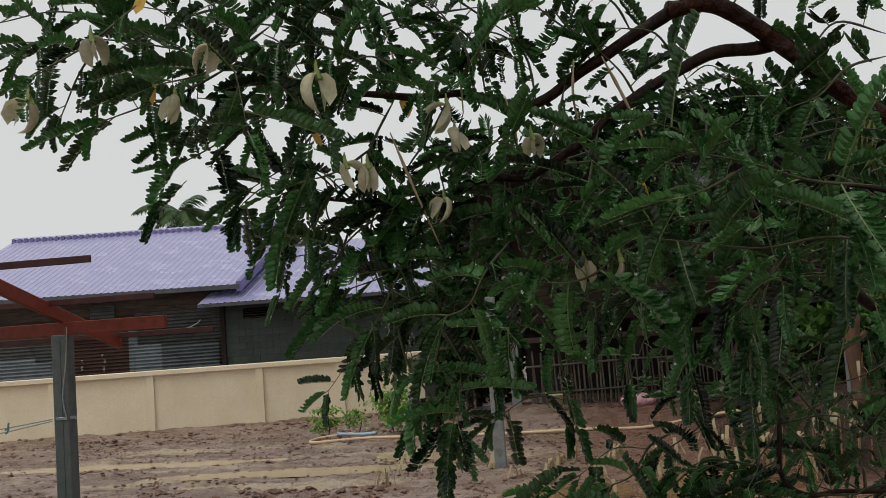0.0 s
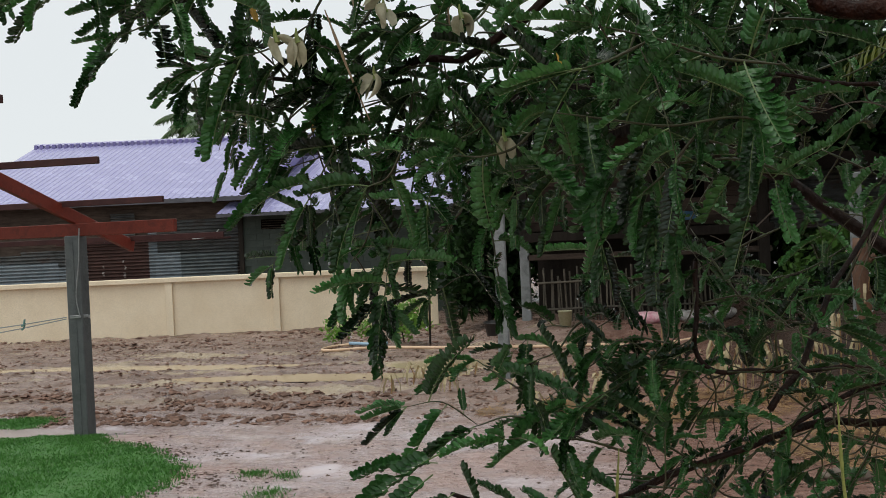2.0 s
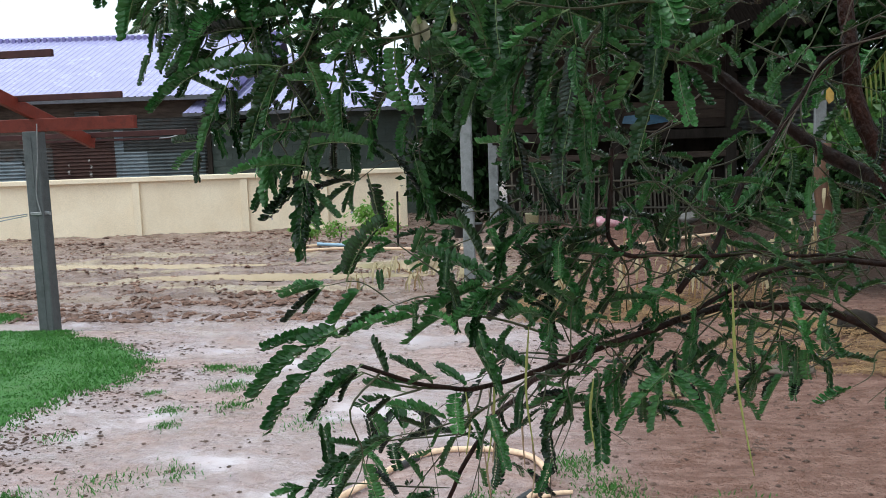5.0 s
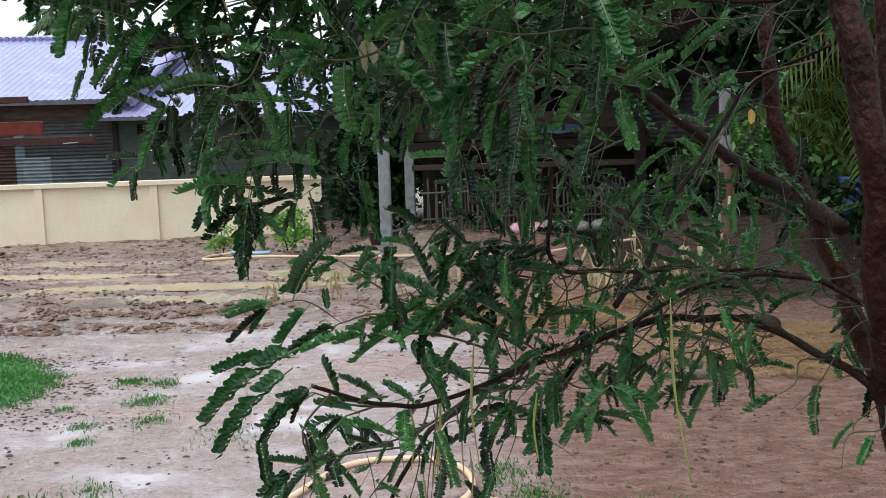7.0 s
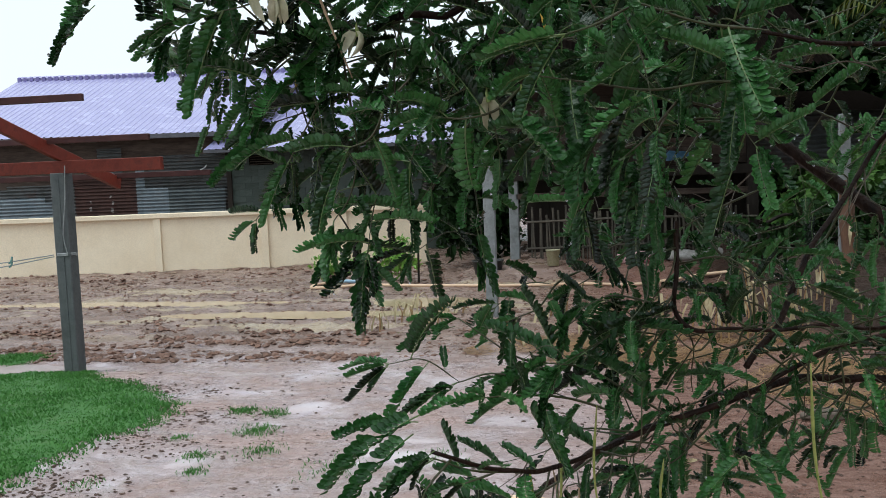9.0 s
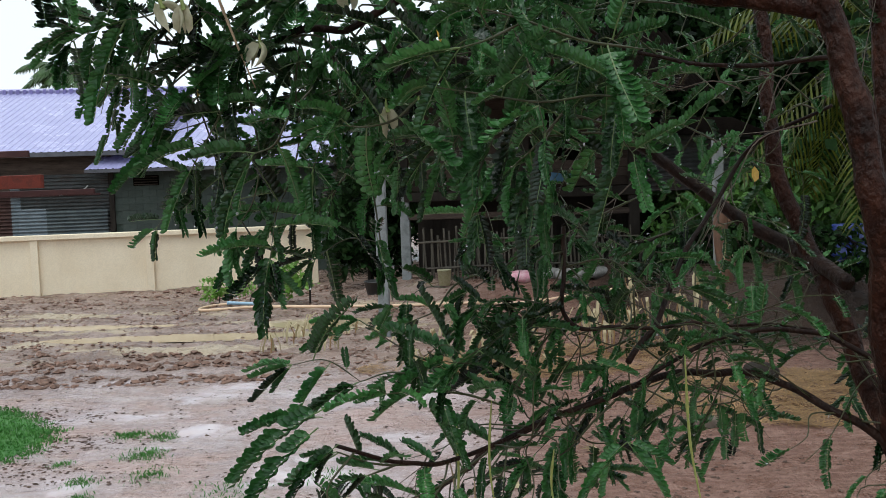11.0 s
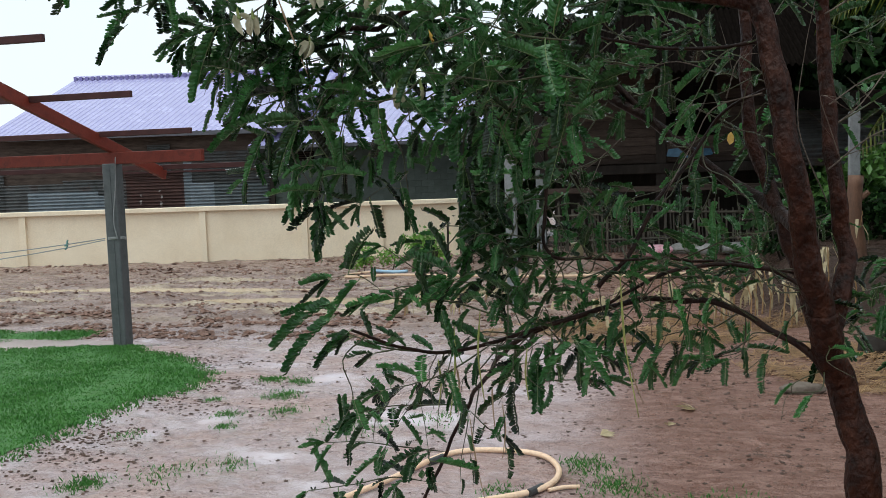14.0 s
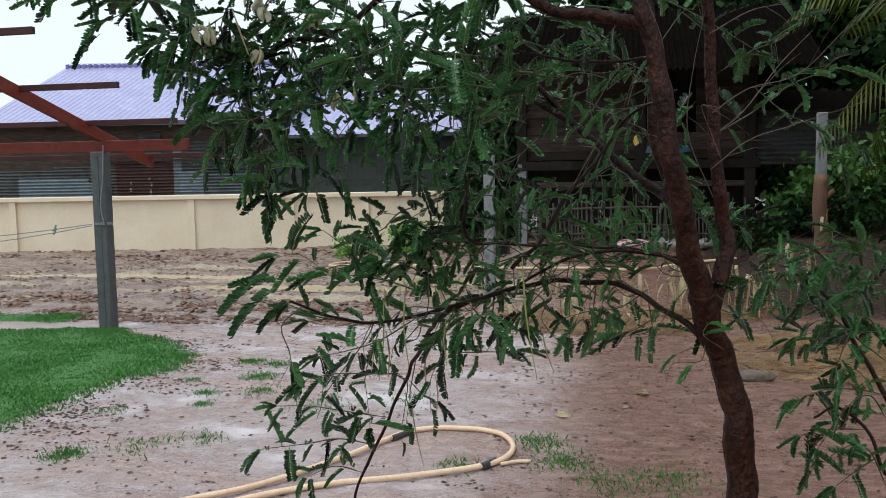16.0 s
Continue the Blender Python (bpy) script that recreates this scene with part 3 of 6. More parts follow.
# ---- steel frame of the shelter ----
def shelter():
    s = thing("shelter_frame", pose(-5.5, 9.86, 0), "unfinished red steel roof frame on concrete posts", "frame")
    for x in (-5.5, -11.2):
        post = Geo()
        post.box(x - 0.095, x + 0.095, 9.77, 9.95, -0.3, 2.42)
        part("post", post, M_WETCONC, s, "wet dark grey concrete post", bevel=0.012)
        part("post_groove", Geo().box(x - 0.02, x + 0.02, 9.764, 9.775, 0.05, 2.35), M_WETCONC, s)
    def rafter(x):
        g = Geo()
        a, b = Vector((x, 2.5, 4.67)), Vector((x, 11.12, 2.27))
        d = (b - a).normalized()
        up = Vector((1, 0, 0)).cross(d)
        up = up if up.z > 0 else -up
        vs = []
        for p in (a, b):
            for sx in (-0.03, 0.03):
                for su in (-0.075, 0.075):
                    vs.append(p + Vector((sx, 0, 0)) + up * su)
        g.add(vs, [(0, 1, 3, 2), (4, 6, 7, 5), (0, 4, 5, 1), (2, 3, 7, 6), (0, 2, 6, 4), (1, 5, 7, 3)])
        part("rafter", g, M_REDSTEEL, s, "red oxide painted steel rafter", bevel=0.004)
    rafter(-5.5 + 0.03)
    rafter(-11.2)
    part("beam", Geo().box(-12.2, -4.2, 9.78, 9.86, 2.41, 2.56), M_REDSTEEL, s, "red oxide painted steel beam", bevel=0.005)
    for y, z in ((6.82, 3.52), (8.25, 3.12), (9.55, 2.78), (11.05, 2.37), (5.4, 3.92), (4.0, 4.31)):
        part("purlin", Geo().box(-12.2, -4.2 if y < 11 else -4.15, y - 0.025, y + 0.025, z - 0.035, z + 0.035), M_DARKSTEEL, s, "dark red steel purlin", bevel=0.004)


shelter()


def wires():
    for k, (z0, z1, sag) in enumerate(((1.46, 1.2, 0.12), (1.44, 1.02, 0.14))):
        w = thing("fence_wire", pose(-5.6, 9.75, 1.4), "thin galvanised wire tied round the concrete post", "wire", "wires on the post")
        pts = [(-5.6 - 5.6 * i / 10, 9.75, z0 + (z1 - z0) * i / 10 - sag * 4 * (i / 10) * (1 - i / 10)) for i in range(11)]
        part("strand", Geo().tube(pts, 0.007, 5), M_WIRE, w)
        for i in (1, 3):
            p = Vector(pts[i])
            part("knot", Geo().tube([p + Vector((-0.03, 0, -0.02)), p, p + Vector((0.01, 0.01, 0.06))], 0.012, 5), M_CORD, w, "teal cord knot")
    wrap = [(-5.5 + 0.115 * math.cos(a), 9.86 + 0.11 * math.sin(a), 1.44 + 0.012 * a / 6.28) for a in (i * 0.4 for i in range(48))]
    tagged(part("tie_wire", Geo().tube(wrap, 0.006, 5), M_WIRE), "galvanised tie wire wound round the concrete post", "wire")
    drop = smooth_line([(-5.36, 9.72, 2.5), (-5.4, 9.74, 2.1), (-5.46, 9.75, 1.7), (-5.42, 9.75, 1.45)], 4)
    tagged(part("hanging_cord", Geo().tube(drop, 0.007, 5), M_WIRE), "pale loose cord hanging along the concrete post", "cord")


wires()


# ---- concrete poles ----
for x, y, z0, z1, wid in ((-0.88, 13.75, -0.3, 2.56, 0.085), (4.34, 14.15, 0.3, 2.88, 0.075)):
    g = Geo().box(x - wid, x + wid, y - wid, y + wid, z0, z1)
    tagged(part("concrete_pole", g, M_CONCRETE, bevel=0.012), "grey square concrete pole standing in the mud", "pole", "concrete poles")


# ---- stilt hut ----
def hut():
    h = thing("stilt_hut", pose(1.5, 19, 0.2), "old grey wooden hut on stilts with a dark roof", "hut")
    for x, y in ((-0.95, 19.0), (1.6, 19.05), (3.85, 19.0), (-0.75, 22.0), (3.85, 22.0)):
        w = 0.11 if y < 20 else 0.09
        part("stilt", Geo().box(x - w, x + w, y - w, y + w, 2.15 if x < 0 and y < 20 else -0.2, 4.6), M_TIMBER, h, bevel=0.015)
    part("concrete_stilt", Geo().box(-1.05, -0.85, 18.9, 19.1, -0.2, 2.15), M_CONCRETE, h, "pale grey concrete stilt", bevel=0.012)
    part("floor_beam", Geo().box(-0.95, 4.05, 18.86, 19.0, 2.0, 2.2), M_TIMBER, h, bevel=0.012)
    part("lower_rail", Geo().box(-0.9, 4.0, 18.9, 18.97, 1.62, 1.74), M_PLANK, h, bevel=0.01)
    part("floor", Geo().box(-0.9, 4.0, 19.0, 22.1, 2.1, 2.2), M_PLANK, h)
    for i in range(11):
        z = 2.22 + 0.185 * i
        right = 1.55 if i > 2 else 4.0
        part("wall_plank", Geo().box(-0.86, right, 19.0 - 0.012 * (i % 2), 19.03, z, z + 0.178), M_PLANK, h, bevel=0.005)
        if i > 2:
            part("wall_plank", Geo().box(2.75, 4.0, 19.0 - 0.012 * (i % 2), 19.03, z, z + 0.178), M_PLANK, h, bevel=0.005)
    part("rear_wall", Geo().box(-0.9, 4.0, 22.05, 22.1, 0.2, 4.4), M_TIMBER, h)
    part("end_wall", Geo().box(3.96, 4.0, 19.04, 22.0, 2.2, 4.4), M_PLANK, h)
    part("gable_wall", Geo().box(-0.86, 3.96, 20.3, 20.34, 3.9, 5.3), M_TIMBER, h)
    part("end_wall", Geo().box(-0.9, -0.86, 19.04, 22.0, 2.2, 4.4), M_PLANK, h)
    part("inner_wall", Geo().box(-0.8, 4.0, 20.6, 20.64, 0.2, 2.1), M_TIMBER, h)
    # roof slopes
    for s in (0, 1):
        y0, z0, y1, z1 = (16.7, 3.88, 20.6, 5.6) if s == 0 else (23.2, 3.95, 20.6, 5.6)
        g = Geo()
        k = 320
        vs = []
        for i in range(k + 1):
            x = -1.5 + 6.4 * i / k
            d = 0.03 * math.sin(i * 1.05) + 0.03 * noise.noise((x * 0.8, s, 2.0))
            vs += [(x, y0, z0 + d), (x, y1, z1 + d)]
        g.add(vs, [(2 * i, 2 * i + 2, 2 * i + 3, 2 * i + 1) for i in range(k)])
        part("roof_slope", g, M_THATCH, h, "weathered corrugated roof sheet, near black with painted shade")
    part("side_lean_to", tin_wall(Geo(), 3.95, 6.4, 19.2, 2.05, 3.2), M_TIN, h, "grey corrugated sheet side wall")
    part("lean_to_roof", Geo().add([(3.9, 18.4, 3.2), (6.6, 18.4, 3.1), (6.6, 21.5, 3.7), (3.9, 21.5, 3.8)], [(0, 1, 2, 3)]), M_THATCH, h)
    # bamboo stakes under the floor
    for i in range(54):
        x = -0.6 + 0.082 * i + rng.uniform(-0.02, 0.02)
        top = rng.uniform(1.15, 1.5)
        lean = rng.uniform(-0.06, 0.06)
        part("bamboo_stake", Geo().tube([(x, 18.78, 0.1), (x + lean, 18.78, top)], rng.uniform(0.014, 0.024), 6), M_BAMBOO, h)
    for z in (0.6, 1.15):
        part("bamboo_rail", Geo().tube([(-0.7, 18.74, z), (1.6, 18.75, z + 0.05), (3.9, 18.74, z)], 0.022, 6), M_BAMBOO, h)
    part("hung_cloth", Geo().add([(1.75, 18.92, 2.5), (2.15, 18.88, 2.52), (2.6, 18.93, 2.48), (1.7, 18.9, 2.35), (2.2, 18.84, 2.3), (2.65, 18.9, 2.36)], [(0, 1, 4, 3), (1, 2, 5, 4)]), M_BLUE, h, "blue tarpaulin strip")


hut()


def sack(x, y, z, lx, ly, lz, turn, material, label):
    """A slumped, filled sack."""
    vs, fs, a, b = [], [], 10, 14
    for i in range(a + 1):
        t = math.pi * i / a
        for j in range(b):
            q = 2 * math.pi * j / b
            r = math.sin(t) ** 0.5
            p = Vector((-math.cos(t) * lx, r * math.cos(q) * ly, r * math.sin(q) * lz))
            p += 0.12 * lz * Vector((0, noise.noise(p * 7 + Vector((x, y, 0))), noise.noise(p * 9 + Vector((y, x, 3)))))
            vs.append(pose(x, y, z + lz * 0.9, 0, 0, turn) @ p)
    for i in range(a):
        for j in range(b):
            fs.append((i * b + j, i * b + (j + 1) % b, (i + 1) * b + (j + 1) % b, (i + 1) * b + j))
    tagged(part("sack", Geo().add(vs, fs), material, smooth=True), label, "sack", "sacks by the hut")


sack(1.45, 18.0, 0.33, 0.34, 0.18, 0.13, 8, M_PINK, "pink and white printed sack lying by the hut")
sack(2.4, 18.1, 0.33, 0.3, 0.17, 0.13, -10, M_SACK, "slumped white woven sack lying by the hut")
sack(2.0, 18.35, 0.34, 0.26, 0.15, 0.13, 20, M_SACK, "dirty white sack leaning on bamboo stakes")
sack(3.0, 18.2, 0.36, 0.3, 0.16, 0.12, 40, M_SACK, "small white sack beside the hut stilt")


def tub(x, y, z, r, hgt, material, label, name, cat):
    prof = [(0.0, 0), (r * 0.8, 0), (r, hgt), (r * 1.04, hgt), (r * 1.04, hgt + 0.02), (r * 0.97, hgt + 0.02), (r * 0.78, 0.03), (0, 0.03)]
    k, vs = 18, []
    for rr, zz in prof:
        vs += [(x + rr * math.cos(2 * math.pi * i / k), y + rr * math.sin(2 * math.pi * i / k), z + zz) for i in range(k)]
    fs = [(a * k + i, a * k + (i + 1) % k, (a + 1) * k + (i + 1) % k, (a + 1) * k + i) for a in range(len(prof) - 1) for i in range(k)]
    tagged(part(name, Geo().add(vs, fs), material, smooth=True), label, cat)


tub(-0.12, 18.0, 0.32, 0.14, 0.3, M_PETAL, "cream plastic bucket standing by the hut", "bucket", "bucket")
tub(-1.45, 18.2, 0.12, 0.32, 0.3, M_BLACK, "black rubber tub half hidden by the pole", "rubber_tub", "tub")


# ---- hoses on the ground ----
def hose(name, pts, r, material, label, cat="hose"):
    line = smooth_line([(x, y, max(ground_height(x, y), 0.0) + r + 0.004) for x, y in pts], 8)
    return tagged(part(name, Geo().tube(line, r, 10), material, smooth=True), label, cat)


loop = hose("garden_hose", [(-2.2, 3.3), (-1.6, 3.95), (-1.05, 4.53), (-0.63, 5.24), (-0.31, 5.87), (0.08, 6.02), (0.42, 5.88), (0.56, 5.55), (0.44, 5.17), (-0.06, 4.87), (-0.57, 4.63), (-1.0, 4.3), (-1.6, 3.6)], 0.021, M_HOSE, "peach coloured rubber hose looped on wet ground")
for a, b in (((0.475, 5.25), (0.40, 5.11)), ((-0.41, 5.68), (-0.33, 5.84))):
    zz = max(ground_height(*a), 0) + 0.025
    part("joint", Geo().tube([(a[0], a[1], zz), (b[0], b[1], zz)], 0.027, 10), M_BLACK, loop, "black tape joint")
hose("hose_end", [(0.52, 5.2), (0.62, 5.27), (0.72, 5.3)], 0.014, M_HOSE, "short pale hose tail on wet ground")
hose("far_hose", [(-4.3, 18.4), (-4.9, 17.9), (-4.75, 17.0), (-3.74, 17.36), (-2.4, 17.1), (-0.8, 17.12), (0.4, 17.05), (1.5, 17.04), (2.6, 17.2), (3.4, 17.0)], 0.03, M_HOSE, "peach coloured hose lying across the muddy yard")
hose("blue_pipe", [(-4.55, 17.95), (-4.1, 18.05), (-3.75, 18.0)], 0.035, M_PIPE, "pale blue plastic pipe on the mud", "pipe")

# ---- leaves ----


def leaf_geo(r, pairs, droop, fold, size, lean=0.5):
    """A pinnate leaf along +x whose stalk bends towards -z; blunt oblong leaflets in pairs grow from the stalk's own corners, folded down by `fold` degrees."""
    g = Geo()
    gap = 0.0112 * size
    n = pairs + 3
    stalk, p, a = [], Vector((0, 0, 0)), radians(droop * 0.1)
    sway, curl = r.uniform(-0.35, 0.35), r.uniform(4, 16)
    for i in range(n):
        stalk.append(p.copy())
        p = p + Vector((math.cos(a), sway * i / n + r.uniform(-0.02, 0.02), -math.sin(a))) * gap
        a += radians(droop) / n
    g.tube(stalk, [0.0019 * size * (1 - 0.6 * i / n) for i in range(n)], 4, cap=False)
    bark_faces = len(g.f)
    for i in range(2, n):
        t = (i - 2) / max(1, n - 3)
        ll = 0.03 * size * (0.72 + 0.4 * math.sin(math.pi * (0.2 + 0.72 * t))) * r.uniform(0.9, 1.08)
        w = 0.0074 * size * r.uniform(0.85, 1.12) * (0.8 + 0.25 * math.sin(math.pi * (0.2 + 0.7 * t)))
        tan = (stalk[i] - stalk[i - 1]).normalized()
        for s in (-1, 1):
            if r.random() < 0.025:
                continue
            f = radians(fold * (0.75 + 0.5 * t) + curl * math.sin(t * 5 + s) + r.uniform(-13, 13))
            side = Vector((0, s * math.cos(f), 0)) + tan.cross(Vector((0, 1, 0))) * math.sin(f)
            d = (side + tan * (lean + r.uniform(-0.18, 0.2))).normalized()
            across = tan - d * tan.dot(d)
            across.normalize()
            nor = d.cross(across) * s
            o = stalk[i]
            sag = nor * 0.16 * ll
            pts = [o + d * ll * 0.3 + across * w * 0.9, o + d * ll * 0.75 + across * w - sag, o + d * ll * 0.97 + across * w * 0.5 - sag * 1.7, o + d * ll * 1.02 - across * w * 0.1 - sag * 1.9, o + d * ll * 0.96 - across * w * 0.6 - sag * 1.7, o + d * ll * 0.72 - across * w - sag, o + d * ll * 0.3 - across * w * 0.9, o + d * ll * 0.5 + nor * w * 0.3]
            k, root = len(g.v), i * 4 + (1 if s > 0 else 3)
            g.v += [tuple(q) for q in pts]
            g.f += [(root, k, k + 7), (k, k + 1, k + 7), (k + 1, k + 2, k + 7), (k + 2, k + 3, k + 4, k + 7), (k + 4, k + 5, k + 7), (k + 5, k + 6, k + 7), (k + 6, root, k + 7)]
    return g, bark_faces


leaf_rng = random.Random(21)
LEAF_KINDS = []
for k in range(18):
    gg, bark_faces = leaf_geo(leaf_rng, leaf_rng.choice((9, 11, 13, 15, 17)), (4, 18, 32, 50, 10, 24)[k % 6], (6, 16, 26, 38, 55, 22)[(k * 5 + k // 6) % 6], leaf_rng.choice((0.85, 1.0, 1.12)), leaf_rng.choice((0.55, 0.75, 0.95)))
    me = bpy.data.meshes.new("leaf")
    me.from_pydata(gg.v, [], gg.f)
    me.materials.append(M_LEAF)
    me.materials.append(M_RACHIS)
    for q in me.polygons[:bark_faces]:
        q.material_index = 1
    LEAF_KINDS.append((me, np.array(gg.v), gg.f, max(p[0] for p in gg.v), bark_faces))
FOLDED = [k for k in range(18) if (6, 16, 26, 38, 55, 22)[(k * 5 + k // 6) % 6] >= 38]


def leaf_pose(p, d, up, size):
    x = Vector(d).normalized()
    u = Vector(up)
    z = (u - x * u.dot(x))
    if z.length < 1e-3:
        z = Vector((0.3, 1, 0)) - x * x.dot(Vector((0.3, 1, 0)))
    z.normalize()
    y = z.cross(x)
    m = Matrix((x, y, z)).transposed().to_4x4()
    return Matrix.Translation(p) @ m @ Matrix.Diagonal((size, size, size, 1))


class Tree:
    """Trunk and limbs as parts; the first leaves as parts, the rest joined into the crown."""

    def __init__(self, name, base, label, singles, bark, leafmat):
        self.ob = thing(name, pose(*base), label, "tree")
        self.inv = world_of(self.ob).inverted()
        self.singles = singles
        self.leaves, self.twigs, self.lines = [], Geo(), []
        self.bark, self.leafmat = bark, leafmat

    def limb(self, name, pts, r0, r1, sides=9, label=""):
        line = smooth_line(pts, 13 if r0 > 0.015 else 7)
        n = len(line)
        if r0 < 0.02:
            line = [p + 0.016 * min(1, 6 * i / n, 6 * (n - 1 - i) / n) * Vector((noise.noise(p * 7), noise.noise(p * 7 + Vector((3, 0, 0))), noise.noise(p * 7 + Vector((0, 8, 0))))) for i, p in enumerate(line)]
            self.lines.append(line)
        line = [p + 0.35 * r0 * Vector((noise.noise(p * 9), noise.noise(p * 9 + Vector((5, 0, 0))), 0)) for p in line]
        rad = [(r0 + (r1 - r0) * i / (n - 1)) * (1 + 0.12 * noise.noise(p * 14) + 0.1 * max(0.0, noise.noise(p * 37))) for i, p in enumerate(line)]
        part(name, Geo().tube(line, rad, sides), self.bark if r0 > 0.0235 else M_LIMB, self.ob, label, smooth=True)

    def leaf(self, p, d, size, up=(0, 0, 1)):
        self.leaves.append((leaf_pose(p, d, up, size * 0.84), rng.randrange(len(LEAF_KINDS))))

    def leaf_to(self, p, d):
        """One leaf reaching from p by d."""
        k = max(FOLDED, key=lambda i: LEAF_KINDS[i][3] + 0.01 * rng.random())
        m = leaf_pose(p, Vector(d) + Vector((0, 0, 0.1 * Vector(d).length)), (0.2, -0.5, 0.9), Vector(d).length / LEAF_KINDS[k][3])
        self.leaves.append((m, k))

    def spray(self, pts, step=0.04, size=1.0, r0=0.005, out=1.0, down=-0.08, along=0.35, sub=0.06, bare=0.0, jitter=0.5):
        """A twig through the points with leaves all along it; sub: the chance of a side twig at a node."""
        step = step * 0.93
        line = smooth_line(pts, 6)
        n = len(line)
        self.twigs.tube(line, [0.72 * r0 * min(0.3 + 0.2 * i, 1 - 0.65 * i / n) for i in range(n)], 5)
        acc, total, ang = 0.0, sum((b - a).length for a, b in zip(line, line[1:])), rng.uniform(0, 6.28)
        run = 0.0
        for a, b in zip(line, line[1:]):
            run += (b - a).length
            acc += (b - a).length
            if run < bare * total:
                acc = 0.0
                continue
            while acc > step:
                acc -= step
                t = (b - a).normalized()
                u = Vector((0, 0, 1)) - t * t.z
                u = u.normalized() if u.length > 0.05 else Vector((1, 0, 0))
                w = t.cross(u)
                ang += 2.4 + rng.uniform(-0.4, 0.4)
                rad = u * math.cos(ang) * 0.9 + w * math.sin(ang)
                d = t * along + rad * out + Vector((0, 0, -down)) + Vector([rng.uniform(-jitter, jitter) for _ in range(3)])
                q = a.lerp(b, rng.random())
                if sub and rng.random() < sub:
                    d.normalize()
                    ln = rng.uniform(0.1, 0.2)
                    self.spray([q, q + d * ln * 0.5 + Vector((0, 0, 0.01)), q + d * ln + Vector((0, 0, -0.04))], step / 0.93, size * 0.9, r0 * 0.6, out, down, along, 0.0)
                else:
                    self.leaf(q, d, size * rng.uniform(0.6, 1.3))
        t = (line[-1] - line[-2]).normalized()
        for k in range(3):
            self.leaf(line[-1], t + Vector([rng.uniform(-0.5, 0.5) for _ in range(3)]) + Vector((0, 0, -0.2)), size * rng.uniform(0.6, 1.0))

    def twiglets(self, count, low, high):
        """Thin crooked twigs with a few small leaves, along the slender limbs between two heights."""
        spots = [p for line in self.lines for p in line[2:] if low < p.z < high]
        for _ in range(count):
            p = rng.choice(spots)
            d = Vector((rng.uniform(-1, 0.7), rng.uniform(-0.7, 0.7), rng.uniform(-0.9, 0.6))).normalized() * rng.uniform(0.14, 0.36)
            side = Vector((rng.uniform(-1, 1), rng.uniform(-1, 1), rng.uniform(-1, 1))) * 0.05
            line = smooth_line([p, p + d * 0.35 + side, p + d * 0.7 - side * 0.5, p + d + Vector((0, 0, -0.03))], 4)
            self.twigs.tube(line, [0.0028 * (1 - 0.06 * i) for i in range(len(line))], 5)
            for q in line[5::3]:
                if rng.random() < 0.6:
                    self.leaf(q, d.normalized() + Vector([rng.uniform(-0.9, 0.9) for _ in range(3)]) + Vector((0, 0, -0.25)), rng.uniform(0.45, 0.85))

    def bare(self, pts, r0=0.004):
        """A leafless grey twig with a few side shoots."""
        r0 *= 0.7
        pts = [Vector(p) + (Vector((rng.uniform(-0.03, 0.03), 0, rng.uniform(-0.035, 0.035))) if 0 < i else Vector((0, 0, 0))) for i, p in enumerate(pts)]
        line = smooth_line(pts, 5)
        n = len(line)
        g = Geo().tube(line, [r0 * (1 - 0.7 * i / n) for i in range(n)], 5)
        for k in range(3):
            i = rng.randrange(2, n - 1)
            d = (line[i] - line[i - 1]).normalized() + Vector([rng.uniform(-0.8, 0.8) for _ in range(3)])
            g.tube([line[i], line[i] + d * 0.07, line[i] + d * 0.13 + Vector((0, 0, -0.02))], [r0 * 0.5, r0 * 0.35, r0 * 0.15], 4)
        part("dead_twig", g, M_DEADTWIG, self.ob, "leafless grey twig", smooth=True)

    def finish(self):
        rng.shuffle(self.leaves)
        tagged(part("twig_mass", self.twigs, M_TWIG, self.ob, "thin green-brown twigs", smooth=True), kind="stuff")
        base = self.inv
        for m, k in self.leaves[:self.singles]:
            o = new("leaf", LEAF_KINDS[k][0])
            o.parent = self.ob
            o.matrix_basis = base @ m
        dv, df = [], []
        oct_ = [Vector(q) for q in ((1, 0, 0), (-1, 0, 0), (0, 1, 0), (0, -1, 0), (0, 0, 1.1), (0, 0, -1.2), (0.62, 0.62, 0.5), (-0.62, 0.62, 0.5), (0.62, -0.62, 0.5), (-0.62, -0.62, 0.5), (0.62, 0.62, -0.5), (-0.62, 0.62, -0.5), (0.62, -0.62, -0.5), (-0.62, -0.62, -0.5))]
        hull = [(4, 0, 6), (4, 6, 2), (4, 2, 7), (4, 7, 1), (4, 1, 9), (4, 9, 3), (4, 3, 8), (4, 8, 0), (5, 10, 0), (5, 2, 10), (5, 11, 2), (5, 1, 11), (5, 13, 1), (5, 3, 13), (5, 12, 3), (5, 0, 12), (0, 10, 6), (6, 10, 2), (2, 11, 7), (7, 11, 1), (1, 13, 9), (9, 13, 3), (3, 12, 8), (8, 12, 0)]
        for m, k in self.leaves[:5000]:
            v = LEAF_KINDS[k][1]
            low = m @ Vector(v[rng.randrange(len(v) // 2, len(v))].tolist())
            c, rr = low - Vector((0, 0, 0.002)), rng.uniform(0.0016, 0.0036)
            o = len(dv)
            dv += [c + q * rr for q in oct_]
            df += [tuple(i + o for i in q) for q in hull]
        tagged(part("water_drops", Geo().add(dv, df), M_DROP, self.ob, "clear rain drops hanging from the leaves", smooth=True), kind="stuff")
        vs, fs, off, slots = [], [], 0, []
        for m, k in self.leaves[self.singles:]:
            _, v, f, _, nb = LEAF_KINDS[k]
            slots += [1] * nb + [0] * (len(f) - nb)
            a = np.array(m)
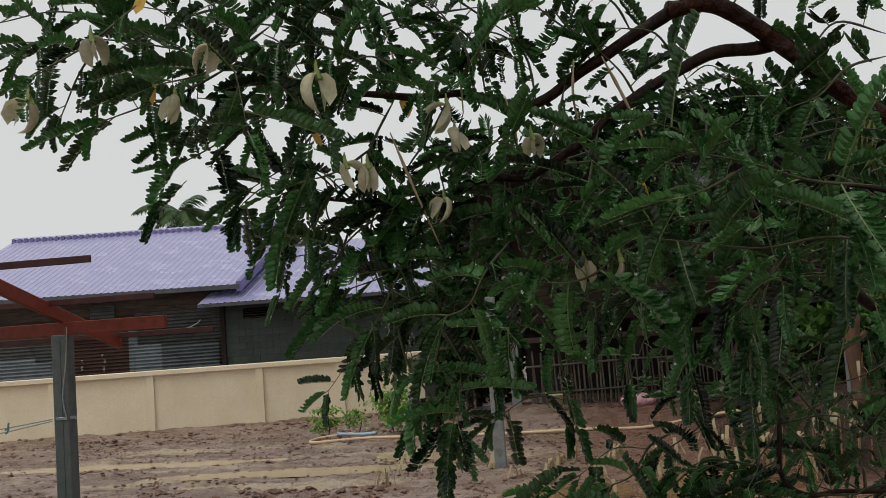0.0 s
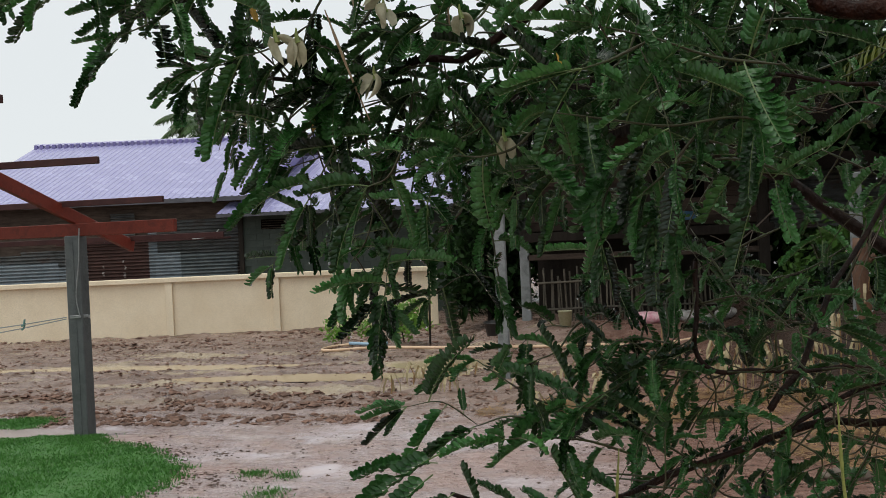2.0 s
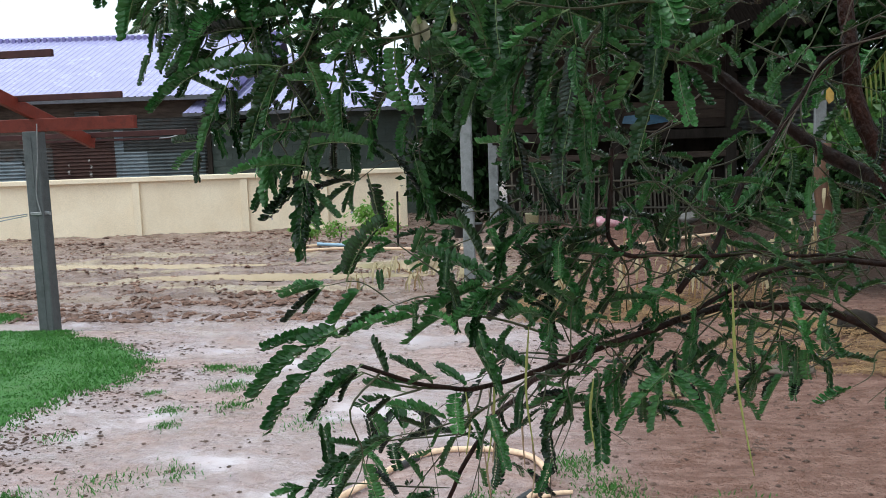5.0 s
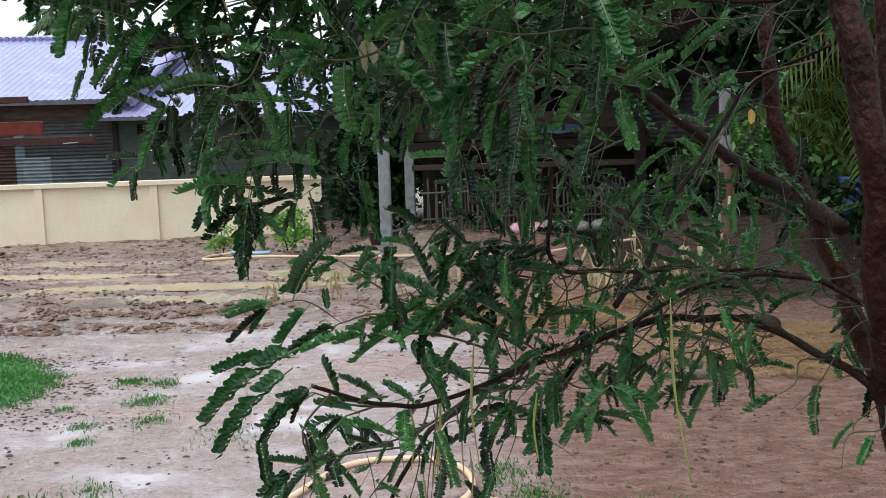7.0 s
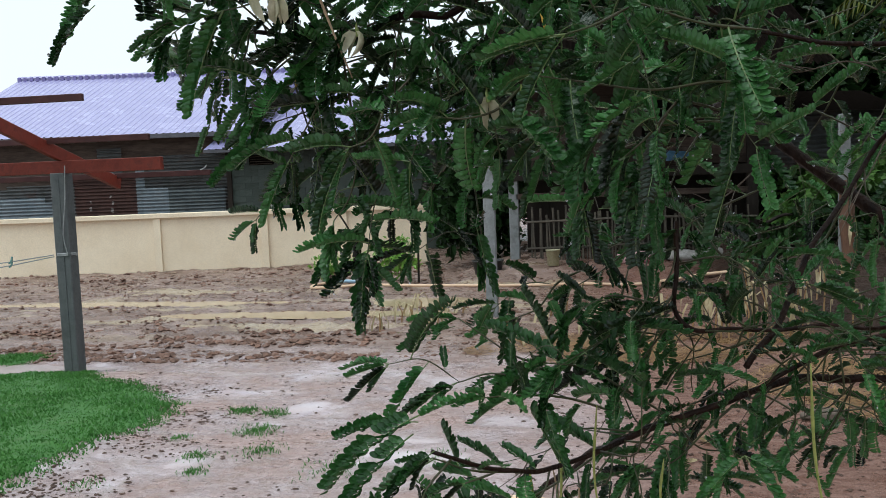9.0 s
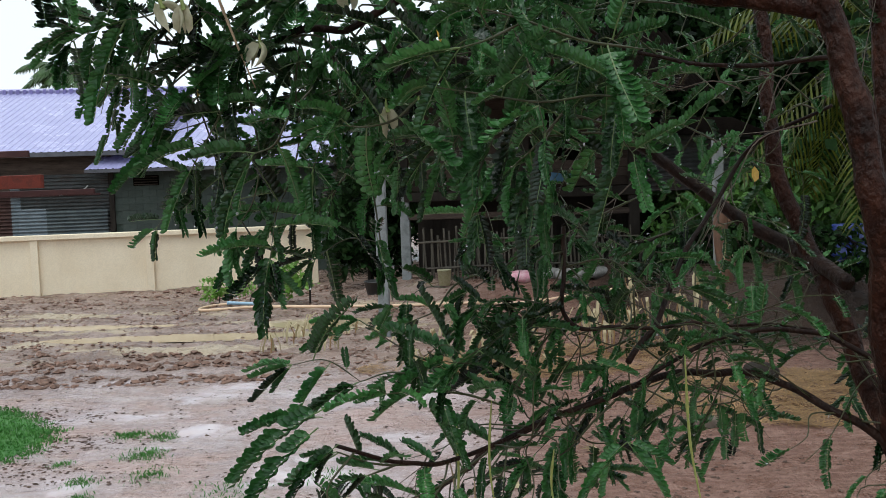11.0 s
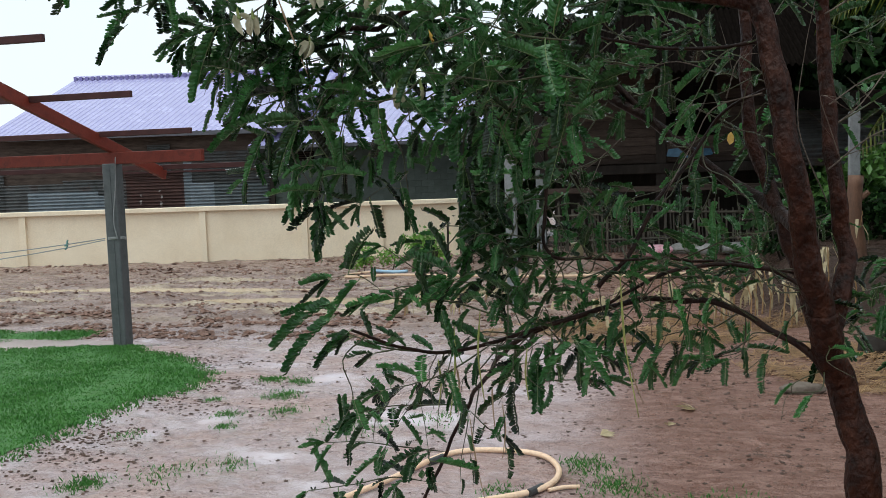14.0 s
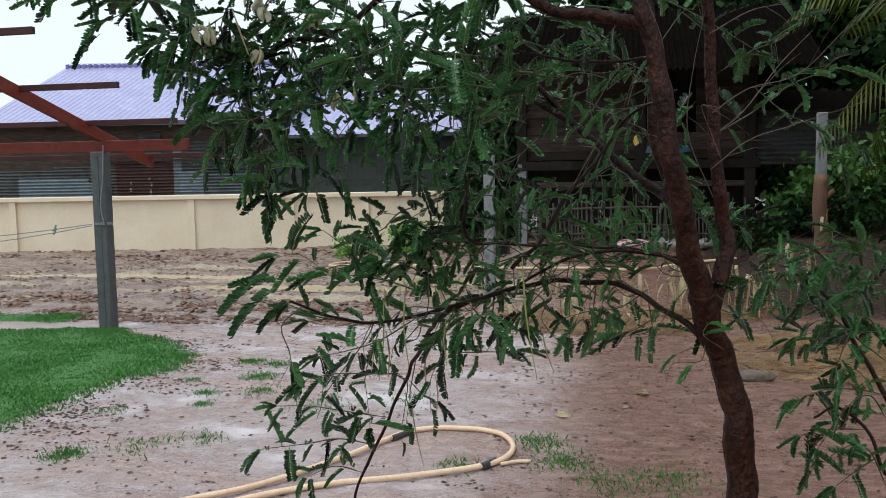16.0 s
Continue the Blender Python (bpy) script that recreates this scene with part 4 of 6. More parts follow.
            vs.append(v @ a[:3, :3].T + a[:3, 3])
            fs += [tuple(i + off for i in q) for q in f]
            off += len(v)
        if vs:
            g = Geo()
            g.v, g.f = np.concatenate(vs).tolist(), fs
            crown = tagged(part("crown", g, self.leafmat, self.ob, "dark green feathery wet leaves"), kind="stuff")
            crown.data.materials.append(M_RACHIS)
            crown.data.polygons.foreach_set("material_index", slots)


def flower_geo(size, turn, open_):
    """A drooping pea flower: a sickle-shaped keel, and when open a folded standard and a wing, at a random tilt."""
    g = Geo()
    keel = [(0.0, 0, 0), (0.013, 0, -0.008), (0.021, 0, -0.026), (0.017, 0, -0.046), (0.003, 0, -0.062)]
    g.tube(smooth_line([Vector(p) * size for p in keel], 3), [size * r for r in (0.003, 0.005, 0.0075, 0.0095, 0.011, 0.011, 0.011, 0.0105, 0.0095, 0.008, 0.0055, 0.003, 0.001)], 8, flat=0.5)
    if open_:
        for s in (-1, 1):
            k = rng.uniform(0.75, 1.15)
            vs = [Vector(p) * size * k for p in ((0, 0, -0.002), (-0.01, s * 0.013, -0.002), (-0.02, s * 0.02, -0.016), (-0.022, s * 0.019, -0.04), (-0.013, s * 0.008, -0.056), (-0.005, s * 0.001, -0.03), (-0.02, s * 0.006, -0.026))]
            g.add(vs, [(0, 1, 6), (1, 2, 6), (2, 3, 6), (3, 4, 6), (4, 5, 6), (5, 0, 6)])
    m = Matrix.Rotation(radians(turn), 4, "Z") @ Matrix.Rotation(radians(rng.uniform(-45, 45)), 4, "Y") @ Matrix.Rotation(radians(rng.uniform(-30, 30)), 4, "X")
    g.v = [tuple(m @ Vector(p)) for p in g.v]
    return g


def flower(tree, p, size=1.0, turn=0.0, open_=True):
    g = flower_geo(size, turn, open_)
    g.v = [tuple(Vector(q) + Vector(p)) for q in g.v]
    f = part("flower", g, M_PETAL, tree.ob, "creamy white drooping pea flower", smooth=True)
    c = Geo().tube([Vector(p) + Vector((0, 0, 0.02 * size)), Vector(p) + Vector((0.0, 0, 0.008)), Vector(p) + Vector((0.004 * size, 0, -0.01 * size))], [0.0012, 0.0035 * size, 0.006 * size], 7)
    part("calyx", c, M_CALYX, f, "yellow-green calyx")


def pod(tree, a, b, r=0.0042, dry=False):
    a, b = Vector(a), Vector(b)
    mid = a.lerp(b, 0.5) + Vector((rng.uniform(-0.012, 0.012), rng.uniform(-0.012, 0.012), 0))
    line = smooth_line([a, mid, b], 7)
    n = len(line)
    part("pod", Geo().tube(line, [r * (0.4 + 0.75 * min(1, 4 * i / n, 1.4 * (n - i) / n)) * (1 + 0.12 * math.sin(i * 2.2)) for i in range(n)], 7, flat=0.7), M_PODDRY if dry else M_POD, tree.ob, "dry brown hanging pod" if dry else "long green hanging pod", smooth=True)


def yellow_leaf(tree, p, size=1.0, turn=0):
    m = pose(*p, 70, 15, turn)
    vs = [m @ (Vector(q) * size) for q in ((0, 0, 0), (0.011, 0.012, 0.002), (0.011, 0.032, 0.003), (0, 0.046, 0), (-0.011, 0.032, 0.003), (-0.011, 0.012, 0.002), (0, 0.022, -0.003))]
    part("yellow_leaf", Geo().add(vs, [(0, 1, 6), (1, 2, 6), (2, 3, 6), (3, 4, 6), (4, 5, 6), (5, 0, 6)]), M_YELLOW, tree.ob, "single yellowed leaf")


# ---- the tree in front ----
tree = Tree("sesbania_tree", (1.83, 2.3, 0), "slender reddish tree with feathery leaves, white flowers and hanging pods", 290, M_BARK, M_LEAF)
tree.limb("trunk", [(1.83, 2.3, -0.2), (1.835, 2.3, 0.6), (1.825, 2.3, 1.0), (1.81, 2.3, 1.2), (1.8, 2.32, 1.3), (1.76, 2.33, 1.4), (1.73, 2.3, 1.5), (1.7, 2.25, 1.6), (1.67, 2.2, 1.7)], 0.056, 0.045, 12)
tree.limb("stem", [(1.69, 2.24, 1.62), (1.645, 2.17, 1.8), (1.625, 2.14, 1.9), (1.6, 2.1, 2.0), (1.56, 2.07, 2.2), (1.53, 2.1, 2.4), (1.49, 2.14, 2.6), (1.45, 2.17, 2.75), (1.41, 2.2, 3.01)], 0.042, 0.027, 11)
tree.limb("stem", [(1.7, 2.24, 1.6), (1.74, 2.27, 1.74), (1.768, 2.33, 1.85), (1.76, 2.34, 1.95), (1.73, 2.32, 2.1), (1.72, 2.35, 2.3), (1.708, 2.37, 2.5), (1.69, 2.37, 2.75), (1.668, 2.37, 3.0)], 0.03, 0.02, 10)
tree.limb("stem", [(1.71, 2.3, 1.54), (1.692, 2.4, 1.637), (1.616, 2.5, 1.924), (1.572, 2.6, 2.082), (1.513, 2.65, 2.323), (1.509, 2.7, 2.606), (1.494, 2.75, 2.913)], 0.03, 0.019)
tree.limb("limb", [(1.631, 2.4, 1.944), (1.567, 2.6, 2.02), (1.438, 2.7, 2.108), (1.207, 2.8, 2.309), (1.038, 2.85, 2.423), (1.142, 2.85, 2.378), (0.993, 2.85, 2.534), (0.86, 2.85, 2.656)], 0.023, 0.01)
tree.limb("limb", [(1.485, 2.15, 2.62), (1.4, 2.17, 2.645), (1.302, 2.2, 2.67), (1.128, 2.2, 2.71), (0.831, 2.15, 2.956), (0.692, 2.12, 2.968)], 0.025, 0.018)
tree.limb("limb", [(0.97, 2.2, 2.89), (0.891, 2.18, 2.877), (0.716, 2.16, 2.839), (0.521, 2.1, 2.717), (0.363, 2.07, 2.609)], 0.018, 0.009)
tree.limb("limb", [(0.699, 2.13, 2.963), (0.521, 2.12, 2.863), (0.387, 2.11, 2.78), (0.278, 2.05, 2.795), (0.208, 2.02, 2.808), (0.09, 1.97, 2.796), (-0.004, 1.95, 2.809)], 0.015, 0.006)
tree.limb("limb", [(0.363, 2.07, 2.609), (0.249, 2.08, 2.608), (0.097, 2.12, 2.566), (-0.042, 2.15, 2.591), (-0.15, 2.15, 2.621)], 0.009, 0.005)
tree.limb("limb", [(1.71, 2.27, 1.5), (1.66, 2.265, 1.55), (1.541, 2.3, 1.632), (1.41, 2.4, 1.693), (1.167, 2.35, 1.721), (1.015, 2.25, 1.706), (0.844, 2.2, 1.66)], 0.0135, 0.007)
tree.limb("limb", [(1.72, 2.3, 1.72), (1.662, 2.33, 1.745), (1.545, 2.35, 1.815), (1.374, 2.3, 1.843), (1.204, 2.25, 1.809), (1.035, 2.22, 1.724)], 0.0085, 0.005)
tree.limb("limb", [(0.844, 2.2, 1.66), (0.729, 2.25, 1.594), (0.616, 2.5, 1.45), (0.477, 2.75, 1.252), (0.355, 2.85, 1.024), (0.211, 2.9, 0.741), (0.155, 2.9, 0.56)], 0.01, 0.006)
tree.limb("limb", [(0.844, 2.2, 1.66), (0.702, 2.1, 1.632), (0.577, 1.95, 1.619), (0.466, 1.8, 1.662), (0.353, 1.7, 1.733)], 0.007, 0.004)
tree.limb("limb", [(0.858, 2.2, 2.128), (0.85, 2.15, 1.999), (0.864, 2.15, 1.913), (0.909, 2.15, 1.875), (1.013, 2.2, 1.875), (1.232, 2.3, 1.864), (1.467, 2.4, 1.833), (1.639, 2.45, 1.792)], 0.006, 0.004)
tree.limb("limb", [(1.01, 2.2, 1.785), (1.102, 2.3, 1.886), (1.218, 2.4, 2.063), (1.339, 2.5, 2.215), (1.428, 2.5, 2.336), (1.592, 2.4, 2.418)], 0.008, 0.005)
tree.limb("limb", [(1.549, 2.3, 2.531), (1.405, 2.3, 2.52), (1.195, 2.3, 2.536), (1.029, 2.25, 2.568), (0.869, 2.2, 2.653)], 0.007, 0.004)
tree.spray([(-0.018, 2.01, 2.825), (-0.13, 1.96, 2.858), (-0.275, 2.01, 2.926), (-0.413, 1.96, 2.96), (-0.574, 1.96, 2.998), (-0.727, 1.94, 3.003)], step=0.05, size=1)
tree.spray([(0.28, 2.06, 3.003), (0.116, 2.04, 2.993), (-0.035, 2.01, 2.969), (-0.207, 2.06, 3.019), (-0.35, 2.01, 3.04), (-0.489, 1.96, 3.066)], step=0.05, size=1)
tree.spray([(-0.413, 1.96, 2.96), (-0.531, 1.96, 3.032), (-0.681, 1.96, 3.076), (-0.823, 1.96, 3.067)], step=0.05, size=1)
tree.spray([(-0.275, 2.01, 2.926), (-0.378, 1.96, 2.859), (-0.462, 1.91, 2.819), (-0.528, 1.86, 2.784)], step=0.045, size=1)
tree.spray([(-0.13, 1.96, 2.858), (-0.242, 2.01, 2.805), (-0.306, 1.96, 2.737), (-0.355, 1.86, 2.676)], step=0.045, size=1)
tree.spray([(-0.727, 1.94, 3.003), (-0.799, 1.94, 2.952), (-0.899, 1.94, 2.924)], step=0.045, size=1)
tree.spray([(-0.574, 1.96, 2.998), (-0.632, 1.96, 2.926), (-0.677, 1.96, 2.839)], step=0.045, size=0.95)
tree.spray([(-0.018, 2.01, 2.825), (-0.101, 2.01, 2.752), (-0.202, 2.11, 2.701), (-0.288, 2.11, 2.655)], step=0.05, size=1)
tree.spray([(-0.167, 2.21, 2.629), (-0.207, 2.16, 2.654), (-0.295, 2.21, 2.669), (-0.337, 2.16, 2.625)], step=0.045, size=1)
tree.spray([(-0.167, 2.21, 2.629), (-0.265, 2.28, 2.589), (-0.305, 2.26, 2.547)], step=0.045, size=0.95)
tree.spray([(-0.056, 2.21, 2.599), (-0.091, 2.16, 2.508), (-0.111, 2.16, 2.416), (-0.154, 2.16, 2.392)], step=0.04, size=0.95)
tree.spray([(-0.078, 2.18, 2.577), (-0.144, 2.16, 2.54), (-0.215, 2.16, 2.532)], step=0.04, size=1)
tree.spray([(0.079, 2.03, 2.811), (0.026, 2.01, 2.714), (-0.005, 2.01, 2.641), (-0.057, 2.01, 2.621)], step=0.045, size=1)
tree.spray([(0.2, 2.08, 2.823), (0.145, 2.06, 2.724), (0.088, 2.06, 2.652), (0.043, 2.06, 2.554)], step=0.045, size=1)
tree.spray([(0.274, 2.11, 2.809), (0.261, 2.06, 2.918), (0.196, 2.01, 2.974), (0.1, 2.01, 3.05)], step=0.045, size=1)
tree.spray([(0.386, 2.17, 2.794), (0.369, 2.16, 2.907), (0.307, 2.16, 2.969), (0.227, 2.16, 2.978)], step=0.05, size=1)
tree.spray([(0.523, 2.18, 2.879), (0.477, 2.16, 2.949), (0.416, 2.16, 3.01), (0.344, 2.16, 3.1)], step=0.05, size=1)
tree.spray([(-0.087, 2.01, 2.969), (-0.119, 1.96, 3.046), (-0.281, 2.06, 3.17)], step=0.05, size=1)
tree.spray([(-0.432, 2.01, 3.049), (-0.541, 1.96, 3.125), (-0.733, 1.96, 3.19)], step=0.05, size=1)
tree.spray([(0.097, 2.12, 2.566), (0.077, 2.05, 2.462), (0.043, 2, 2.375), (0.001, 2, 2.305)], step=0.047, size=0.95, sub=0.12)
tree.spray([(0.097, 2.12, 2.566), (0.118, 2.1, 2.435), (0.143, 2.05, 2.319), (0.123, 2.05, 2.221), (0.081, 2.05, 2.162)], step=0.047, size=0.95, sub=0.12)
tree.spray([(0.249, 2.08, 2.608), (0.225, 2.1, 2.491), (0.228, 2.1, 2.363), (0.195, 2.1, 2.252), (0.136, 2.1, 2.155)], step=0.047, size=0.95, sub=0.12)
tree.spray([(0.312, 2.08, 2.609), (0.326, 2.1, 2.482), (0.326, 2.15, 2.357), (0.291, 2.15, 2.23)], step=0.047, size=0.95, sub=0.12)
tree.spray([(0.363, 2.07, 2.609), (0.428, 2.05, 2.495), (0.456, 2, 2.392), (0.472, 2, 2.296)], step=0.047, size=0.95, sub=0.12)
tree.spray([(0.521, 2.1, 2.717), (0.482, 1.95, 2.563), (0.438, 1.85, 2.443), (0.382, 1.8, 2.401)], step=0.05, size=1)
tree.spray([(0.321, 1.8, 2.449), (0.274, 1.8, 2.399), (0.237, 1.8, 2.337), (0.192, 1.8, 2.318)], step=0.05, size=1)
tree.spray([(0.032, 2.1, 2.326), (0.051, 2.1, 2.223), (0.097, 2.1, 2.144), (0.13, 2.1, 2.067)], step=0.05, size=1, sub=0.1)
tree.spray([(0.326, 2.15, 2.357), (0.381, 2.2, 2.248), (0.398, 2.2, 2.143), (0.405, 2.2, 2.065)], step=0.05, size=0.95, sub=0.1)
tree.spray([(0.22, 2.1, 2.776), (0.18, 2.15, 2.671), (0.203, 2.2, 2.527), (0.169, 2.2, 2.436)], step=0.05, size=0.95, sub=0.1)
tree.spray([(-0.023, 2.2, 2.643), (-0.046, 2.2, 2.507), (-0.013, 2.2, 2.369), (0.007, 2.2, 2.26)], step=0.05, size=0.95, sub=0.1)
tree.spray([(0.983, 1.75, 2.491), (0.858, 1.7, 2.505), (0.751, 1.66, 2.539), (0.658, 1.64, 2.564)], step=0.045, size=1.05)
tree.spray([(0.751, 1.66, 2.539), (0.677, 1.62, 2.501), (0.627, 1.6, 2.485)], step=0.04, size=1.05)
tree.spray([(1.029, 1.9, 2.398), (0.907, 1.85, 2.415), (0.784, 1.8, 2.401), (0.662, 1.78, 2.42), (0.56, 1.75, 2.436)], step=0.045, size=1.05, sub=0.1)
tree.spray([(1.083, 2.1, 2.3), (0.939, 2, 2.344), (0.808, 1.95, 2.341), (0.692, 1.9, 2.348), (0.584, 1.9, 2.345)], step=0.045, size=1, sub=0.1)
tree.spray([(0.716, 2.16, 2.839), (0.751, 2.1, 2.696), (0.71, 2.05, 2.58), (0.62, 2, 2.533), (0.54, 2, 2.553)], step=0.045, size=1, sub=0.1)
tree.spray([(0.985, 2.3, 2.808), (0.888, 2.25, 2.712), (0.774, 2.2, 2.661), (0.66, 2.2, 2.659)], step=0.045, size=1, sub=0.1)
tree.spray([(1.185, 2.3, 2.679), (1.076, 2.3, 2.69), (0.96, 2.25, 2.665), (0.851, 2.2, 2.68)], step=0.045, size=1)
tree.spray([(1.208, 2.3, 2.906), (1.101, 2.3, 2.946), (1.016, 2.25, 2.859), (0.96, 2.2, 2.786)], step=0.05, size=1)
tree.spray([(1.249, 2.4, 2.988), (1.165, 2.4, 3.056), (1.01, 2.3, 3.067), (0.817, 2.3, 3.12)], step=0.05, size=1)
tree.spray([(1.229, 2.5, 2.481), (1.072, 2.5, 2.524), (0.903, 2.5, 2.509), (0.717, 2.5, 2.51), (0.57, 2.5, 2.493)], step=0.045, size=1, sub=0.1)
tree.spray([(0.879, 2.5, 2.204), (0.943, 2.4, 2.087), (0.999, 2.4, 2.012), (1.085, 2.4, 1.966), (1.198, 2.4, 1.949)], step=0.04, size=0.95, sub=0.15)
tree.spray([(1.245, 2.7, 2.412), (1.37, 2.7, 2.344), (1.508, 2.8, 2.278), (1.621, 2.9, 2.192)], step=0.045, size=0.95)
tree.spray([(0.978, 2.2, 2.371), (0.884, 2, 2.384), (0.83, 1.9, 2.378), (0.782, 1.85, 2.3), (0.759, 1.85, 2.235)], step=0.045, size=1)
tree.spray([(1.164, 2.3, 2.464), (1.056, 2.2, 2.483), (0.967, 2.1, 2.462), (0.873, 2, 2.466)], step=0.045, size=1)
tree.spray([(0.836, 2.2, 2.39), (0.73, 2.1, 2.374), (0.634, 2, 2.371), (0.571, 2, 2.29)], step=0.045, size=1)
tree.spray([(0.823, 2.3, 2.11), (0.752, 2.3, 2.056), (0.681, 2.3, 2.002), (0.609, 2.3, 1.961)], step=0.03, size=0.8, sub=0.15)
tree.spray([(0.868, 2.2, 1.912), (0.788, 2.2, 1.941), (0.708, 2.2, 1.957), (0.64, 2.2, 1.931)], step=0.03, size=0.8, sub=0.15)
tree.spray([(0.751, 2.3, 2.014), (0.721, 2.25, 1.922), (0.678, 2.2, 1.848), (0.622, 2.2, 1.807)], step=0.03, size=0.85, sub=0.1)
tree.spray([(0.82, 2.3, 1.984), (0.816, 2.25, 1.878), (0.785, 2.2, 1.804)], step=0.03, size=0.85)
tree.spray([(0.577, 1.95, 1.619), (0.43, 1.8, 1.662), (0.35, 1.72, 1.715)], step=0.05, size=0.85, out=0.7)
tree.spray([(0.466, 1.8, 1.662), (0.41, 1.73, 1.662)], step=0.05, size=0.8)
tree.spray([(0.741, 2.1, 1.69), (0.607, 2, 1.76), (0.5, 1.91, 1.79), (0.44, 1.85, 1.8)], step=0.045, size=0.8)
tree.spray([(0.607, 2, 1.76), (0.456, 2, 1.815), (0.359, 2, 1.795)], step=0.045, size=1)
tree.spray([(0.844, 2.2, 1.66), (0.735, 2.15, 1.74), (0.647, 2.1, 1.804), (0.56, 2.05, 1.828)], step=0.045, size=1)
tree.spray([(0.702, 2.1, 1.632), (0.555, 2.05, 1.542), (0.449, 2, 1.511), (0.351, 2, 1.489)], step=0.045, size=0.95)
tree.spray([(0.477, 2.75, 1.252), (0.344, 2.6, 1.284), (0.23, 2.5, 1.304), (0.144, 2.4, 1.304)], step=0.045, size=0.95)
tree.spray([(0.616, 2.5, 1.45), (0.746, 2.5, 1.41), (0.875, 2.5, 1.413), (0.98, 2.5, 1.416)], step=0.045, size=0.95)
tree.spray([(0.477, 2.75, 1.228), (0.556, 2.7, 1.172), (0.602, 2.7, 1.15)], step=0.045, size=0.95)
tree.spray([(0.355, 2.85, 1.024), (0.219, 2.7, 1.086), (0.079, 2.6, 1.133), (-0.032, 2.5, 1.157)], step=0.045, size=0.95)
tree.spray([(0.27, 2.88, 0.884), (0.167, 2.7, 0.962), (0.049, 2.6, 0.965), (-0.111, 2.5, 0.966)], step=0.045, size=0.95)
tree.spray([(0.211, 2.9, 0.741), (0.111, 2.8, 0.801), (0.013, 2.7, 0.781)], step=0.045, size=0.95)
tree.spray([(1.015, 2.25, 1.706), (0.921, 2.2, 1.638), (0.843, 2.2, 1.558), (0.764, 2.2, 1.536)], step=0.05, size=0.95)
tree.spray([(0.844, 2.2, 1.66), (0.913, 2.3, 1.56), (1.007, 2.4, 1.522)], step=0.05, size=0.9)
tree.spray([(1.304, 2.4, 1.708), (1.288, 2.5, 1.593), (1.271, 2.6, 1.49)], step=0.05, size=0.9, bare=0.3)
tree.spray([(1.496, 2.6, 1.623), (1.515, 2.8, 1.502), (1.512, 3, 1.417), (1.398, 3, 1.391)], step=0.04, size=0.9, bare=0.5)
tree.spray([(1.167, 2.35, 1.721), (1.09, 2.3, 1.783), (1.013, 2.3, 1.842), (0.915, 2.3, 1.882)], step=0.05, size=0.95)
tree.spray([(0.835, 2.3, 1.842), (0.729, 2.2, 1.871), (0.667, 2.1, 1.861), (0.59, 2, 1.834)], step=0.05, size=1)
tree.spray([(1.44, 2.3, 2.729), (1.315, 2.4, 2.591), (1.149, 2.4, 2.536), (0.979, 2.4, 2.522)], step=0.06, size=1)
tree.spray([(1.73, 2.5, 2.253), (1.865, 2.5, 2.333), (2.001, 2.5, 2.431), (2.154, 2.5, 2.486)], step=0.06, size=1)
tree.spray([(1.038, 2.85, 2.423), (0.916, 2.85, 2.235), (0.865, 2.85, 2.066)], step=0.06, size=1)
tree.spray([(0.516, 2.5, 2.594), (0.374, 2.5, 2.533), (0.182, 2.5, 2.495), (0.032, 2.5, 2.386)], step=0.06, size=0.95)
tree.spray([(0.954, 2.6, 2.675), (0.772, 2.6, 2.684), (0.586, 2.6, 2.715)], step=0.06, size=0.95)
tree.leaf_to((-0.108, 1.85, 2.639), (-0.092, 0.000, -0.132))
tree.leaf_to((-0.274, 1.7, 2.61), (-0.071, -0.080, -0.103))
tree.leaf_to((0.132, 2.08, 2.143), (-0.127, -0.030, -0.111))
tree.leaf_to((0.156, 2.08, 2.103), (-0.070, 0.000, -0.215))
tree.leaf_to((0.403, 2.1, 2.133), (0.035, 0.000, -0.170))
tree.leaf_to((0.351, 2.1, 2.135), (0.061, 0.000, -0.093))
tree.leaf_to((-0.077, 2.1, 2.282), (0.001, 0.000, -0.147))
tree.leaf_to((0.353, 1.6, 1.833), (-0.186, -0.060, -0.096))
tree.leaf_to((0.329, 1.65, 1.783), (-0.163, -0.050, -0.130))
tree.leaf_to((0.329, 1.7, 1.791), (-0.137, -0.100, 0.024))
tree.leaf_to((0.359, 1.7, 1.736), (-0.113, -0.050, -0.087))
tree.leaf_to((0.360, 2.000, 1.922), (-0.130, -0.030, -0.029))
tree.spray([(0.56, 2.05, 1.828), (0.49, 2.02, 1.85), (0.369, 2.0, 1.939)], step=0.05, size=0.6)
tree.leaf_to((-0.023, 2.1, 2.315), (-0.019, 0.000, -0.181))
tree.leaf_to((-0.06, 2.1, 2.368), (-0.149, -0.100, -0.092))
tree.leaf_to((0.9, 2, 1.829), (0.108, 0.000, -0.039))
tree.leaf_to((0.957, 1.9, 1.67), (0.109, 0.000, -0.061))
tree.leaf_to((0.957, 1.9, 1.67), (0.098, 0.000, -0.140))
tree.leaf_to((0.957, 1.9, 1.67), (-0.123, 0.000, -0.115))
tree.leaf_to((0.607, 1.62, 2.546), (-0.023, 0.000, -0.107))
tree.leaf_to((0.631, 1.62, 2.549), (0.024, 0.000, -0.093))
tree.leaf_to((0.713, 1.64, 2.568), (0.072, 0.000, -0.112))
tree.spray([(0.09, 1.97, 2.796), (0.036, 1.9, 2.86), (-0.045, 1.85, 2.891), (-0.136, 1.8, 2.887)], step=0.045, size=1)
tree.spray([(-0.155, 1.9, 2.962), (-0.196, 1.8, 2.883), (-0.25, 1.75, 2.829), (-0.321, 1.7, 2.802)], step=0.045, size=1)
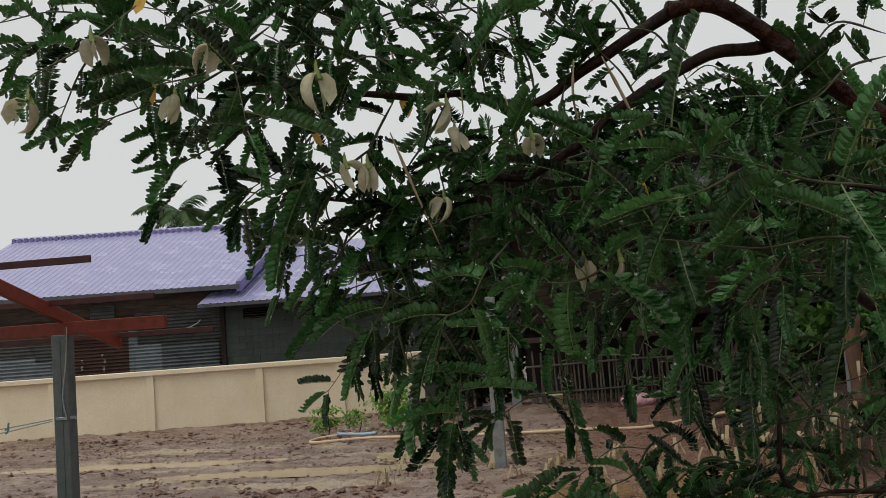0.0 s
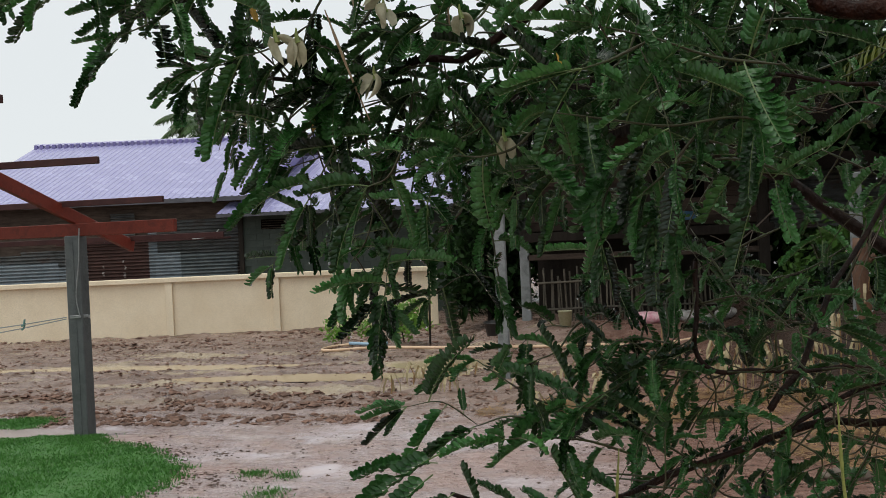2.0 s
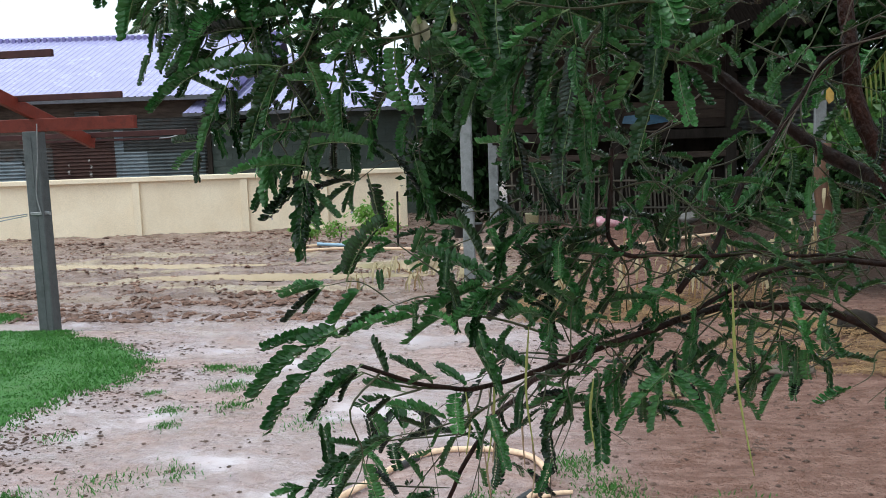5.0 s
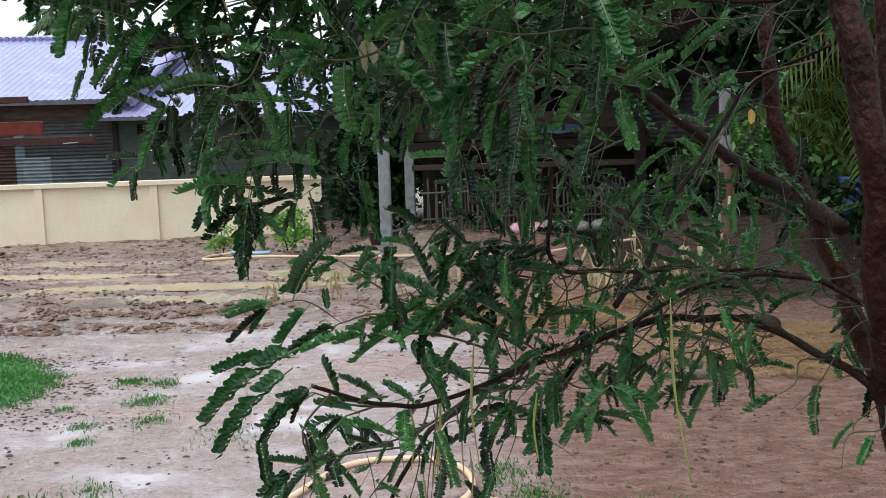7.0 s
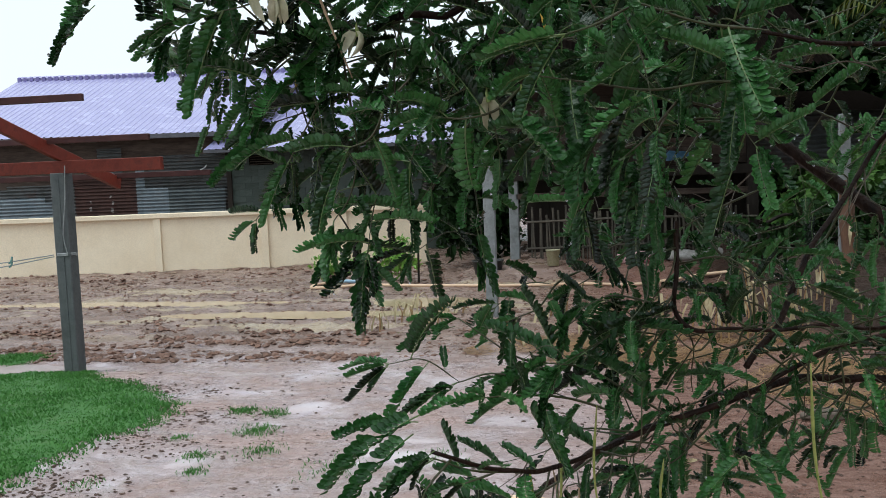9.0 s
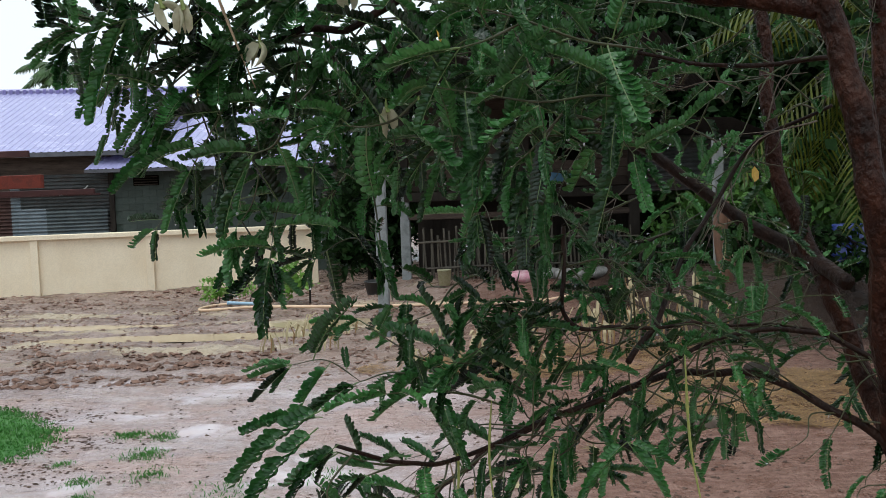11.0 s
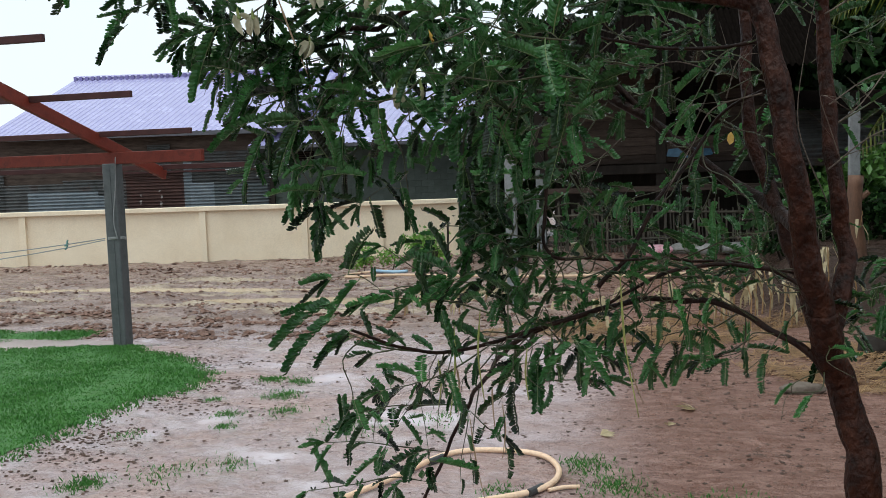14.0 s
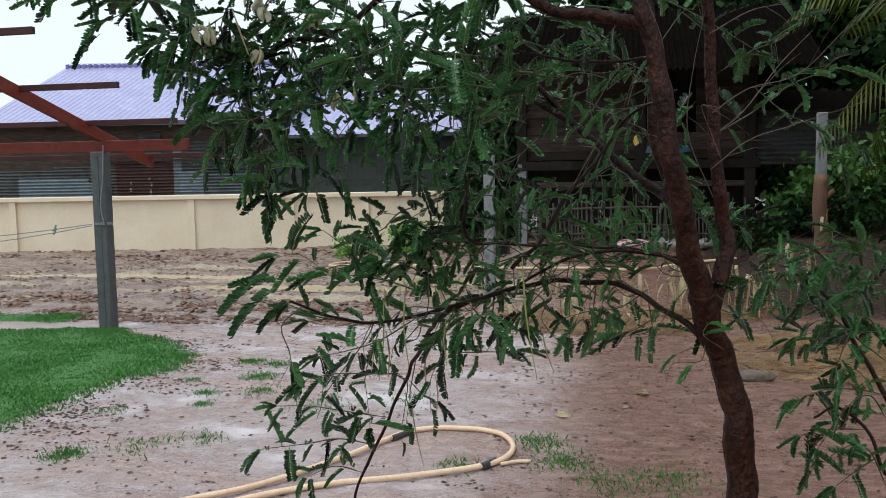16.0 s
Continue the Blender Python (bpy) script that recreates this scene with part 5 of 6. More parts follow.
tree.spray([(-0.409, 1.8, 3.002), (-0.46, 1.75, 2.933), (-0.518, 1.72, 2.885), (-0.579, 1.7, 2.852)], step=0.045, size=1)
tree.spray([(0.208, 2.02, 2.808), (0.261, 1.9, 2.835), (0.232, 1.9, 2.91), (0.189, 1.9, 2.975)], step=0.045, size=1)
tree.spray([(0.454, 2.1, 2.816), (0.421, 2, 2.697), (0.373, 1.95, 2.656), (0.303, 1.95, 2.675)], step=0.045, size=1)
tree.spray([(0.387, 2.11, 2.78), (0.323, 2.05, 2.717), (0.261, 2, 2.664), (0.2, 2, 2.67)], step=0.045, size=1)
tree.spray([(0.613, 2.12, 2.92), (0.569, 2.1, 2.997), (0.472, 2.1, 3.048)], step=0.05, size=1)
tree.spray([(0.831, 2.15, 2.956), (0.878, 2.1, 3.036), (0.79, 2.1, 3.124)], step=0.05, size=1)
tree.spray([(1.134, 2.1, 2.804), (1.039, 2.05, 2.776), (0.964, 2, 2.713), (0.907, 2, 2.695)], step=0.05, size=1)
tree.spray([(0.716, 2.16, 2.839), (0.661, 2.1, 2.909), (0.588, 2.1, 2.93)], step=0.05, size=1)
tree.spray([(0.613, 2.13, 2.768), (0.58, 2.1, 2.828), (0.535, 2.1, 2.885)], step=0.05, size=1)
tree.spray([(-0.067, 1.9, 2.775), (-0.125, 1.85, 2.758), (-0.181, 1.8, 2.73)], step=0.045, size=1)
tree.spray([(-0.204, 1.85, 2.874), (-0.216, 1.8, 2.955), (-0.297, 1.8, 3.024)], step=0.05, size=1)
tree.spray([(0.029, 1.95, 2.937), (0.022, 1.9, 3.008), (-0.048, 1.9, 3.078)], step=0.05, size=1)
tree.spray([(0.537, 1.9, 2.438), (0.487, 1.85, 2.384), (0.432, 1.8, 2.365), (0.379, 1.8, 2.369)], step=0.045, size=1)
tree.spray([(0.845, 1.85, 2.399), (0.776, 1.85, 2.319), (0.731, 1.85, 2.28)], step=0.045, size=1)
tree.spray([(0.808, 1.95, 2.341), (0.789, 1.95, 2.252), (0.793, 1.95, 2.185)], step=0.045, size=1)
tree.spray([(0.692, 1.9, 2.348), (0.653, 1.9, 2.263), (0.646, 1.9, 2.187)], step=0.05, size=1)
tree.spray([(1.06, 2.2, 2.203), (0.961, 2.2, 2.16), (0.872, 2.2, 2.115)], step=0.05, size=1)
tree.spray([(0.652, 2.3, 2.013), (0.58, 2.25, 1.985), (0.534, 2.2, 1.931), (0.482, 2.2, 1.908)], step=0.05, size=1)
tree.spray([(0.774, 2.3, 1.929), (0.677, 2.25, 1.929), (0.606, 2.2, 1.89)], step=0.05, size=1)
tree.spray([(1.438, 3, 2.128), (1.388, 3.1, 1.977), (1.288, 3.1, 1.876), (1.162, 3.1, 1.851)], step=0.05, size=1)
tree.spray([(0.899, 3, 2.56), (0.78, 3.1, 2.396), (0.681, 3.2, 2.245), (0.596, 3.2, 2.06)], step=0.05, size=1)
tree.spray([(1.485, 3, 2.49), (1.339, 3.1, 2.652), (1.21, 3.2, 2.77)], step=0.05, size=1)
tree.spray([(1.796, 3.1, 2.536), (1.947, 3.2, 2.638), (2.079, 3.3, 2.693), (2.189, 3.4, 2.802)], step=0.05, size=1)
tree.spray([(1.51, 3, 2.054), (1.638, 3.2, 1.97), (1.795, 3.3, 1.913), (1.931, 3.4, 1.853)], step=0.05, size=1)
tree.spray([(1.443, 3, 2.531), (1.397, 3.1, 2.4), (1.345, 3.2, 2.277), (1.364, 3.2, 2.143)], step=0.05, size=1)
tree.spray([(1.701, 3, 2.416), (1.63, 3.1, 2.319), (1.596, 3.1, 2.174), (1.669, 3.1, 2.062)], step=0.05, size=1)
tree.spray([(1.821, 2.9, 1.963), (1.743, 3, 1.921), (1.605, 3, 1.888), (1.482, 3, 1.891)], step=0.05, size=1)
tree.bare([(1.722, 2.4, 2.251), (1.814, 2.4, 2.349), (1.934, 2.45, 2.51), (2.056, 2.5, 2.631)], .004)
tree.bare([(1.707, 2.3, 2.13), (1.861, 2.3, 2.225), (2.017, 2.35, 2.282), (2.229, 2.4, 2.356)], .004)
tree.bare([(1.709, 2.3, 2.327), (1.821, 2.3, 2.421), (1.968, 2.3, 2.473), (2.128, 2.3, 2.618)], .0035)
tree.bare([(1.697, 2.3, 2.6), (1.837, 2.3, 2.651), (1.964, 2.3, 2.701)], .004)
tree.bare([(1.516, 2.3, 2.372), (1.378, 2.3, 2.337), (1.277, 2.3, 2.218), (1.216, 2.3, 2.076)], .0035)
tree.bare([(1.724, 2.4, 2.026), (1.655, 2.35, 2.231), (1.663, 2.35, 2.49), (1.699, 2.35, 2.724)], .0035)
tree.bare([(1.739, 2.3, 2.169), (1.686, 2.25, 2.247), (1.673, 2.2, 2.323), (1.728, 2.2, 2.34)], .003)
tree.bare([(1.418, 2.4, 2.368), (1.471, 2.4, 2.462), (1.524, 2.4, 2.514)], .0035)
tree.bare([(0.793, 2.2, 2.183), (0.821, 2.2, 2.274), (0.8, 2.2, 2.235), (0.724, 2.2, 2.065)], .0035)
tree.bare([(1.39, 2.4, 2.452), (1.23, 2.3, 2.461), (1.138, 2.3, 2.478), (1.085, 2.3, 2.52)], .0035)
tree.bare([(1.086, 2.4, 2.254), (1.001, 2.4, 2.2), (0.916, 2.4, 2.218)], .0035)
tree.bare([(0.506, 2.1, 1.589), (0.485, 2.1, 1.53), (0.503, 2.1, 1.412)], .003)
tree.spray([(1.507, 3, 2.869), (1.676, 3.1, 2.806), (1.851, 3.2, 2.715), (1.97, 3.2, 2.637)], step=0.05, size=1)
tree.spray([(1.134, 3.2, 2.749), (0.978, 3.2, 2.628), (0.858, 3.3, 2.511), (0.721, 3.3, 2.435)], step=0.05, size=1)
tree.spray([(1.286, 3.2, 2.615), (1.152, 3.3, 2.527), (1.072, 3.3, 2.398)], step=0.05, size=1)
tree.spray([(1.961, 3.3, 2.498), (2.123, 3.4, 2.373), (2.29, 3.5, 2.295), (2.392, 3.5, 2.135)], step=0.05, size=1)
tree.spray([(0.004, 1.93, 2.848), (-0.055, 1.88, 2.865), (-0.173, 2.02, 2.904), (-0.237, 1.97, 2.859)], step=0.045, size=1)
tree.spray([(-0.318, 2.07, 3.082), (-0.395, 2.02, 3.048), (-0.484, 2, 3.013), (-0.568, 1.97, 2.961)], step=0.045, size=1)
tree.spray([(0.101, 1.98, 2.988), (0.035, 1.93, 2.955), (-0.026, 1.93, 2.975), (-0.099, 1.93, 3.008)], step=0.045, size=1)
tree.spray([(-0.219, 2.07, 2.882), (-0.292, 2.04, 2.843), (-0.341, 2.02, 2.791), (-0.401, 2, 2.78)], step=0.045, size=1)
tree.spray([(0.162, 2.03, 2.895), (0.094, 1.98, 2.876), (0.039, 1.95, 2.886), (-0.02, 1.93, 2.863)], step=0.045, size=1)
tree.spray([(0.031, 1.98, 2.695), (-0.014, 1.95, 2.657), (-0.06, 1.93, 2.634), (-0.11, 1.93, 2.627)], step=0.045, size=1)
tree.spray([(0.198, 2.03, 3.045), (0.265, 2.08, 3.001), (0.335, 2.13, 2.956)], step=0.05, size=1)
tree.spray([(0.442, 2.13, 2.997), (0.489, 2.13, 2.938), (0.577, 2.18, 2.903)], step=0.05, size=1)
tree.spray([(0.389, 2.1, 2.562), (0.23, 2.1, 2.547), (0.094, 2.1, 2.517), (-0.047, 2.1, 2.473)], step=0.05, size=1)
tree.spray([(0.296, 2.15, 2.484), (0.158, 2.15, 2.466), (0.045, 2.15, 2.432), (-0.085, 2.15, 2.398)], step=0.05, size=1)
tree.spray([(0.126, 2.1, 2.605), (0.014, 2.1, 2.56), (-0.073, 2.1, 2.501), (-0.12, 2.1, 2.424)], step=0.05, size=1)
tree.spray([(0.407, 2.2, 2.43), (0.281, 2.2, 2.383), (0.168, 2.2, 2.375), (0.081, 2.2, 2.352)], step=0.05, size=1)
tree.spray([(0.234, 2.1, 2.623), (0.125, 2.1, 2.592), (0.043, 2.1, 2.584)], step=0.05, size=1)
tree.spray([(0.299, 2.3, 2.624), (0.207, 2.3, 2.519), (0.144, 2.3, 2.423), (0.109, 2.3, 2.325)], step=0.05, size=1)
tree.spray([(0.194, 2.1, 2.595), (0.112, 2.1, 2.575), (0.003, 2.1, 2.583)], step=0.055, size=1)
tree.spray([(0.455, 2.15, 2.675), (0.361, 2.15, 2.643), (0.268, 2.15, 2.664)], step=0.055, size=1)
tree.spray([(0.645, 2.15, 2.582), (0.555, 2.15, 2.563), (0.45, 2.15, 2.558)], step=0.055, size=1)
tree.spray([(1.393, 2.70, 2.669), (1.169, 2.70, 2.612), (0.940, 2.70, 2.667), (0.704, 2.70, 2.586)], step=0.05, size=0.9)
tree.spray([(1.436, 2.60, 2.739), (1.221, 2.60, 2.771), (0.999, 2.60, 2.739), (0.863, 2.60, 2.658)], step=0.05, size=0.9)
tree.spray([(1.296, 2.90, 2.489), (1.106, 2.90, 2.424), (0.911, 2.90, 2.478)], step=0.05, size=0.9)
tree.spray([(0.879, 2.50, 2.666), (0.698, 2.50, 2.587), (0.516, 2.50, 2.616), (0.373, 2.50, 2.533)], step=0.05, size=0.9)
tree.spray([(0.634, 2.60, 2.780), (0.396, 2.60, 2.724), (0.179, 2.60, 2.757)], step=0.05, size=0.9)
tree.spray([(0.924, 2.80, 2.376), (0.729, 2.80, 2.310), (0.531, 2.80, 2.363)], step=0.05, size=0.9)
tree.spray([(0.486, 2.60, 2.493), (0.340, 2.60, 2.406), (0.238, 2.60, 2.292)], step=0.05, size=0.9)
tree.spray([(0.750, 2.70, 2.515), (0.557, 2.70, 2.452), (0.407, 2.70, 2.338)], step=0.05, size=0.9)
tree.spray([(1.504, 2.60, 1.663), (1.388, 2.60, 1.585), (1.271, 2.60, 1.569), (1.166, 2.60, 1.537)], step=0.05, size=0.8)
tree.spray([(1.446, 2.50, 1.746), (1.335, 2.50, 1.807), (1.222, 2.50, 1.838)], step=0.05, size=0.8)
tree.spray([(1.546, 2.70, 1.543), (1.444, 2.70, 1.477), (1.353, 2.70, 1.443)], step=0.05, size=0.8)
tree.spray([(1.125, 2.60, 2.041), (1.035, 2.60, 2.013), (0.944, 2.60, 1.984)], step=0.05, size=0.8)
tree.spray([(1.345, 2.80, 2.135), (1.235, 2.80, 2.073), (1.123, 2.80, 2.043)], step=0.05, size=0.8)
tree.spray([(1.416, 2.60, 1.911), (1.301, 2.60, 1.883), (1.213, 2.60, 1.931)], step=0.05, size=0.8)
tree.spray([(1.077, 2.30, 1.845), (0.970, 2.30, 1.804), (0.875, 2.30, 1.777)], step=0.05, size=0.8)
tree.spray([(1.010, 2.30, 1.733), (0.914, 2.30, 1.677), (0.817, 2.30, 1.648)], step=0.05, size=0.8)
flower(tree, (-0.567, 1.660, 2.791), 1.26, 0, True)
flower(tree, (-0.462, 1.710, 2.916), 1.16, 77, True)
flower(tree, (-0.219, 1.710, 2.871), 1.05, 154, True)
flower(tree, (-0.010, 1.710, 2.792), 1.31, 231, True)
flower(tree, (-0.293, 1.710, 2.779), 0.95, 308, True)
flower(tree, (0.004, 1.830, 2.637), 1.16, 25, True)
flower(tree, (0.050, 1.830, 2.632), 1.05, 102, True)
flower(tree, (0.211, 1.880, 2.747), 1.16, 179, True)
flower(tree, (0.224, 1.880, 2.691), 1.05, 256, True)
flower(tree, (0.185, 1.930, 2.564), 0.95, 333, True)
flower(tree, (0.375, 1.930, 2.676), 1.05, 50, True)
flower(tree, (0.075, 2.09, 2.435), 1.0, 180, False)
flower(tree, (-0.21, 2.22, 2.56), 1.1, 40, True)
flower(tree, (0.46, 1.89, 2.41), 1.0, 120, True)
flower(tree, (0.53, 1.89, 2.41), 1.15, 10, False)
pod(tree, (0.235, 2.000, 2.890), (0.231, 2.000, 2.753), dry=False)
pod(tree, (0.323, 2.000, 2.781), (0.342, 2.000, 2.631), dry=True)
pod(tree, (0.476, 2.050, 2.858), (0.486, 2.050, 2.675), dry=True)
pod(tree, (0.537, 2.050, 2.858), (0.616, 2.050, 2.650), dry=True)
pod(tree, (0.077, 1.950, 2.716), (0.166, 1.950, 2.470), dry=True)
pod(tree, (0.082, 2.000, 2.946), (0.089, 2.000, 2.869), dry=True)
pod(tree, (1.084, 1.900, 1.858), (1.130, 1.900, 1.450), dry=False)
pod(tree, (0.583, 2.000, 1.695), (0.561, 2.000, 1.407), dry=False)
pod(tree, (0.665, 2.000, 1.745), (0.670, 2.000, 1.460), dry=False)
pod(tree, (0.805, 2.000, 1.628), (0.806, 2.000, 1.466), dry=False)
pod(tree, (0.506, 2.100, 1.569), (0.503, 2.100, 1.412), dry=False)
pod(tree, (0.561, 2.100, 1.571), (0.566, 2.100, 1.394), dry=True)
pod(tree, (0.467, 2.800, 1.190), (0.524, 2.800, 0.825), dry=True)
pod(tree, (0.611, 2.500, 1.406), (0.617, 2.500, 1.229), dry=True)
pod(tree, (0.631, 2.600, 1.294), (0.626, 2.600, 1.087), dry=True)
pod(tree, (1.097, 2.400, 1.525), (1.143, 2.400, 1.360), dry=True)
pod(tree, (0.819, 2.200, 1.541), (0.824, 2.200, 1.391), dry=False)
yellow_leaf(tree, (-0.435, 1.850, 3.004), 1.1, 0)
yellow_leaf(tree, (-0.086, 1.950, 2.707), 1.1, 63)
yellow_leaf(tree, (-0.071, 1.940, 2.692), 1.1, 126)
yellow_leaf(tree, (0.113, 2.000, 2.759), 1.1, 189)
yellow_leaf(tree, (-0.431, 1.900, 2.819), 1.1, 252)
yellow_leaf(tree, (-0.011, 2.100, 2.472), 1.1, 315)
yellow_leaf(tree, (1.447, 2.600, 2.222), 1.1, 378)
yellow_leaf(tree, (0.591, 1.800, 2.512), 1.1, 441)
# upper crown: unseen sprays and limbs added overhead to shade trunk and ground
for k in range(90):
    x, y = rng.uniform(0.0, 3.6), rng.uniform(0.6, 4.2)
    z = 3.25 + 0.36 * max(0.0, y - 2.0) + rng.uniform(0.0, 0.9)
    d = Vector((rng.uniform(-1, 1), rng.uniform(-1, 1), rng.uniform(-0.2, 0.4))) * 0.3
    c = Vector((x, y, z))
    tree.spray([c - d, c + Vector((0, 0, 0.03)), c + d], step=0.05)
for x, y, z in ((0.9, 1.4, 3.6), (2.7, 1.6, 3.9), (2.6, 3.3, 4.1), (1.2, 3.2, 4.0)):
    tree.limb("limb", [(1.6, 2.27, 3.0), (1.6 * 0.5 + x * 0.5, 2.27 * 0.5 + y * 0.5, 3.0 * 0.4 + z * 0.6), (x, y, z)], 0.02, 0.007)
tree.twiglets(85, 1.2, 2.1)
tree.twiglets(40, 2.1, 2.75)
tree.finish()


# ---- far vegetation ----
def clump_tree(name, base, height, crown, n, leaf, mat, label, trunk_r=0.12, seed=1, category="tree", limbs=7):
    """A tree or bush: tapered trunk, limbs, and clumps of many small leaves round the limbs' ends."""
    r = random.Random(seed)
    t = thing(name, pose(*base), label, category)
    b = Vector(base)
    cx, cy, cz = crown
    top = b + Vector((r.uniform(-0.2, 0.2), 0, height * 0.62))
    part("trunk", Geo().tube(smooth_line([b - Vector((0, 0, 0.2)), b.lerp(top, 0.5) + Vector((r.uniform(-0.1, 0.1), 0, 0)), top], 4), [trunk_r * (1 - 0.06 * i) for i in range(9)], 8), M_TIMBER, t, smooth=True)
    heart = b + Vector((0, 0, height - cz))
    g, ends = Geo(), []
    for k in range(limbs):
        d = Vector((r.gauss(0, 0.5), r.gauss(0, 0.5), r.gauss(0.1, 0.5)))
        d = d.normalized() * r.uniform(0.55, 0.95)
        e = heart + Vector((d.x * cx, d.y * cy, d.z * cz))
        part("limb", Geo().tube([top.lerp(b, 0.25 * r.random()), top.lerp(e, 0.5) + Vector((0, 0, 0.1)), e], [trunk_r * 0.5, trunk_r * 0.3, trunk_r * 0.1], 6), M_TIMBER, t)
        ends.append(e)
    ends += [heart + Vector((r.uniform(-0.8, 0.8) * cx, r.uniform(-0.8, 0.8) * cy, r.uniform(-0.9, 0.9) * cz)) for _ in range(limbs * 2)]
    vs, fs = [], []
    for i in range(n):
        e = ends[i % len(ends)]
        p = e + Vector((r.gauss(0, 0.22) * cx, r.gauss(0, 0.22) * cy, r.gauss(0, 0.2) * cz))
        if p.z < b.z + 0.03:
            p.z = b.z + 0.03 + 0.2 * r.random()
        d = Vector((r.uniform(-1, 1), r.uniform(-1, 1), r.uniform(-0.9, 0.3))).normalized() * leaf * r.uniform(0.6, 1.3)
        w = d.cross(Vector((r.uniform(-1, 1), r.uniform(-1, 1), r.uniform(-1, 1)))).normalized() * leaf * 0.28
        k = len(vs)
        vs += [p, p + d * 0.5 + w, p + d + Vector((0, 0, -0.15 * leaf)), p + d * 0.5 - w]
        fs.append((k, k + 1, k + 2, k + 3))
    tagged(part("crown", Geo().add(vs, fs), mat, t), kind="stuff")
    return t


def frond(g, base, d, length, droop, width, r, leaflets=34, thick=1.0):
    """A palm frond: an arching stalk with narrow leaflets on both sides."""
    p, dirv = Vector(base), Vector(d).normalized()
    side0 = dirv.cross(Vector((0, 0, 1))).normalized()
    pts = []
    for i in range(leaflets):
        pts.append(p.copy())
        p = p + dirv * length / leaflets
        dirv = (dirv + Vector((0, 0, -droop / leaflets))).normalized()
    g.tube(pts, [0.018 * length / 3 * (1 - 0.8 * i / leaflets) for i in range(leaflets)], 4, cap=False)
    for i in range(3, leaflets):
        t = i / leaflets
        tan = (pts[i] - pts[i - 1]).normalized()
        ln = width * math.sin(math.pi * (0.12 + 0.8 * t)) * r.uniform(0.85, 1.1)
        for s in (-1, 1):
            dd = (side0 * s + tan * 0.6 + Vector((0, 0, -0.45 - 0.3 * r.random()))).normalized()
            w = tan * 0.022 * thick * length / 3
            a = pts[i]
            m = a + dd * ln * 0.55
            e = a + dd * ln + Vector((0, 0, -0.2 * ln))
            k = len(g.v)
            g.v += [tuple(q) for q in (a - w * 0.5, a + w * 0.5, m + w, e, m - w)]
            g.f += [(k, k + 1, k + 2, k + 4), (k + 2, k + 3, k + 4)]


def palm(name, base, height, fronds, length, width, mat, label, seed=3, low=-0.3, thick=1.0):
    r = random.Random(seed)
    t = thing(name, pose(*base), label, "palm tree")
    b = Vector(base)
    top = b + Vector((0, 0, height))
    part("trunk", Geo().tube([b - Vector((0, 0, 0.2)), b.lerp(top, 0.5), top], [0.17, 0.13, 0.11], 9), M_STUMP, t, smooth=True)
    for k in range(fronds):
        a = 2 * math.pi * k / fronds + r.uniform(-0.25, 0.25)
        g = Geo()
        frond(g, top, (math.cos(a), math.sin(a), r.uniform(low, 1.1)), length * r.uniform(0.8, 1.1), r.uniform(1.2, 2.0), width, r, 34, thick)
        part("frond", g, mat, t)
    return t


# coconut palms beyond the purple roof
P0 = YARD @ Vector((-11.9, 25, 0))
palm("coconut_palm", (P0.x, P0.y, 0), 8.75, 17, 2.7, 0.8, M_PALM, "tall coconut palm beyond the purple roof", 3, -0.3, 2.6)
# saplings at the wall's foot
clump_tree("sapling", (-4.95, 18.6, 0.02), 0.55, (0.32, 0.25, 0.2), 380, 0.09, M_SAPLING, "small bright green sapling at the wall", 0.012, 5, "sapling", 5)
clump_tree("sapling", (-4.35, 18.7, 0.02), 0.5, (0.25, 0.22, 0.18), 200, 0.08, M_SAPLING, "small pale green sapling at the wall", 0.012, 6, "sapling", 5)
clump_tree("sapling", (-3.35, 18.1, 0.02), 0.9, (0.5, 0.4, 0.36), 800, 0.11, M_SAPLING, "leafy bright green sapling beside a stake", 0.015, 7, "sapling", 7)
tagged(part("garden_stake", Geo().tube([(-2.83, 17.85, -0.1), (-2.8, 17.85, 1.15)], 0.022, 6), M_TIMBER), "thin dark stake standing beside a sapling", "stake")
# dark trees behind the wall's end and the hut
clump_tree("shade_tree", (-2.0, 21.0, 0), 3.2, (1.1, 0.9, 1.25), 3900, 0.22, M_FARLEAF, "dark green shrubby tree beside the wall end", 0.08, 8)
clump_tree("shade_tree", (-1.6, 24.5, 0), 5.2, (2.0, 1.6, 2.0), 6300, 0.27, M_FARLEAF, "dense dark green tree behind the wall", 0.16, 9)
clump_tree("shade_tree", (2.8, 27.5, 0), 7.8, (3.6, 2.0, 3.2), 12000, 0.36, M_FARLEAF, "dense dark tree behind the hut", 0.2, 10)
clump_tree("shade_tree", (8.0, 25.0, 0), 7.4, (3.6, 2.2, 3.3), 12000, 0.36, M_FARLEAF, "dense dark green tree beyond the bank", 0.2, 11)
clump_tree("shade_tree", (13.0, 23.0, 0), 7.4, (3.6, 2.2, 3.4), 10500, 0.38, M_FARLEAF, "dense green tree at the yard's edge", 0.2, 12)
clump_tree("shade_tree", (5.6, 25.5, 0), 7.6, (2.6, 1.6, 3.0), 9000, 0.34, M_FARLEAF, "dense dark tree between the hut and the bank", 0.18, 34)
clump_tree("bright_shrub", (5.6, 20.5, 0.7), 2.2, (1.2, 0.8, 0.9), 1500, 0.2, M_FARPALE, "bright green broadleaf shrub behind the bank", 0.05, 13, "shrub")
clump_tree("bright_shrub", (8.0, 20.0, 0.7), 2.6, (1.6, 0.9, 1.1), 1900, 0.22, M_FARPALE, "bright green leafy shrub on the bank", 0.05, 14, "shrub")
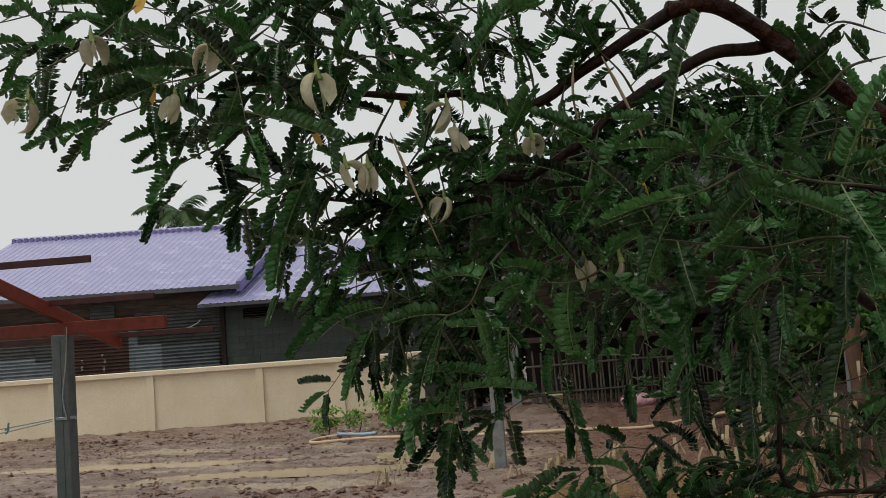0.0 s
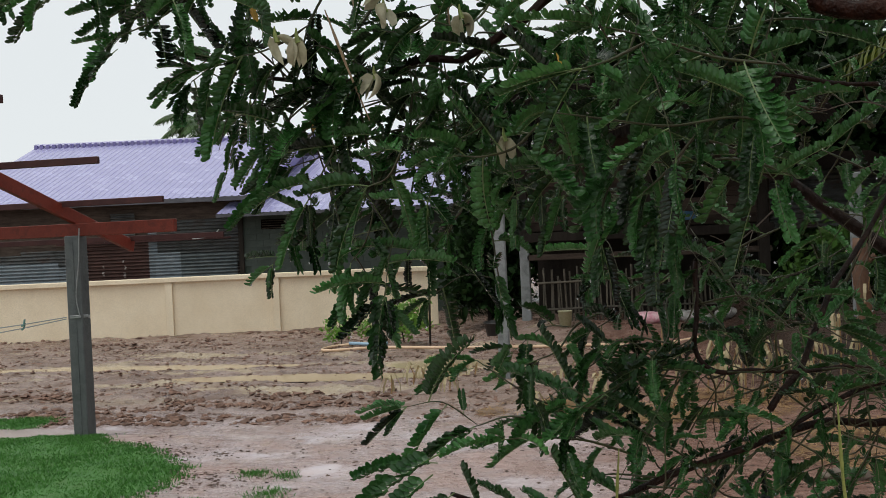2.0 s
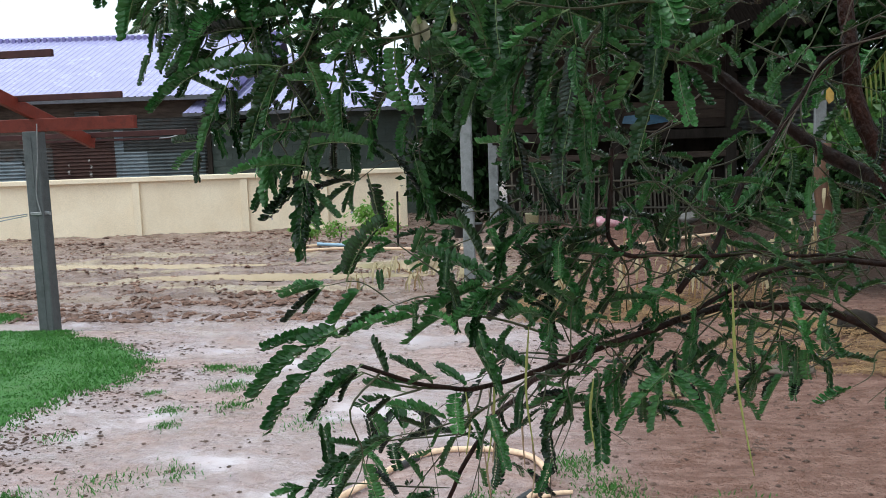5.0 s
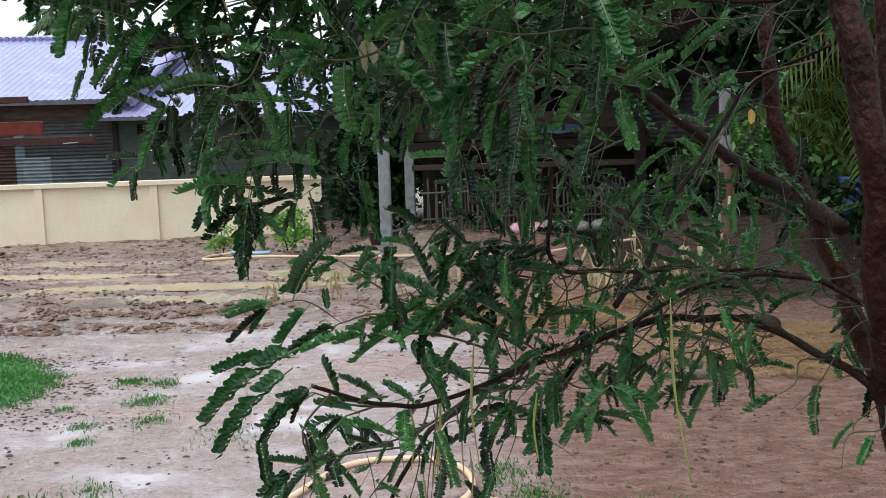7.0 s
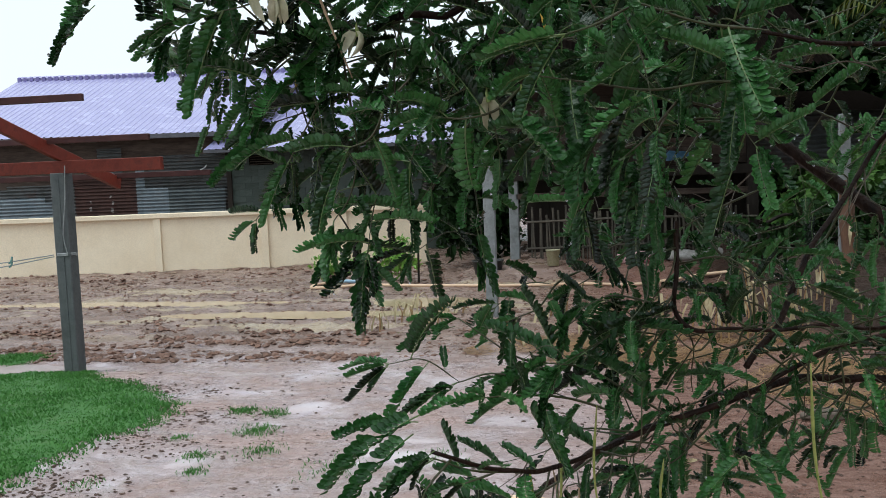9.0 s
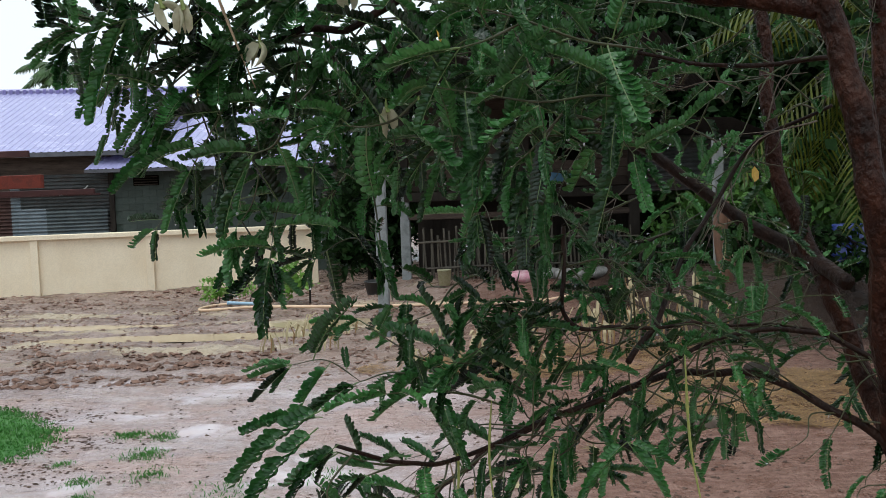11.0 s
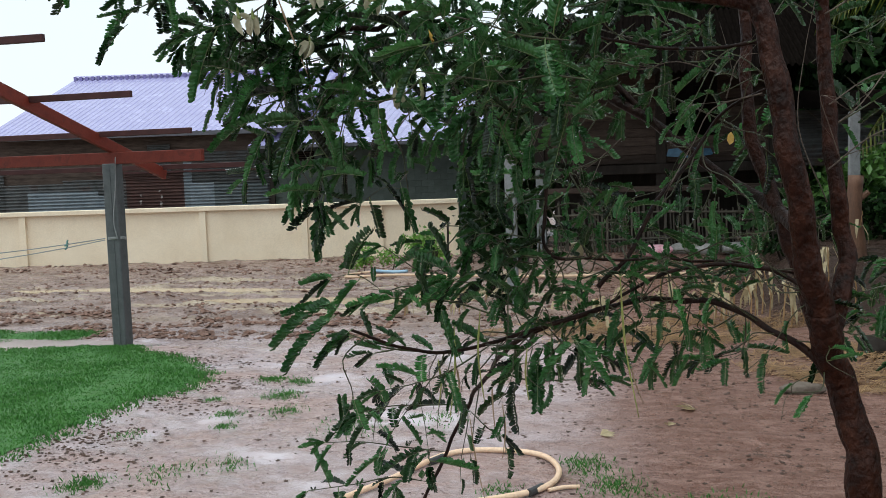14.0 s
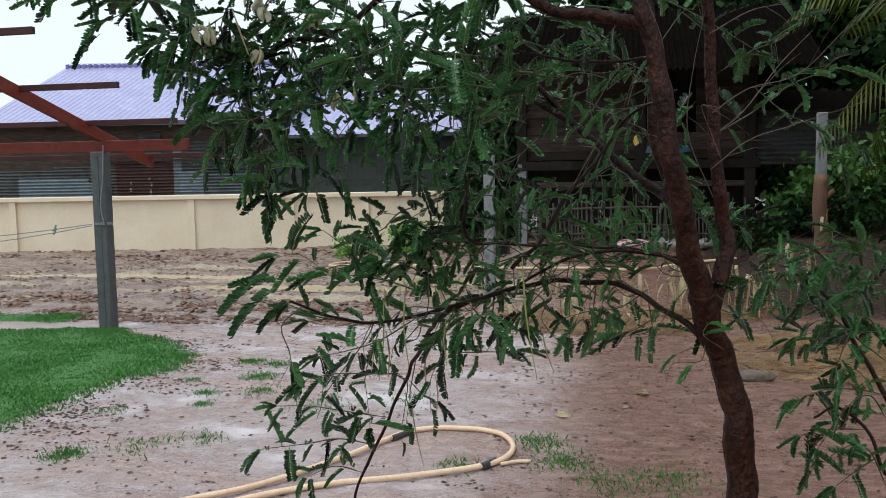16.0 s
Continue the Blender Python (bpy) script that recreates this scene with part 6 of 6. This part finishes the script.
clump_tree("bright_shrub", (6.9, 17.2, 0.75), 1.9, (1.0, 0.7, 0.8), 1100, 0.2, M_FARPALE, "leafy green shrub growing on the bank", 0.04, 15, "shrub")
for k, (u, v) in enumerate(((-30, 42), (-22, 50), (-3, 40), (6, 44), (16, 40), (-12, 60))):
    q = YARD @ Vector((u, v, 0))
    clump_tree("far_tree", (q.x, q.y, 0), 5.2 + 0.6 * (k % 3), (4.5, 3, 2.2), 1500, 0.5, M_FARLEAF, "distant dark green tree beyond the houses", 0.25, 20 + k)
palm("bank_palm", (5.45, 10.2, 0.1), 3.7, 15, 2.8, 0.62, M_PALMYEL, "palm with drooping yellow-green fronds", 8, -0.6)
# Added tree, mostly outside the view, that darkens the right side.
clump_tree("shade_tree", (8.2, 9.5, 0), 8.0, (3.6, 3.0, 2.9), 13500, 0.27, M_FARLEAF, "large dark leafy tree added mostly out of view to shade the yard", 0.2, 16)
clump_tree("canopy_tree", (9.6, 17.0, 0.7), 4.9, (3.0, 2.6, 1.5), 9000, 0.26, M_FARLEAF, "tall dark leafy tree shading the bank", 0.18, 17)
clump_tree("bright_shrub", (5.3, 17.4, 0.72), 1.7, (0.9, 0.6, 0.7), 900, 0.2, M_FARPALE, "leafy green shrub beside the hut", 0.03, 18, "shrub")
clump_tree("bright_shrub", (4.6, 18.2, 0.6), 1.2, (0.6, 0.5, 0.5), 500, 0.17, M_FARPALE, "low leafy green shrub beside the hut", 0.03, 19, "shrub")
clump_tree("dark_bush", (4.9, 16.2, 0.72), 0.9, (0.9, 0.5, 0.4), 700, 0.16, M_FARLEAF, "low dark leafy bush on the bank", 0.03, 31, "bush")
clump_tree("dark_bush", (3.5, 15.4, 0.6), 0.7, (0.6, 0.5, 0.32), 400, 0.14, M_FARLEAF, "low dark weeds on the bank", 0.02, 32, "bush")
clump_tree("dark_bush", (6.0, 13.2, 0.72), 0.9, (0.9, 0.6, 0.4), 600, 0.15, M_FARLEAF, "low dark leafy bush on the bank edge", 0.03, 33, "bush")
# stump
stump = thing("cut_trunk", pose(4.25, 13.6, 0.6), "short cut orange-brown trunk standing on the bank", "trunk")
part("bole", Geo().tube(smooth_line([(4.3, 13.6, 0.4), (4.28, 13.6, 0.9), (4.22, 13.58, 1.4), (4.25, 13.6, 1.92)], 4), [0.15, 0.14, 0.13, 0.125, 0.12, 0.115, 0.11, 0.11, 0.11, 0.11, 0.11, 0.11, 0.115], 10), M_STUMP, stump, smooth=True)
part("branch_stub", Geo().tube([(4.26, 13.58, 1.55), (4.42, 13.56, 1.68)], [0.05, 0.04], 8), M_STUMP, stump)


# ---- grass, straw, clods ----
def blades(name, spots, mat, label, h, w, category):
    """Many narrow blades: spots are (x, y, lean)."""
    vs, fs = [], []
    for x, y, hh in spots:
        z = ground_height(x, y) - 0.004
        a = rng.uniform(0, 6.28)
        dx, dy = math.cos(a) * w, math.sin(a) * w
        b = rng.uniform(0, 6.28)
        ln = h * hh
        lx, ly = math.cos(b) * ln * 0.6, math.sin(b) * ln * 0.6
        k = len(vs)
        vs += [(x - dx, y - dy, z), (x + dx, y + dy, z), (x + lx * 0.4 + dx * 0.7, y + ly * 0.4 + dy * 0.7, z + ln * 0.6), (x + lx, y + ly, z + ln)]
        fs += [(k, k + 1, k + 2), (k, k + 2, k + 3)]
    tagged(part(name, Geo().add(vs, fs), mat), label, category, kind="stuff")


def in_lawn(x, y):
    e = 0.25 * noise.noise((x * 1.1, y * 1.1, 1.0)) + 0.1 * noise.noise((x * 5, y * 5, 1.0))
    edge = -3.75 + 0.2 * step01(y, 6, 8) - 1.9 * step01(y, 8.4, 10.1) - 0.5 * step01(y, 5.6, 3.8)
    back = 9.95 - 0.45 * step01(x, -5.9, -7.0)
    return (x < edge + e and y < back + e * 0.6) or (x < -6.6 + e * 2 and 10.25 + e < y < 11.0 + e)


spots = []
while len(spots) < 125000:
    x, y = rng.uniform(-10.5, -3.2), rng.uniform(3.6, 11.3)
    if in_lawn(x - 0.16 * rng.random() ** 2, y - 0.08 * rng.random()):
        spots.append((x, y, rng.uniform(0.4, 1.2) * (0.75 + 0.6 * noise.noise((x * 1.5, y * 1.5, 3)))))
blades("lawn_grass", spots, M_GRASS, "lush wet green grass patch beside the mud", 0.045, 0.009, "grass")
turf = Geo()
for i in range(125):
    for j in range(130):
        x, y = -10.5 + 0.06 * i, 3.6 + 0.06 * j
        if in_lawn(x + 0.13, y + 0.03) and in_lawn(x + 0.03, y + 0.1):
            turf.add([(x, y, ground_height(x, y) + 0.007), (x + 0.06, y, ground_height(x + 0.06, y) + 0.007), (x + 0.06, y + 0.06, ground_height(x + 0.06, y + 0.06) + 0.007), (x, y + 0.06, ground_height(x, y + 0.06) + 0.007)], [(0, 1, 2, 3)])
tagged(part("lawn_turf", turf, M_TURF), "matted wet green turf under the grass", "grass", kind="stuff")
tufts = []
for x, y, r, n in ((-5.35, 9.55, 0.3, 260), (-2.75, 8.3, 0.16, 120), (-2.4, 8.2, 0.12, 60), (-2.35, 7.6, 0.18, 110), (-2.6, 6.9, 0.14, 50), (-2.1, 7.05, 0.2, 60), (-2.45, 6.5, 0.1, 40), (-2.8, 4.95, 0.18, 130), (-3.5, 4.6, 0.14, 80),
                   (-2.3, 5.3, 0.3, 60), (-1.9, 5.5, 0.2, 40), (-1.3, 6.6, 0.3, 60), (-0.6, 6.9, 0.25, 40), (0.75, 5.8, 0.2, 120), (0.95, 5.4, 0.22, 110), (1.3, 5.0, 0.25, 90), (1.7, 5.1, 0.3, 90), (0.2, 5.2, 0.15, 40), (-3.0, 7.4, 0.1, 30), (-3.2, 6.2, 0.14, 30)):
    tufts += [(x + rng.gauss(0, r * 0.5), y + rng.gauss(0, r * 0.5), rng.uniform(0.4, 1.1)) for _ in range(n * 3)]
blades("grass_tufts", tufts, M_GRASS, "scattered small grass tufts in wet mud", 0.042, 0.005, "grass")


def straw(cx, cy, rx, ry, n, hump):
    vs, fs = [], []
    for i in range(n):
        a, q = rng.uniform(0, 6.28), math.sqrt(rng.random())
        x, y = cx + rx * q * math.cos(a), cy + ry * q * math.sin(a)
        if noise.noise((x * 1.7, y * 1.7, 2.5)) < rng.uniform(-0.5, 0.15):
            continue
        z = ground_height(x, y) + 0.01 + hump * (1 - q) * rng.uniform(0.5, 1)
        b = rng.gauss(0, 1.0)
        d = Vector((math.cos(b), math.sin(b), rng.uniform(-0.12, 0.16))) * rng.uniform(0.06, 0.18)
        w = Vector((-d.y, d.x, 0)).normalized() * 0.0038
        p = Vector((x, y, z))
        k = len(vs)
        vs += [p - w, p + w, p + d + w, p + d - w]
        fs.append((k, k + 1, k + 2, k + 3))
    tagged(part("straw_heap", Geo().add(vs, fs), M_STRAW), "loose wet yellow straw spread on mud", "straw", kind="stuff")


straw(3.7, 9.3, 1.6, 1.3, 11000, 0.1)
straw(0.9, 11.2, 1.9, 0.8, 7500, 0.07)
straw(2.2, 12.0, 1.2, 0.6, 2500, 0.08)


def maize(x, y, hgt, seed):
    """A withered maize plant: a stalk with pale hanging leaves."""
    r = random.Random(seed)
    z = ground_height(x, y)
    t = thing("withered_maize", pose(x, y, z), "withered pale maize stalk with hanging dry leaves", "plant", "withered maize plants")
    part("stalk", Geo().tube([(x, y, z - 0.05), (x + 0.02, y, z + hgt * 0.5), (x + r.uniform(-0.1, 0.1), y, z + hgt)], [0.012, 0.01, 0.005], 6), M_STRAW, t)
    for k in range(r.choice((3, 4, 5))):
        a, h = r.uniform(0, 6.28), z + hgt * r.uniform(0.45, 1.0)
        d = Vector((math.cos(a), math.sin(a), 0))
        s = d.cross(Vector((0, 0, 1))) * 0.022
        ln = r.uniform(0.2, 0.34)
        o = Vector((x, y, h))
        pts = [o, o + d * 0.07 + Vector((0, 0, 0.05)), o + d * 0.14 - Vector((0, 0, ln * 0.35)), o + d * 0.15 - Vector((0, 0, ln))]
        g = Geo()
        vs = []
        for i, p in enumerate(pts):
            w = s * (0.5, 1.0, 1.0, 0.15)[i]
            vs += [p - w, p + w]
        g.add(vs, [(0, 1, 3, 2), (2, 3, 5, 4), (4, 5, 7, 6)])
        part("dry_leaf", g, M_DRYLEAF, t)


for k in range(22):
    maize(rng.uniform(1.2, 4.4), rng.uniform(11.4, 13.6), rng.uniform(0.45, 0.85), 100 + k)
for k in range(22):
    maize(rng.uniform(-2.4, 1.6), rng.uniform(10.6, 14.6), rng.uniform(0.12, 0.3), 200 + k)


def clod_field(name, n, box_, size, label, mat=M_CLOD):
    x0, x1, y0, y1 = box_
    vs, fs = [], []
    base = [Vector(p).normalized() for p in ((1, 0, 0), (-1, 0, 0), (0, 1, 0), (0, -1, 0), (0, 0, 1), (0, 0, -1), (1, 1, 1), (-1, 1, 1), (1, -1, 1), (-1, -1, 1))]
    tri = [(4, 6, 0), (4, 0, 8), (4, 8, 3), (4, 3, 9), (4, 9, 1), (4, 1, 7), (4, 7, 2), (4, 2, 6), (0, 6, 2), (2, 7, 1), (1, 9, 3), (3, 8, 0), (0, 2, 5), (2, 1, 5), (1, 3, 5), (3, 0, 5)]
    made = 0
    while made < n:
        x, y = rng.uniform(x0, x1), rng.uniform(y0, y1)
        if in_lawn(x, y) or (name == "grass_edge_clods" and not in_lawn(x - rng.uniform(0.1, 1.3), y)) or noise.noise((x * 0.7, y * 1.9, 8.0)) < rng.uniform(-0.25, 0.3):
            continue
        made += 1
        s = size * rng.uniform(0.4, 1.0) ** 2
        k = len(vs)
        z = ground_height(x, y)
        vs += [Vector((x, y, z + s * 0.05)) + Vector((p.x * s * rng.uniform(0.5, 1.7), p.y * s * rng.uniform(0.5, 1.6), p.z * s * rng.uniform(0.3, 0.8))) for p in base]
        fs += [tuple(i + k for i in q) for q in tri]
    tagged(part(name, Geo().add(vs, fs), mat), label, "mud", kind="stuff")


clod_field("rut_clods", 1200, (-10, -2.0, 10.5, 12.8), 0.07, "thick broken brown clods in the wheel ruts")
clod_field("mud_clods", 5200, (-12, 1.5, 10.8, 19.5), 0.038, "lumpy wet brown mud clods")
clod_field("wall_foot_clods", 700, (-15, -2.5, 18.5, 21.8), 0.07, "brown soil lumps along the wall foot")
clod_field("yard_pebbles", 1500, (-4.2, 3.8, 4.0, 10.8), 0.02, "small dark pebbles on the wet yard", M_CRUMB)

clod_field("red_mud_crumbs", 1300, (0.3, 5.5, 4.2, 10.6), 0.02, "small crumbs of red mud on the trodden yard", M_CRUMB)
clod_field("grass_edge_clods", 1100, (-4.6, -2.2, 4.0, 9.8), 0.02, "dark crumbs of soil along the grass edge", M_CRUMB)
# small things on the ground

def scrap(x, y, s, turn, label):
    g = Geo()
    for k in range(5):
        a = radians(turn + 24 * (k - 2))
        d = Vector((math.cos(a), math.sin(a), 0.12)) * s * rng.uniform(0.6, 1.1)
        w = Vector((-math.sin(a), math.cos(a), 0.1)) * s * 0.14
        p = Vector((x, y, ground_height(x, y) + 0.012))
        g.add([p, p + d * 0.5 + w + Vector((0, 0, 0.02)), p + d, p + d * 0.5 - w], [(0, 1, 2, 3)])
    tagged(part("dry_husk", g, M_DRYLEAF), label, "husk")


scrap(1.6, 7.42, 0.2, 175, "pale dry maize husk lying on mud")
scrap(0.8, 6.6, 0.14, 10, "pale dry leaf scrap lying on mud")
scrap(1.35, 6.9, 0.07, 80, "small dry leaf scrap on mud")


def brush_pile():
    """A heap of dark cut branches with a few pale sticks on top."""
    r = random.Random(41)
    t = thing("brush_pile", pose(4.1, 16.6, 0.7), "heap of dark cut branches on the bank", "branches")
    for k in range(46):
        a = r.uniform(-0.6, 0.6) + (3.14 if k % 2 else 0)
        c = Vector((4.1 + r.gauss(0, 0.26), 16.6 + r.gauss(0, 0.25), 0.72 + abs(r.gauss(0, 0.2))))
        d = Vector((math.cos(a), math.sin(a) * 0.6, r.uniform(-0.25, 0.25))) * r.uniform(0.3, 0.6)
        bend = Vector((0, r.uniform(-0.1, 0.1), r.uniform(0.0, 0.12)))
        w = r.uniform(0.012, 0.045)
        part("branch", Geo().tube(smooth_line([c - d, c + bend, c + d], 3), [w * (1 - 0.1 * i) for i in range(7)], 6), M_DEADTWIG if k % 9 == 0 else M_TIMBER, t, smooth=True)


brush_pile()


def drum(x, y, z, r, hgt):
    """A plastic drum with ribs and a rim."""
    prof = [(0, 0), (r * 0.94, 0), (r, 0.04), (r, hgt * 0.32), (r * 1.04, hgt * 0.34), (r * 1.04, hgt * 0.38), (r, hgt * 0.4), (r, hgt * 0.66), (r * 1.04, hgt * 0.68), (r * 1.04, hgt * 0.72), (r, hgt * 0.74), (r * 0.97, hgt * 0.96), (r * 0.9, hgt), (0, hgt)]
    k = 22
    vs = [(x + a * math.cos(6.2832 * i / k), y + a * math.sin(6.2832 * i / k), z + b) for a, b in prof for i in range(k)]
    fs = [(a * k + i, a * k + (i + 1) % k, (a + 1) * k + (i + 1) % k, (a + 1) * k + i) for a in range(len(prof) - 1) for i in range(k)]
    tagged(part("plastic_drum", Geo().add(vs, fs), M_DRUM, smooth=True), "dark blue plastic drum standing under trees", "drum")


drum(6.47, 14.5, ground_height(6.47, 14.5), 0.27, 0.72)


def lump(name, x, y, lx, ly, lz, turn, mat, label, category):
    """A rounded, knobbly lump half sunk in the ground."""
    bm = bmesh.new()
    bmesh.ops.create_icosphere(bm, subdivisions=3, radius=1.0)
    m = pose(x, y, ground_height(x, y) + lz * 0.55, 0, 0, turn)
    for v in bm.verts:
        k = 1 + 0.28 * noise.noise(v.co * 1.6 + Vector((x, y, 0))) + 0.1 * noise.noise(v.co * 5 + Vector((y, x, 0)))
        v.co = m @ Vector((v.co.x * lx * k, v.co.y * ly * k, v.co.z * lz * k))
    g = Geo().add([v.co[:] for v in bm.verts], [[v.index for v in q.verts] for q in bm.faces])
    bm.free()
    tagged(part(name, g, mat, smooth=True), label, category)


lump("wood_stump", 3.65, 9.85, 0.2, 0.16, 0.16, 20, M_TIMBER, "dark wet stump of wood lying on the straw", "stump")
lump("log", 2.6, 8.1, 0.2, 0.075, 0.065, 6, M_DEADTWIG, "short grey weathered log beside the straw", "log")

# sapling of the same kind beside the camera's way
young = Tree("young_sesbania", (2.62, 2.45, 0), "young feathery green sapling at the yard's edge", 60, M_BARK, M_LEAF)
young.limb("trunk", [(2.62, 2.45, -0.1), (2.6, 2.45, 0.4), (2.52, 2.45, 0.9), (2.282, 2.45, 1.403), (2.182, 2.45, 1.588), (2.083, 2.45, 1.712)], 0.014, 0.006, 7)
young.limb("branch", [(2.5, 2.46, 0.95), (2.62, 2.7, 1.3), (2.6, 3.0, 1.62), (2.52, 3.1, 1.75)], 0.009, 0.004, 7)
young.limb("branch", [(2.307, 2.3, 1.056), (2.233, 2.3, 1.214), (2.139, 2.3, 1.292), (2.065, 2.3, 1.248)], 0.007, 0.004, 7)
young.spray([(2.281, 2.45, 1.466), (2.134, 2.4, 1.596), (1.998, 2.4, 1.676), (1.861, 2.4, 1.716)], step=0.055, size=0.82)
young.spray([(2.182, 2.45, 1.588), (2.055, 2.4, 1.698), (1.939, 2.4, 1.758), (1.822, 2.4, 1.737)], step=0.045, size=0.82)
young.spray([(2.292, 2.5, 1.498), (2.23, 2.5, 1.665), (2.13, 2.5, 1.789), (2.071, 2.5, 1.831)], step=0.045, size=0.82)
young.spray([(2.344, 2.5, 1.583), (2.325, 2.5, 1.707), (2.246, 2.5, 1.811)], step=0.045, size=0.82)
young.spray([(2.325, 2.4, 1.313), (2.223, 2.35, 1.343), (2.1, 2.3, 1.351), (2.007, 2.3, 1.307)], step=0.045, size=0.82)
young.spray([(2.233, 2.3, 1.214), (2.122, 2.3, 1.21), (2.028, 2.3, 1.185)], step=0.045, size=0.82)
young.spray([(2.304, 2.3, 1.137), (2.218, 2.3, 1.071), (2.145, 2.3, 1.006)], step=0.045, size=0.82)
young.spray([(2.322, 2.4, 1.436), (2.416, 2.4, 1.52), (2.487, 2.4, 1.602)], step=0.045, size=0.82)
young.spray([(2.391, 2.4, 1.109), (2.499, 2.4, 1.197), (2.57, 2.4, 1.281)], step=0.05, size=0.82)
young.spray([(2.367, 2.6, 1.652), (2.231, 2.6, 1.736), (2.11, 2.6, 1.757), (1.987, 2.6, 1.8)], step=0.04, size=0.82)
young.spray([(2.32, 2.4, 1.518), (2.235, 2.35, 1.606), (2.17, 2.3, 1.534), (2.136, 2.3, 1.433)], step=0.04, size=0.82)
young.spray([(2.301, 2.3, 1.258), (2.236, 2.25, 1.348), (2.153, 2.2, 1.319), (2.066, 2.2, 1.177)], step=0.04, size=0.82)
young.spray([(2.281, 2.2, 1.05), (2.229, 2.2, 1.165), (2.157, 2.2, 1.181), (2.049, 2.2, 1.096)], step=0.04, size=0.82)
young.spray([(2.39, 2.7, 1.769), (2.291, 2.7, 1.835), (2.208, 2.7, 1.879)], step=0.04, size=0.82)
young.spray([(2.467, 3.00, 1.715), (2.275, 3.00, 1.666), (2.095, 3.00, 1.688), (1.913, 3.00, 1.638)], step=0.045, size=0.9)
young.spray([(2.497, 3.10, 1.558), (2.276, 3.10, 1.518), (2.067, 3.10, 1.527), (1.903, 3.10, 1.474)], step=0.045, size=0.9)
young.spray([(2.432, 2.90, 1.447), (2.259, 2.90, 1.467), (2.084, 2.90, 1.416)], step=0.045, size=0.9)
young.spray([(2.452, 3.20, 1.767), (2.268, 3.20, 1.741), (2.078, 3.20, 1.766)], step=0.045, size=0.9)
young.spray([(2.452, 2.90, 1.331), (2.346, 2.90, 1.422), (2.279, 2.90, 1.515)], step=0.045, size=0.9)
young.spray([(2.546, 3.30, 1.605), (2.387, 3.30, 1.552), (2.218, 3.30, 1.576), (2.048, 3.30, 1.535)], step=0.045, size=0.9)
young.finish()
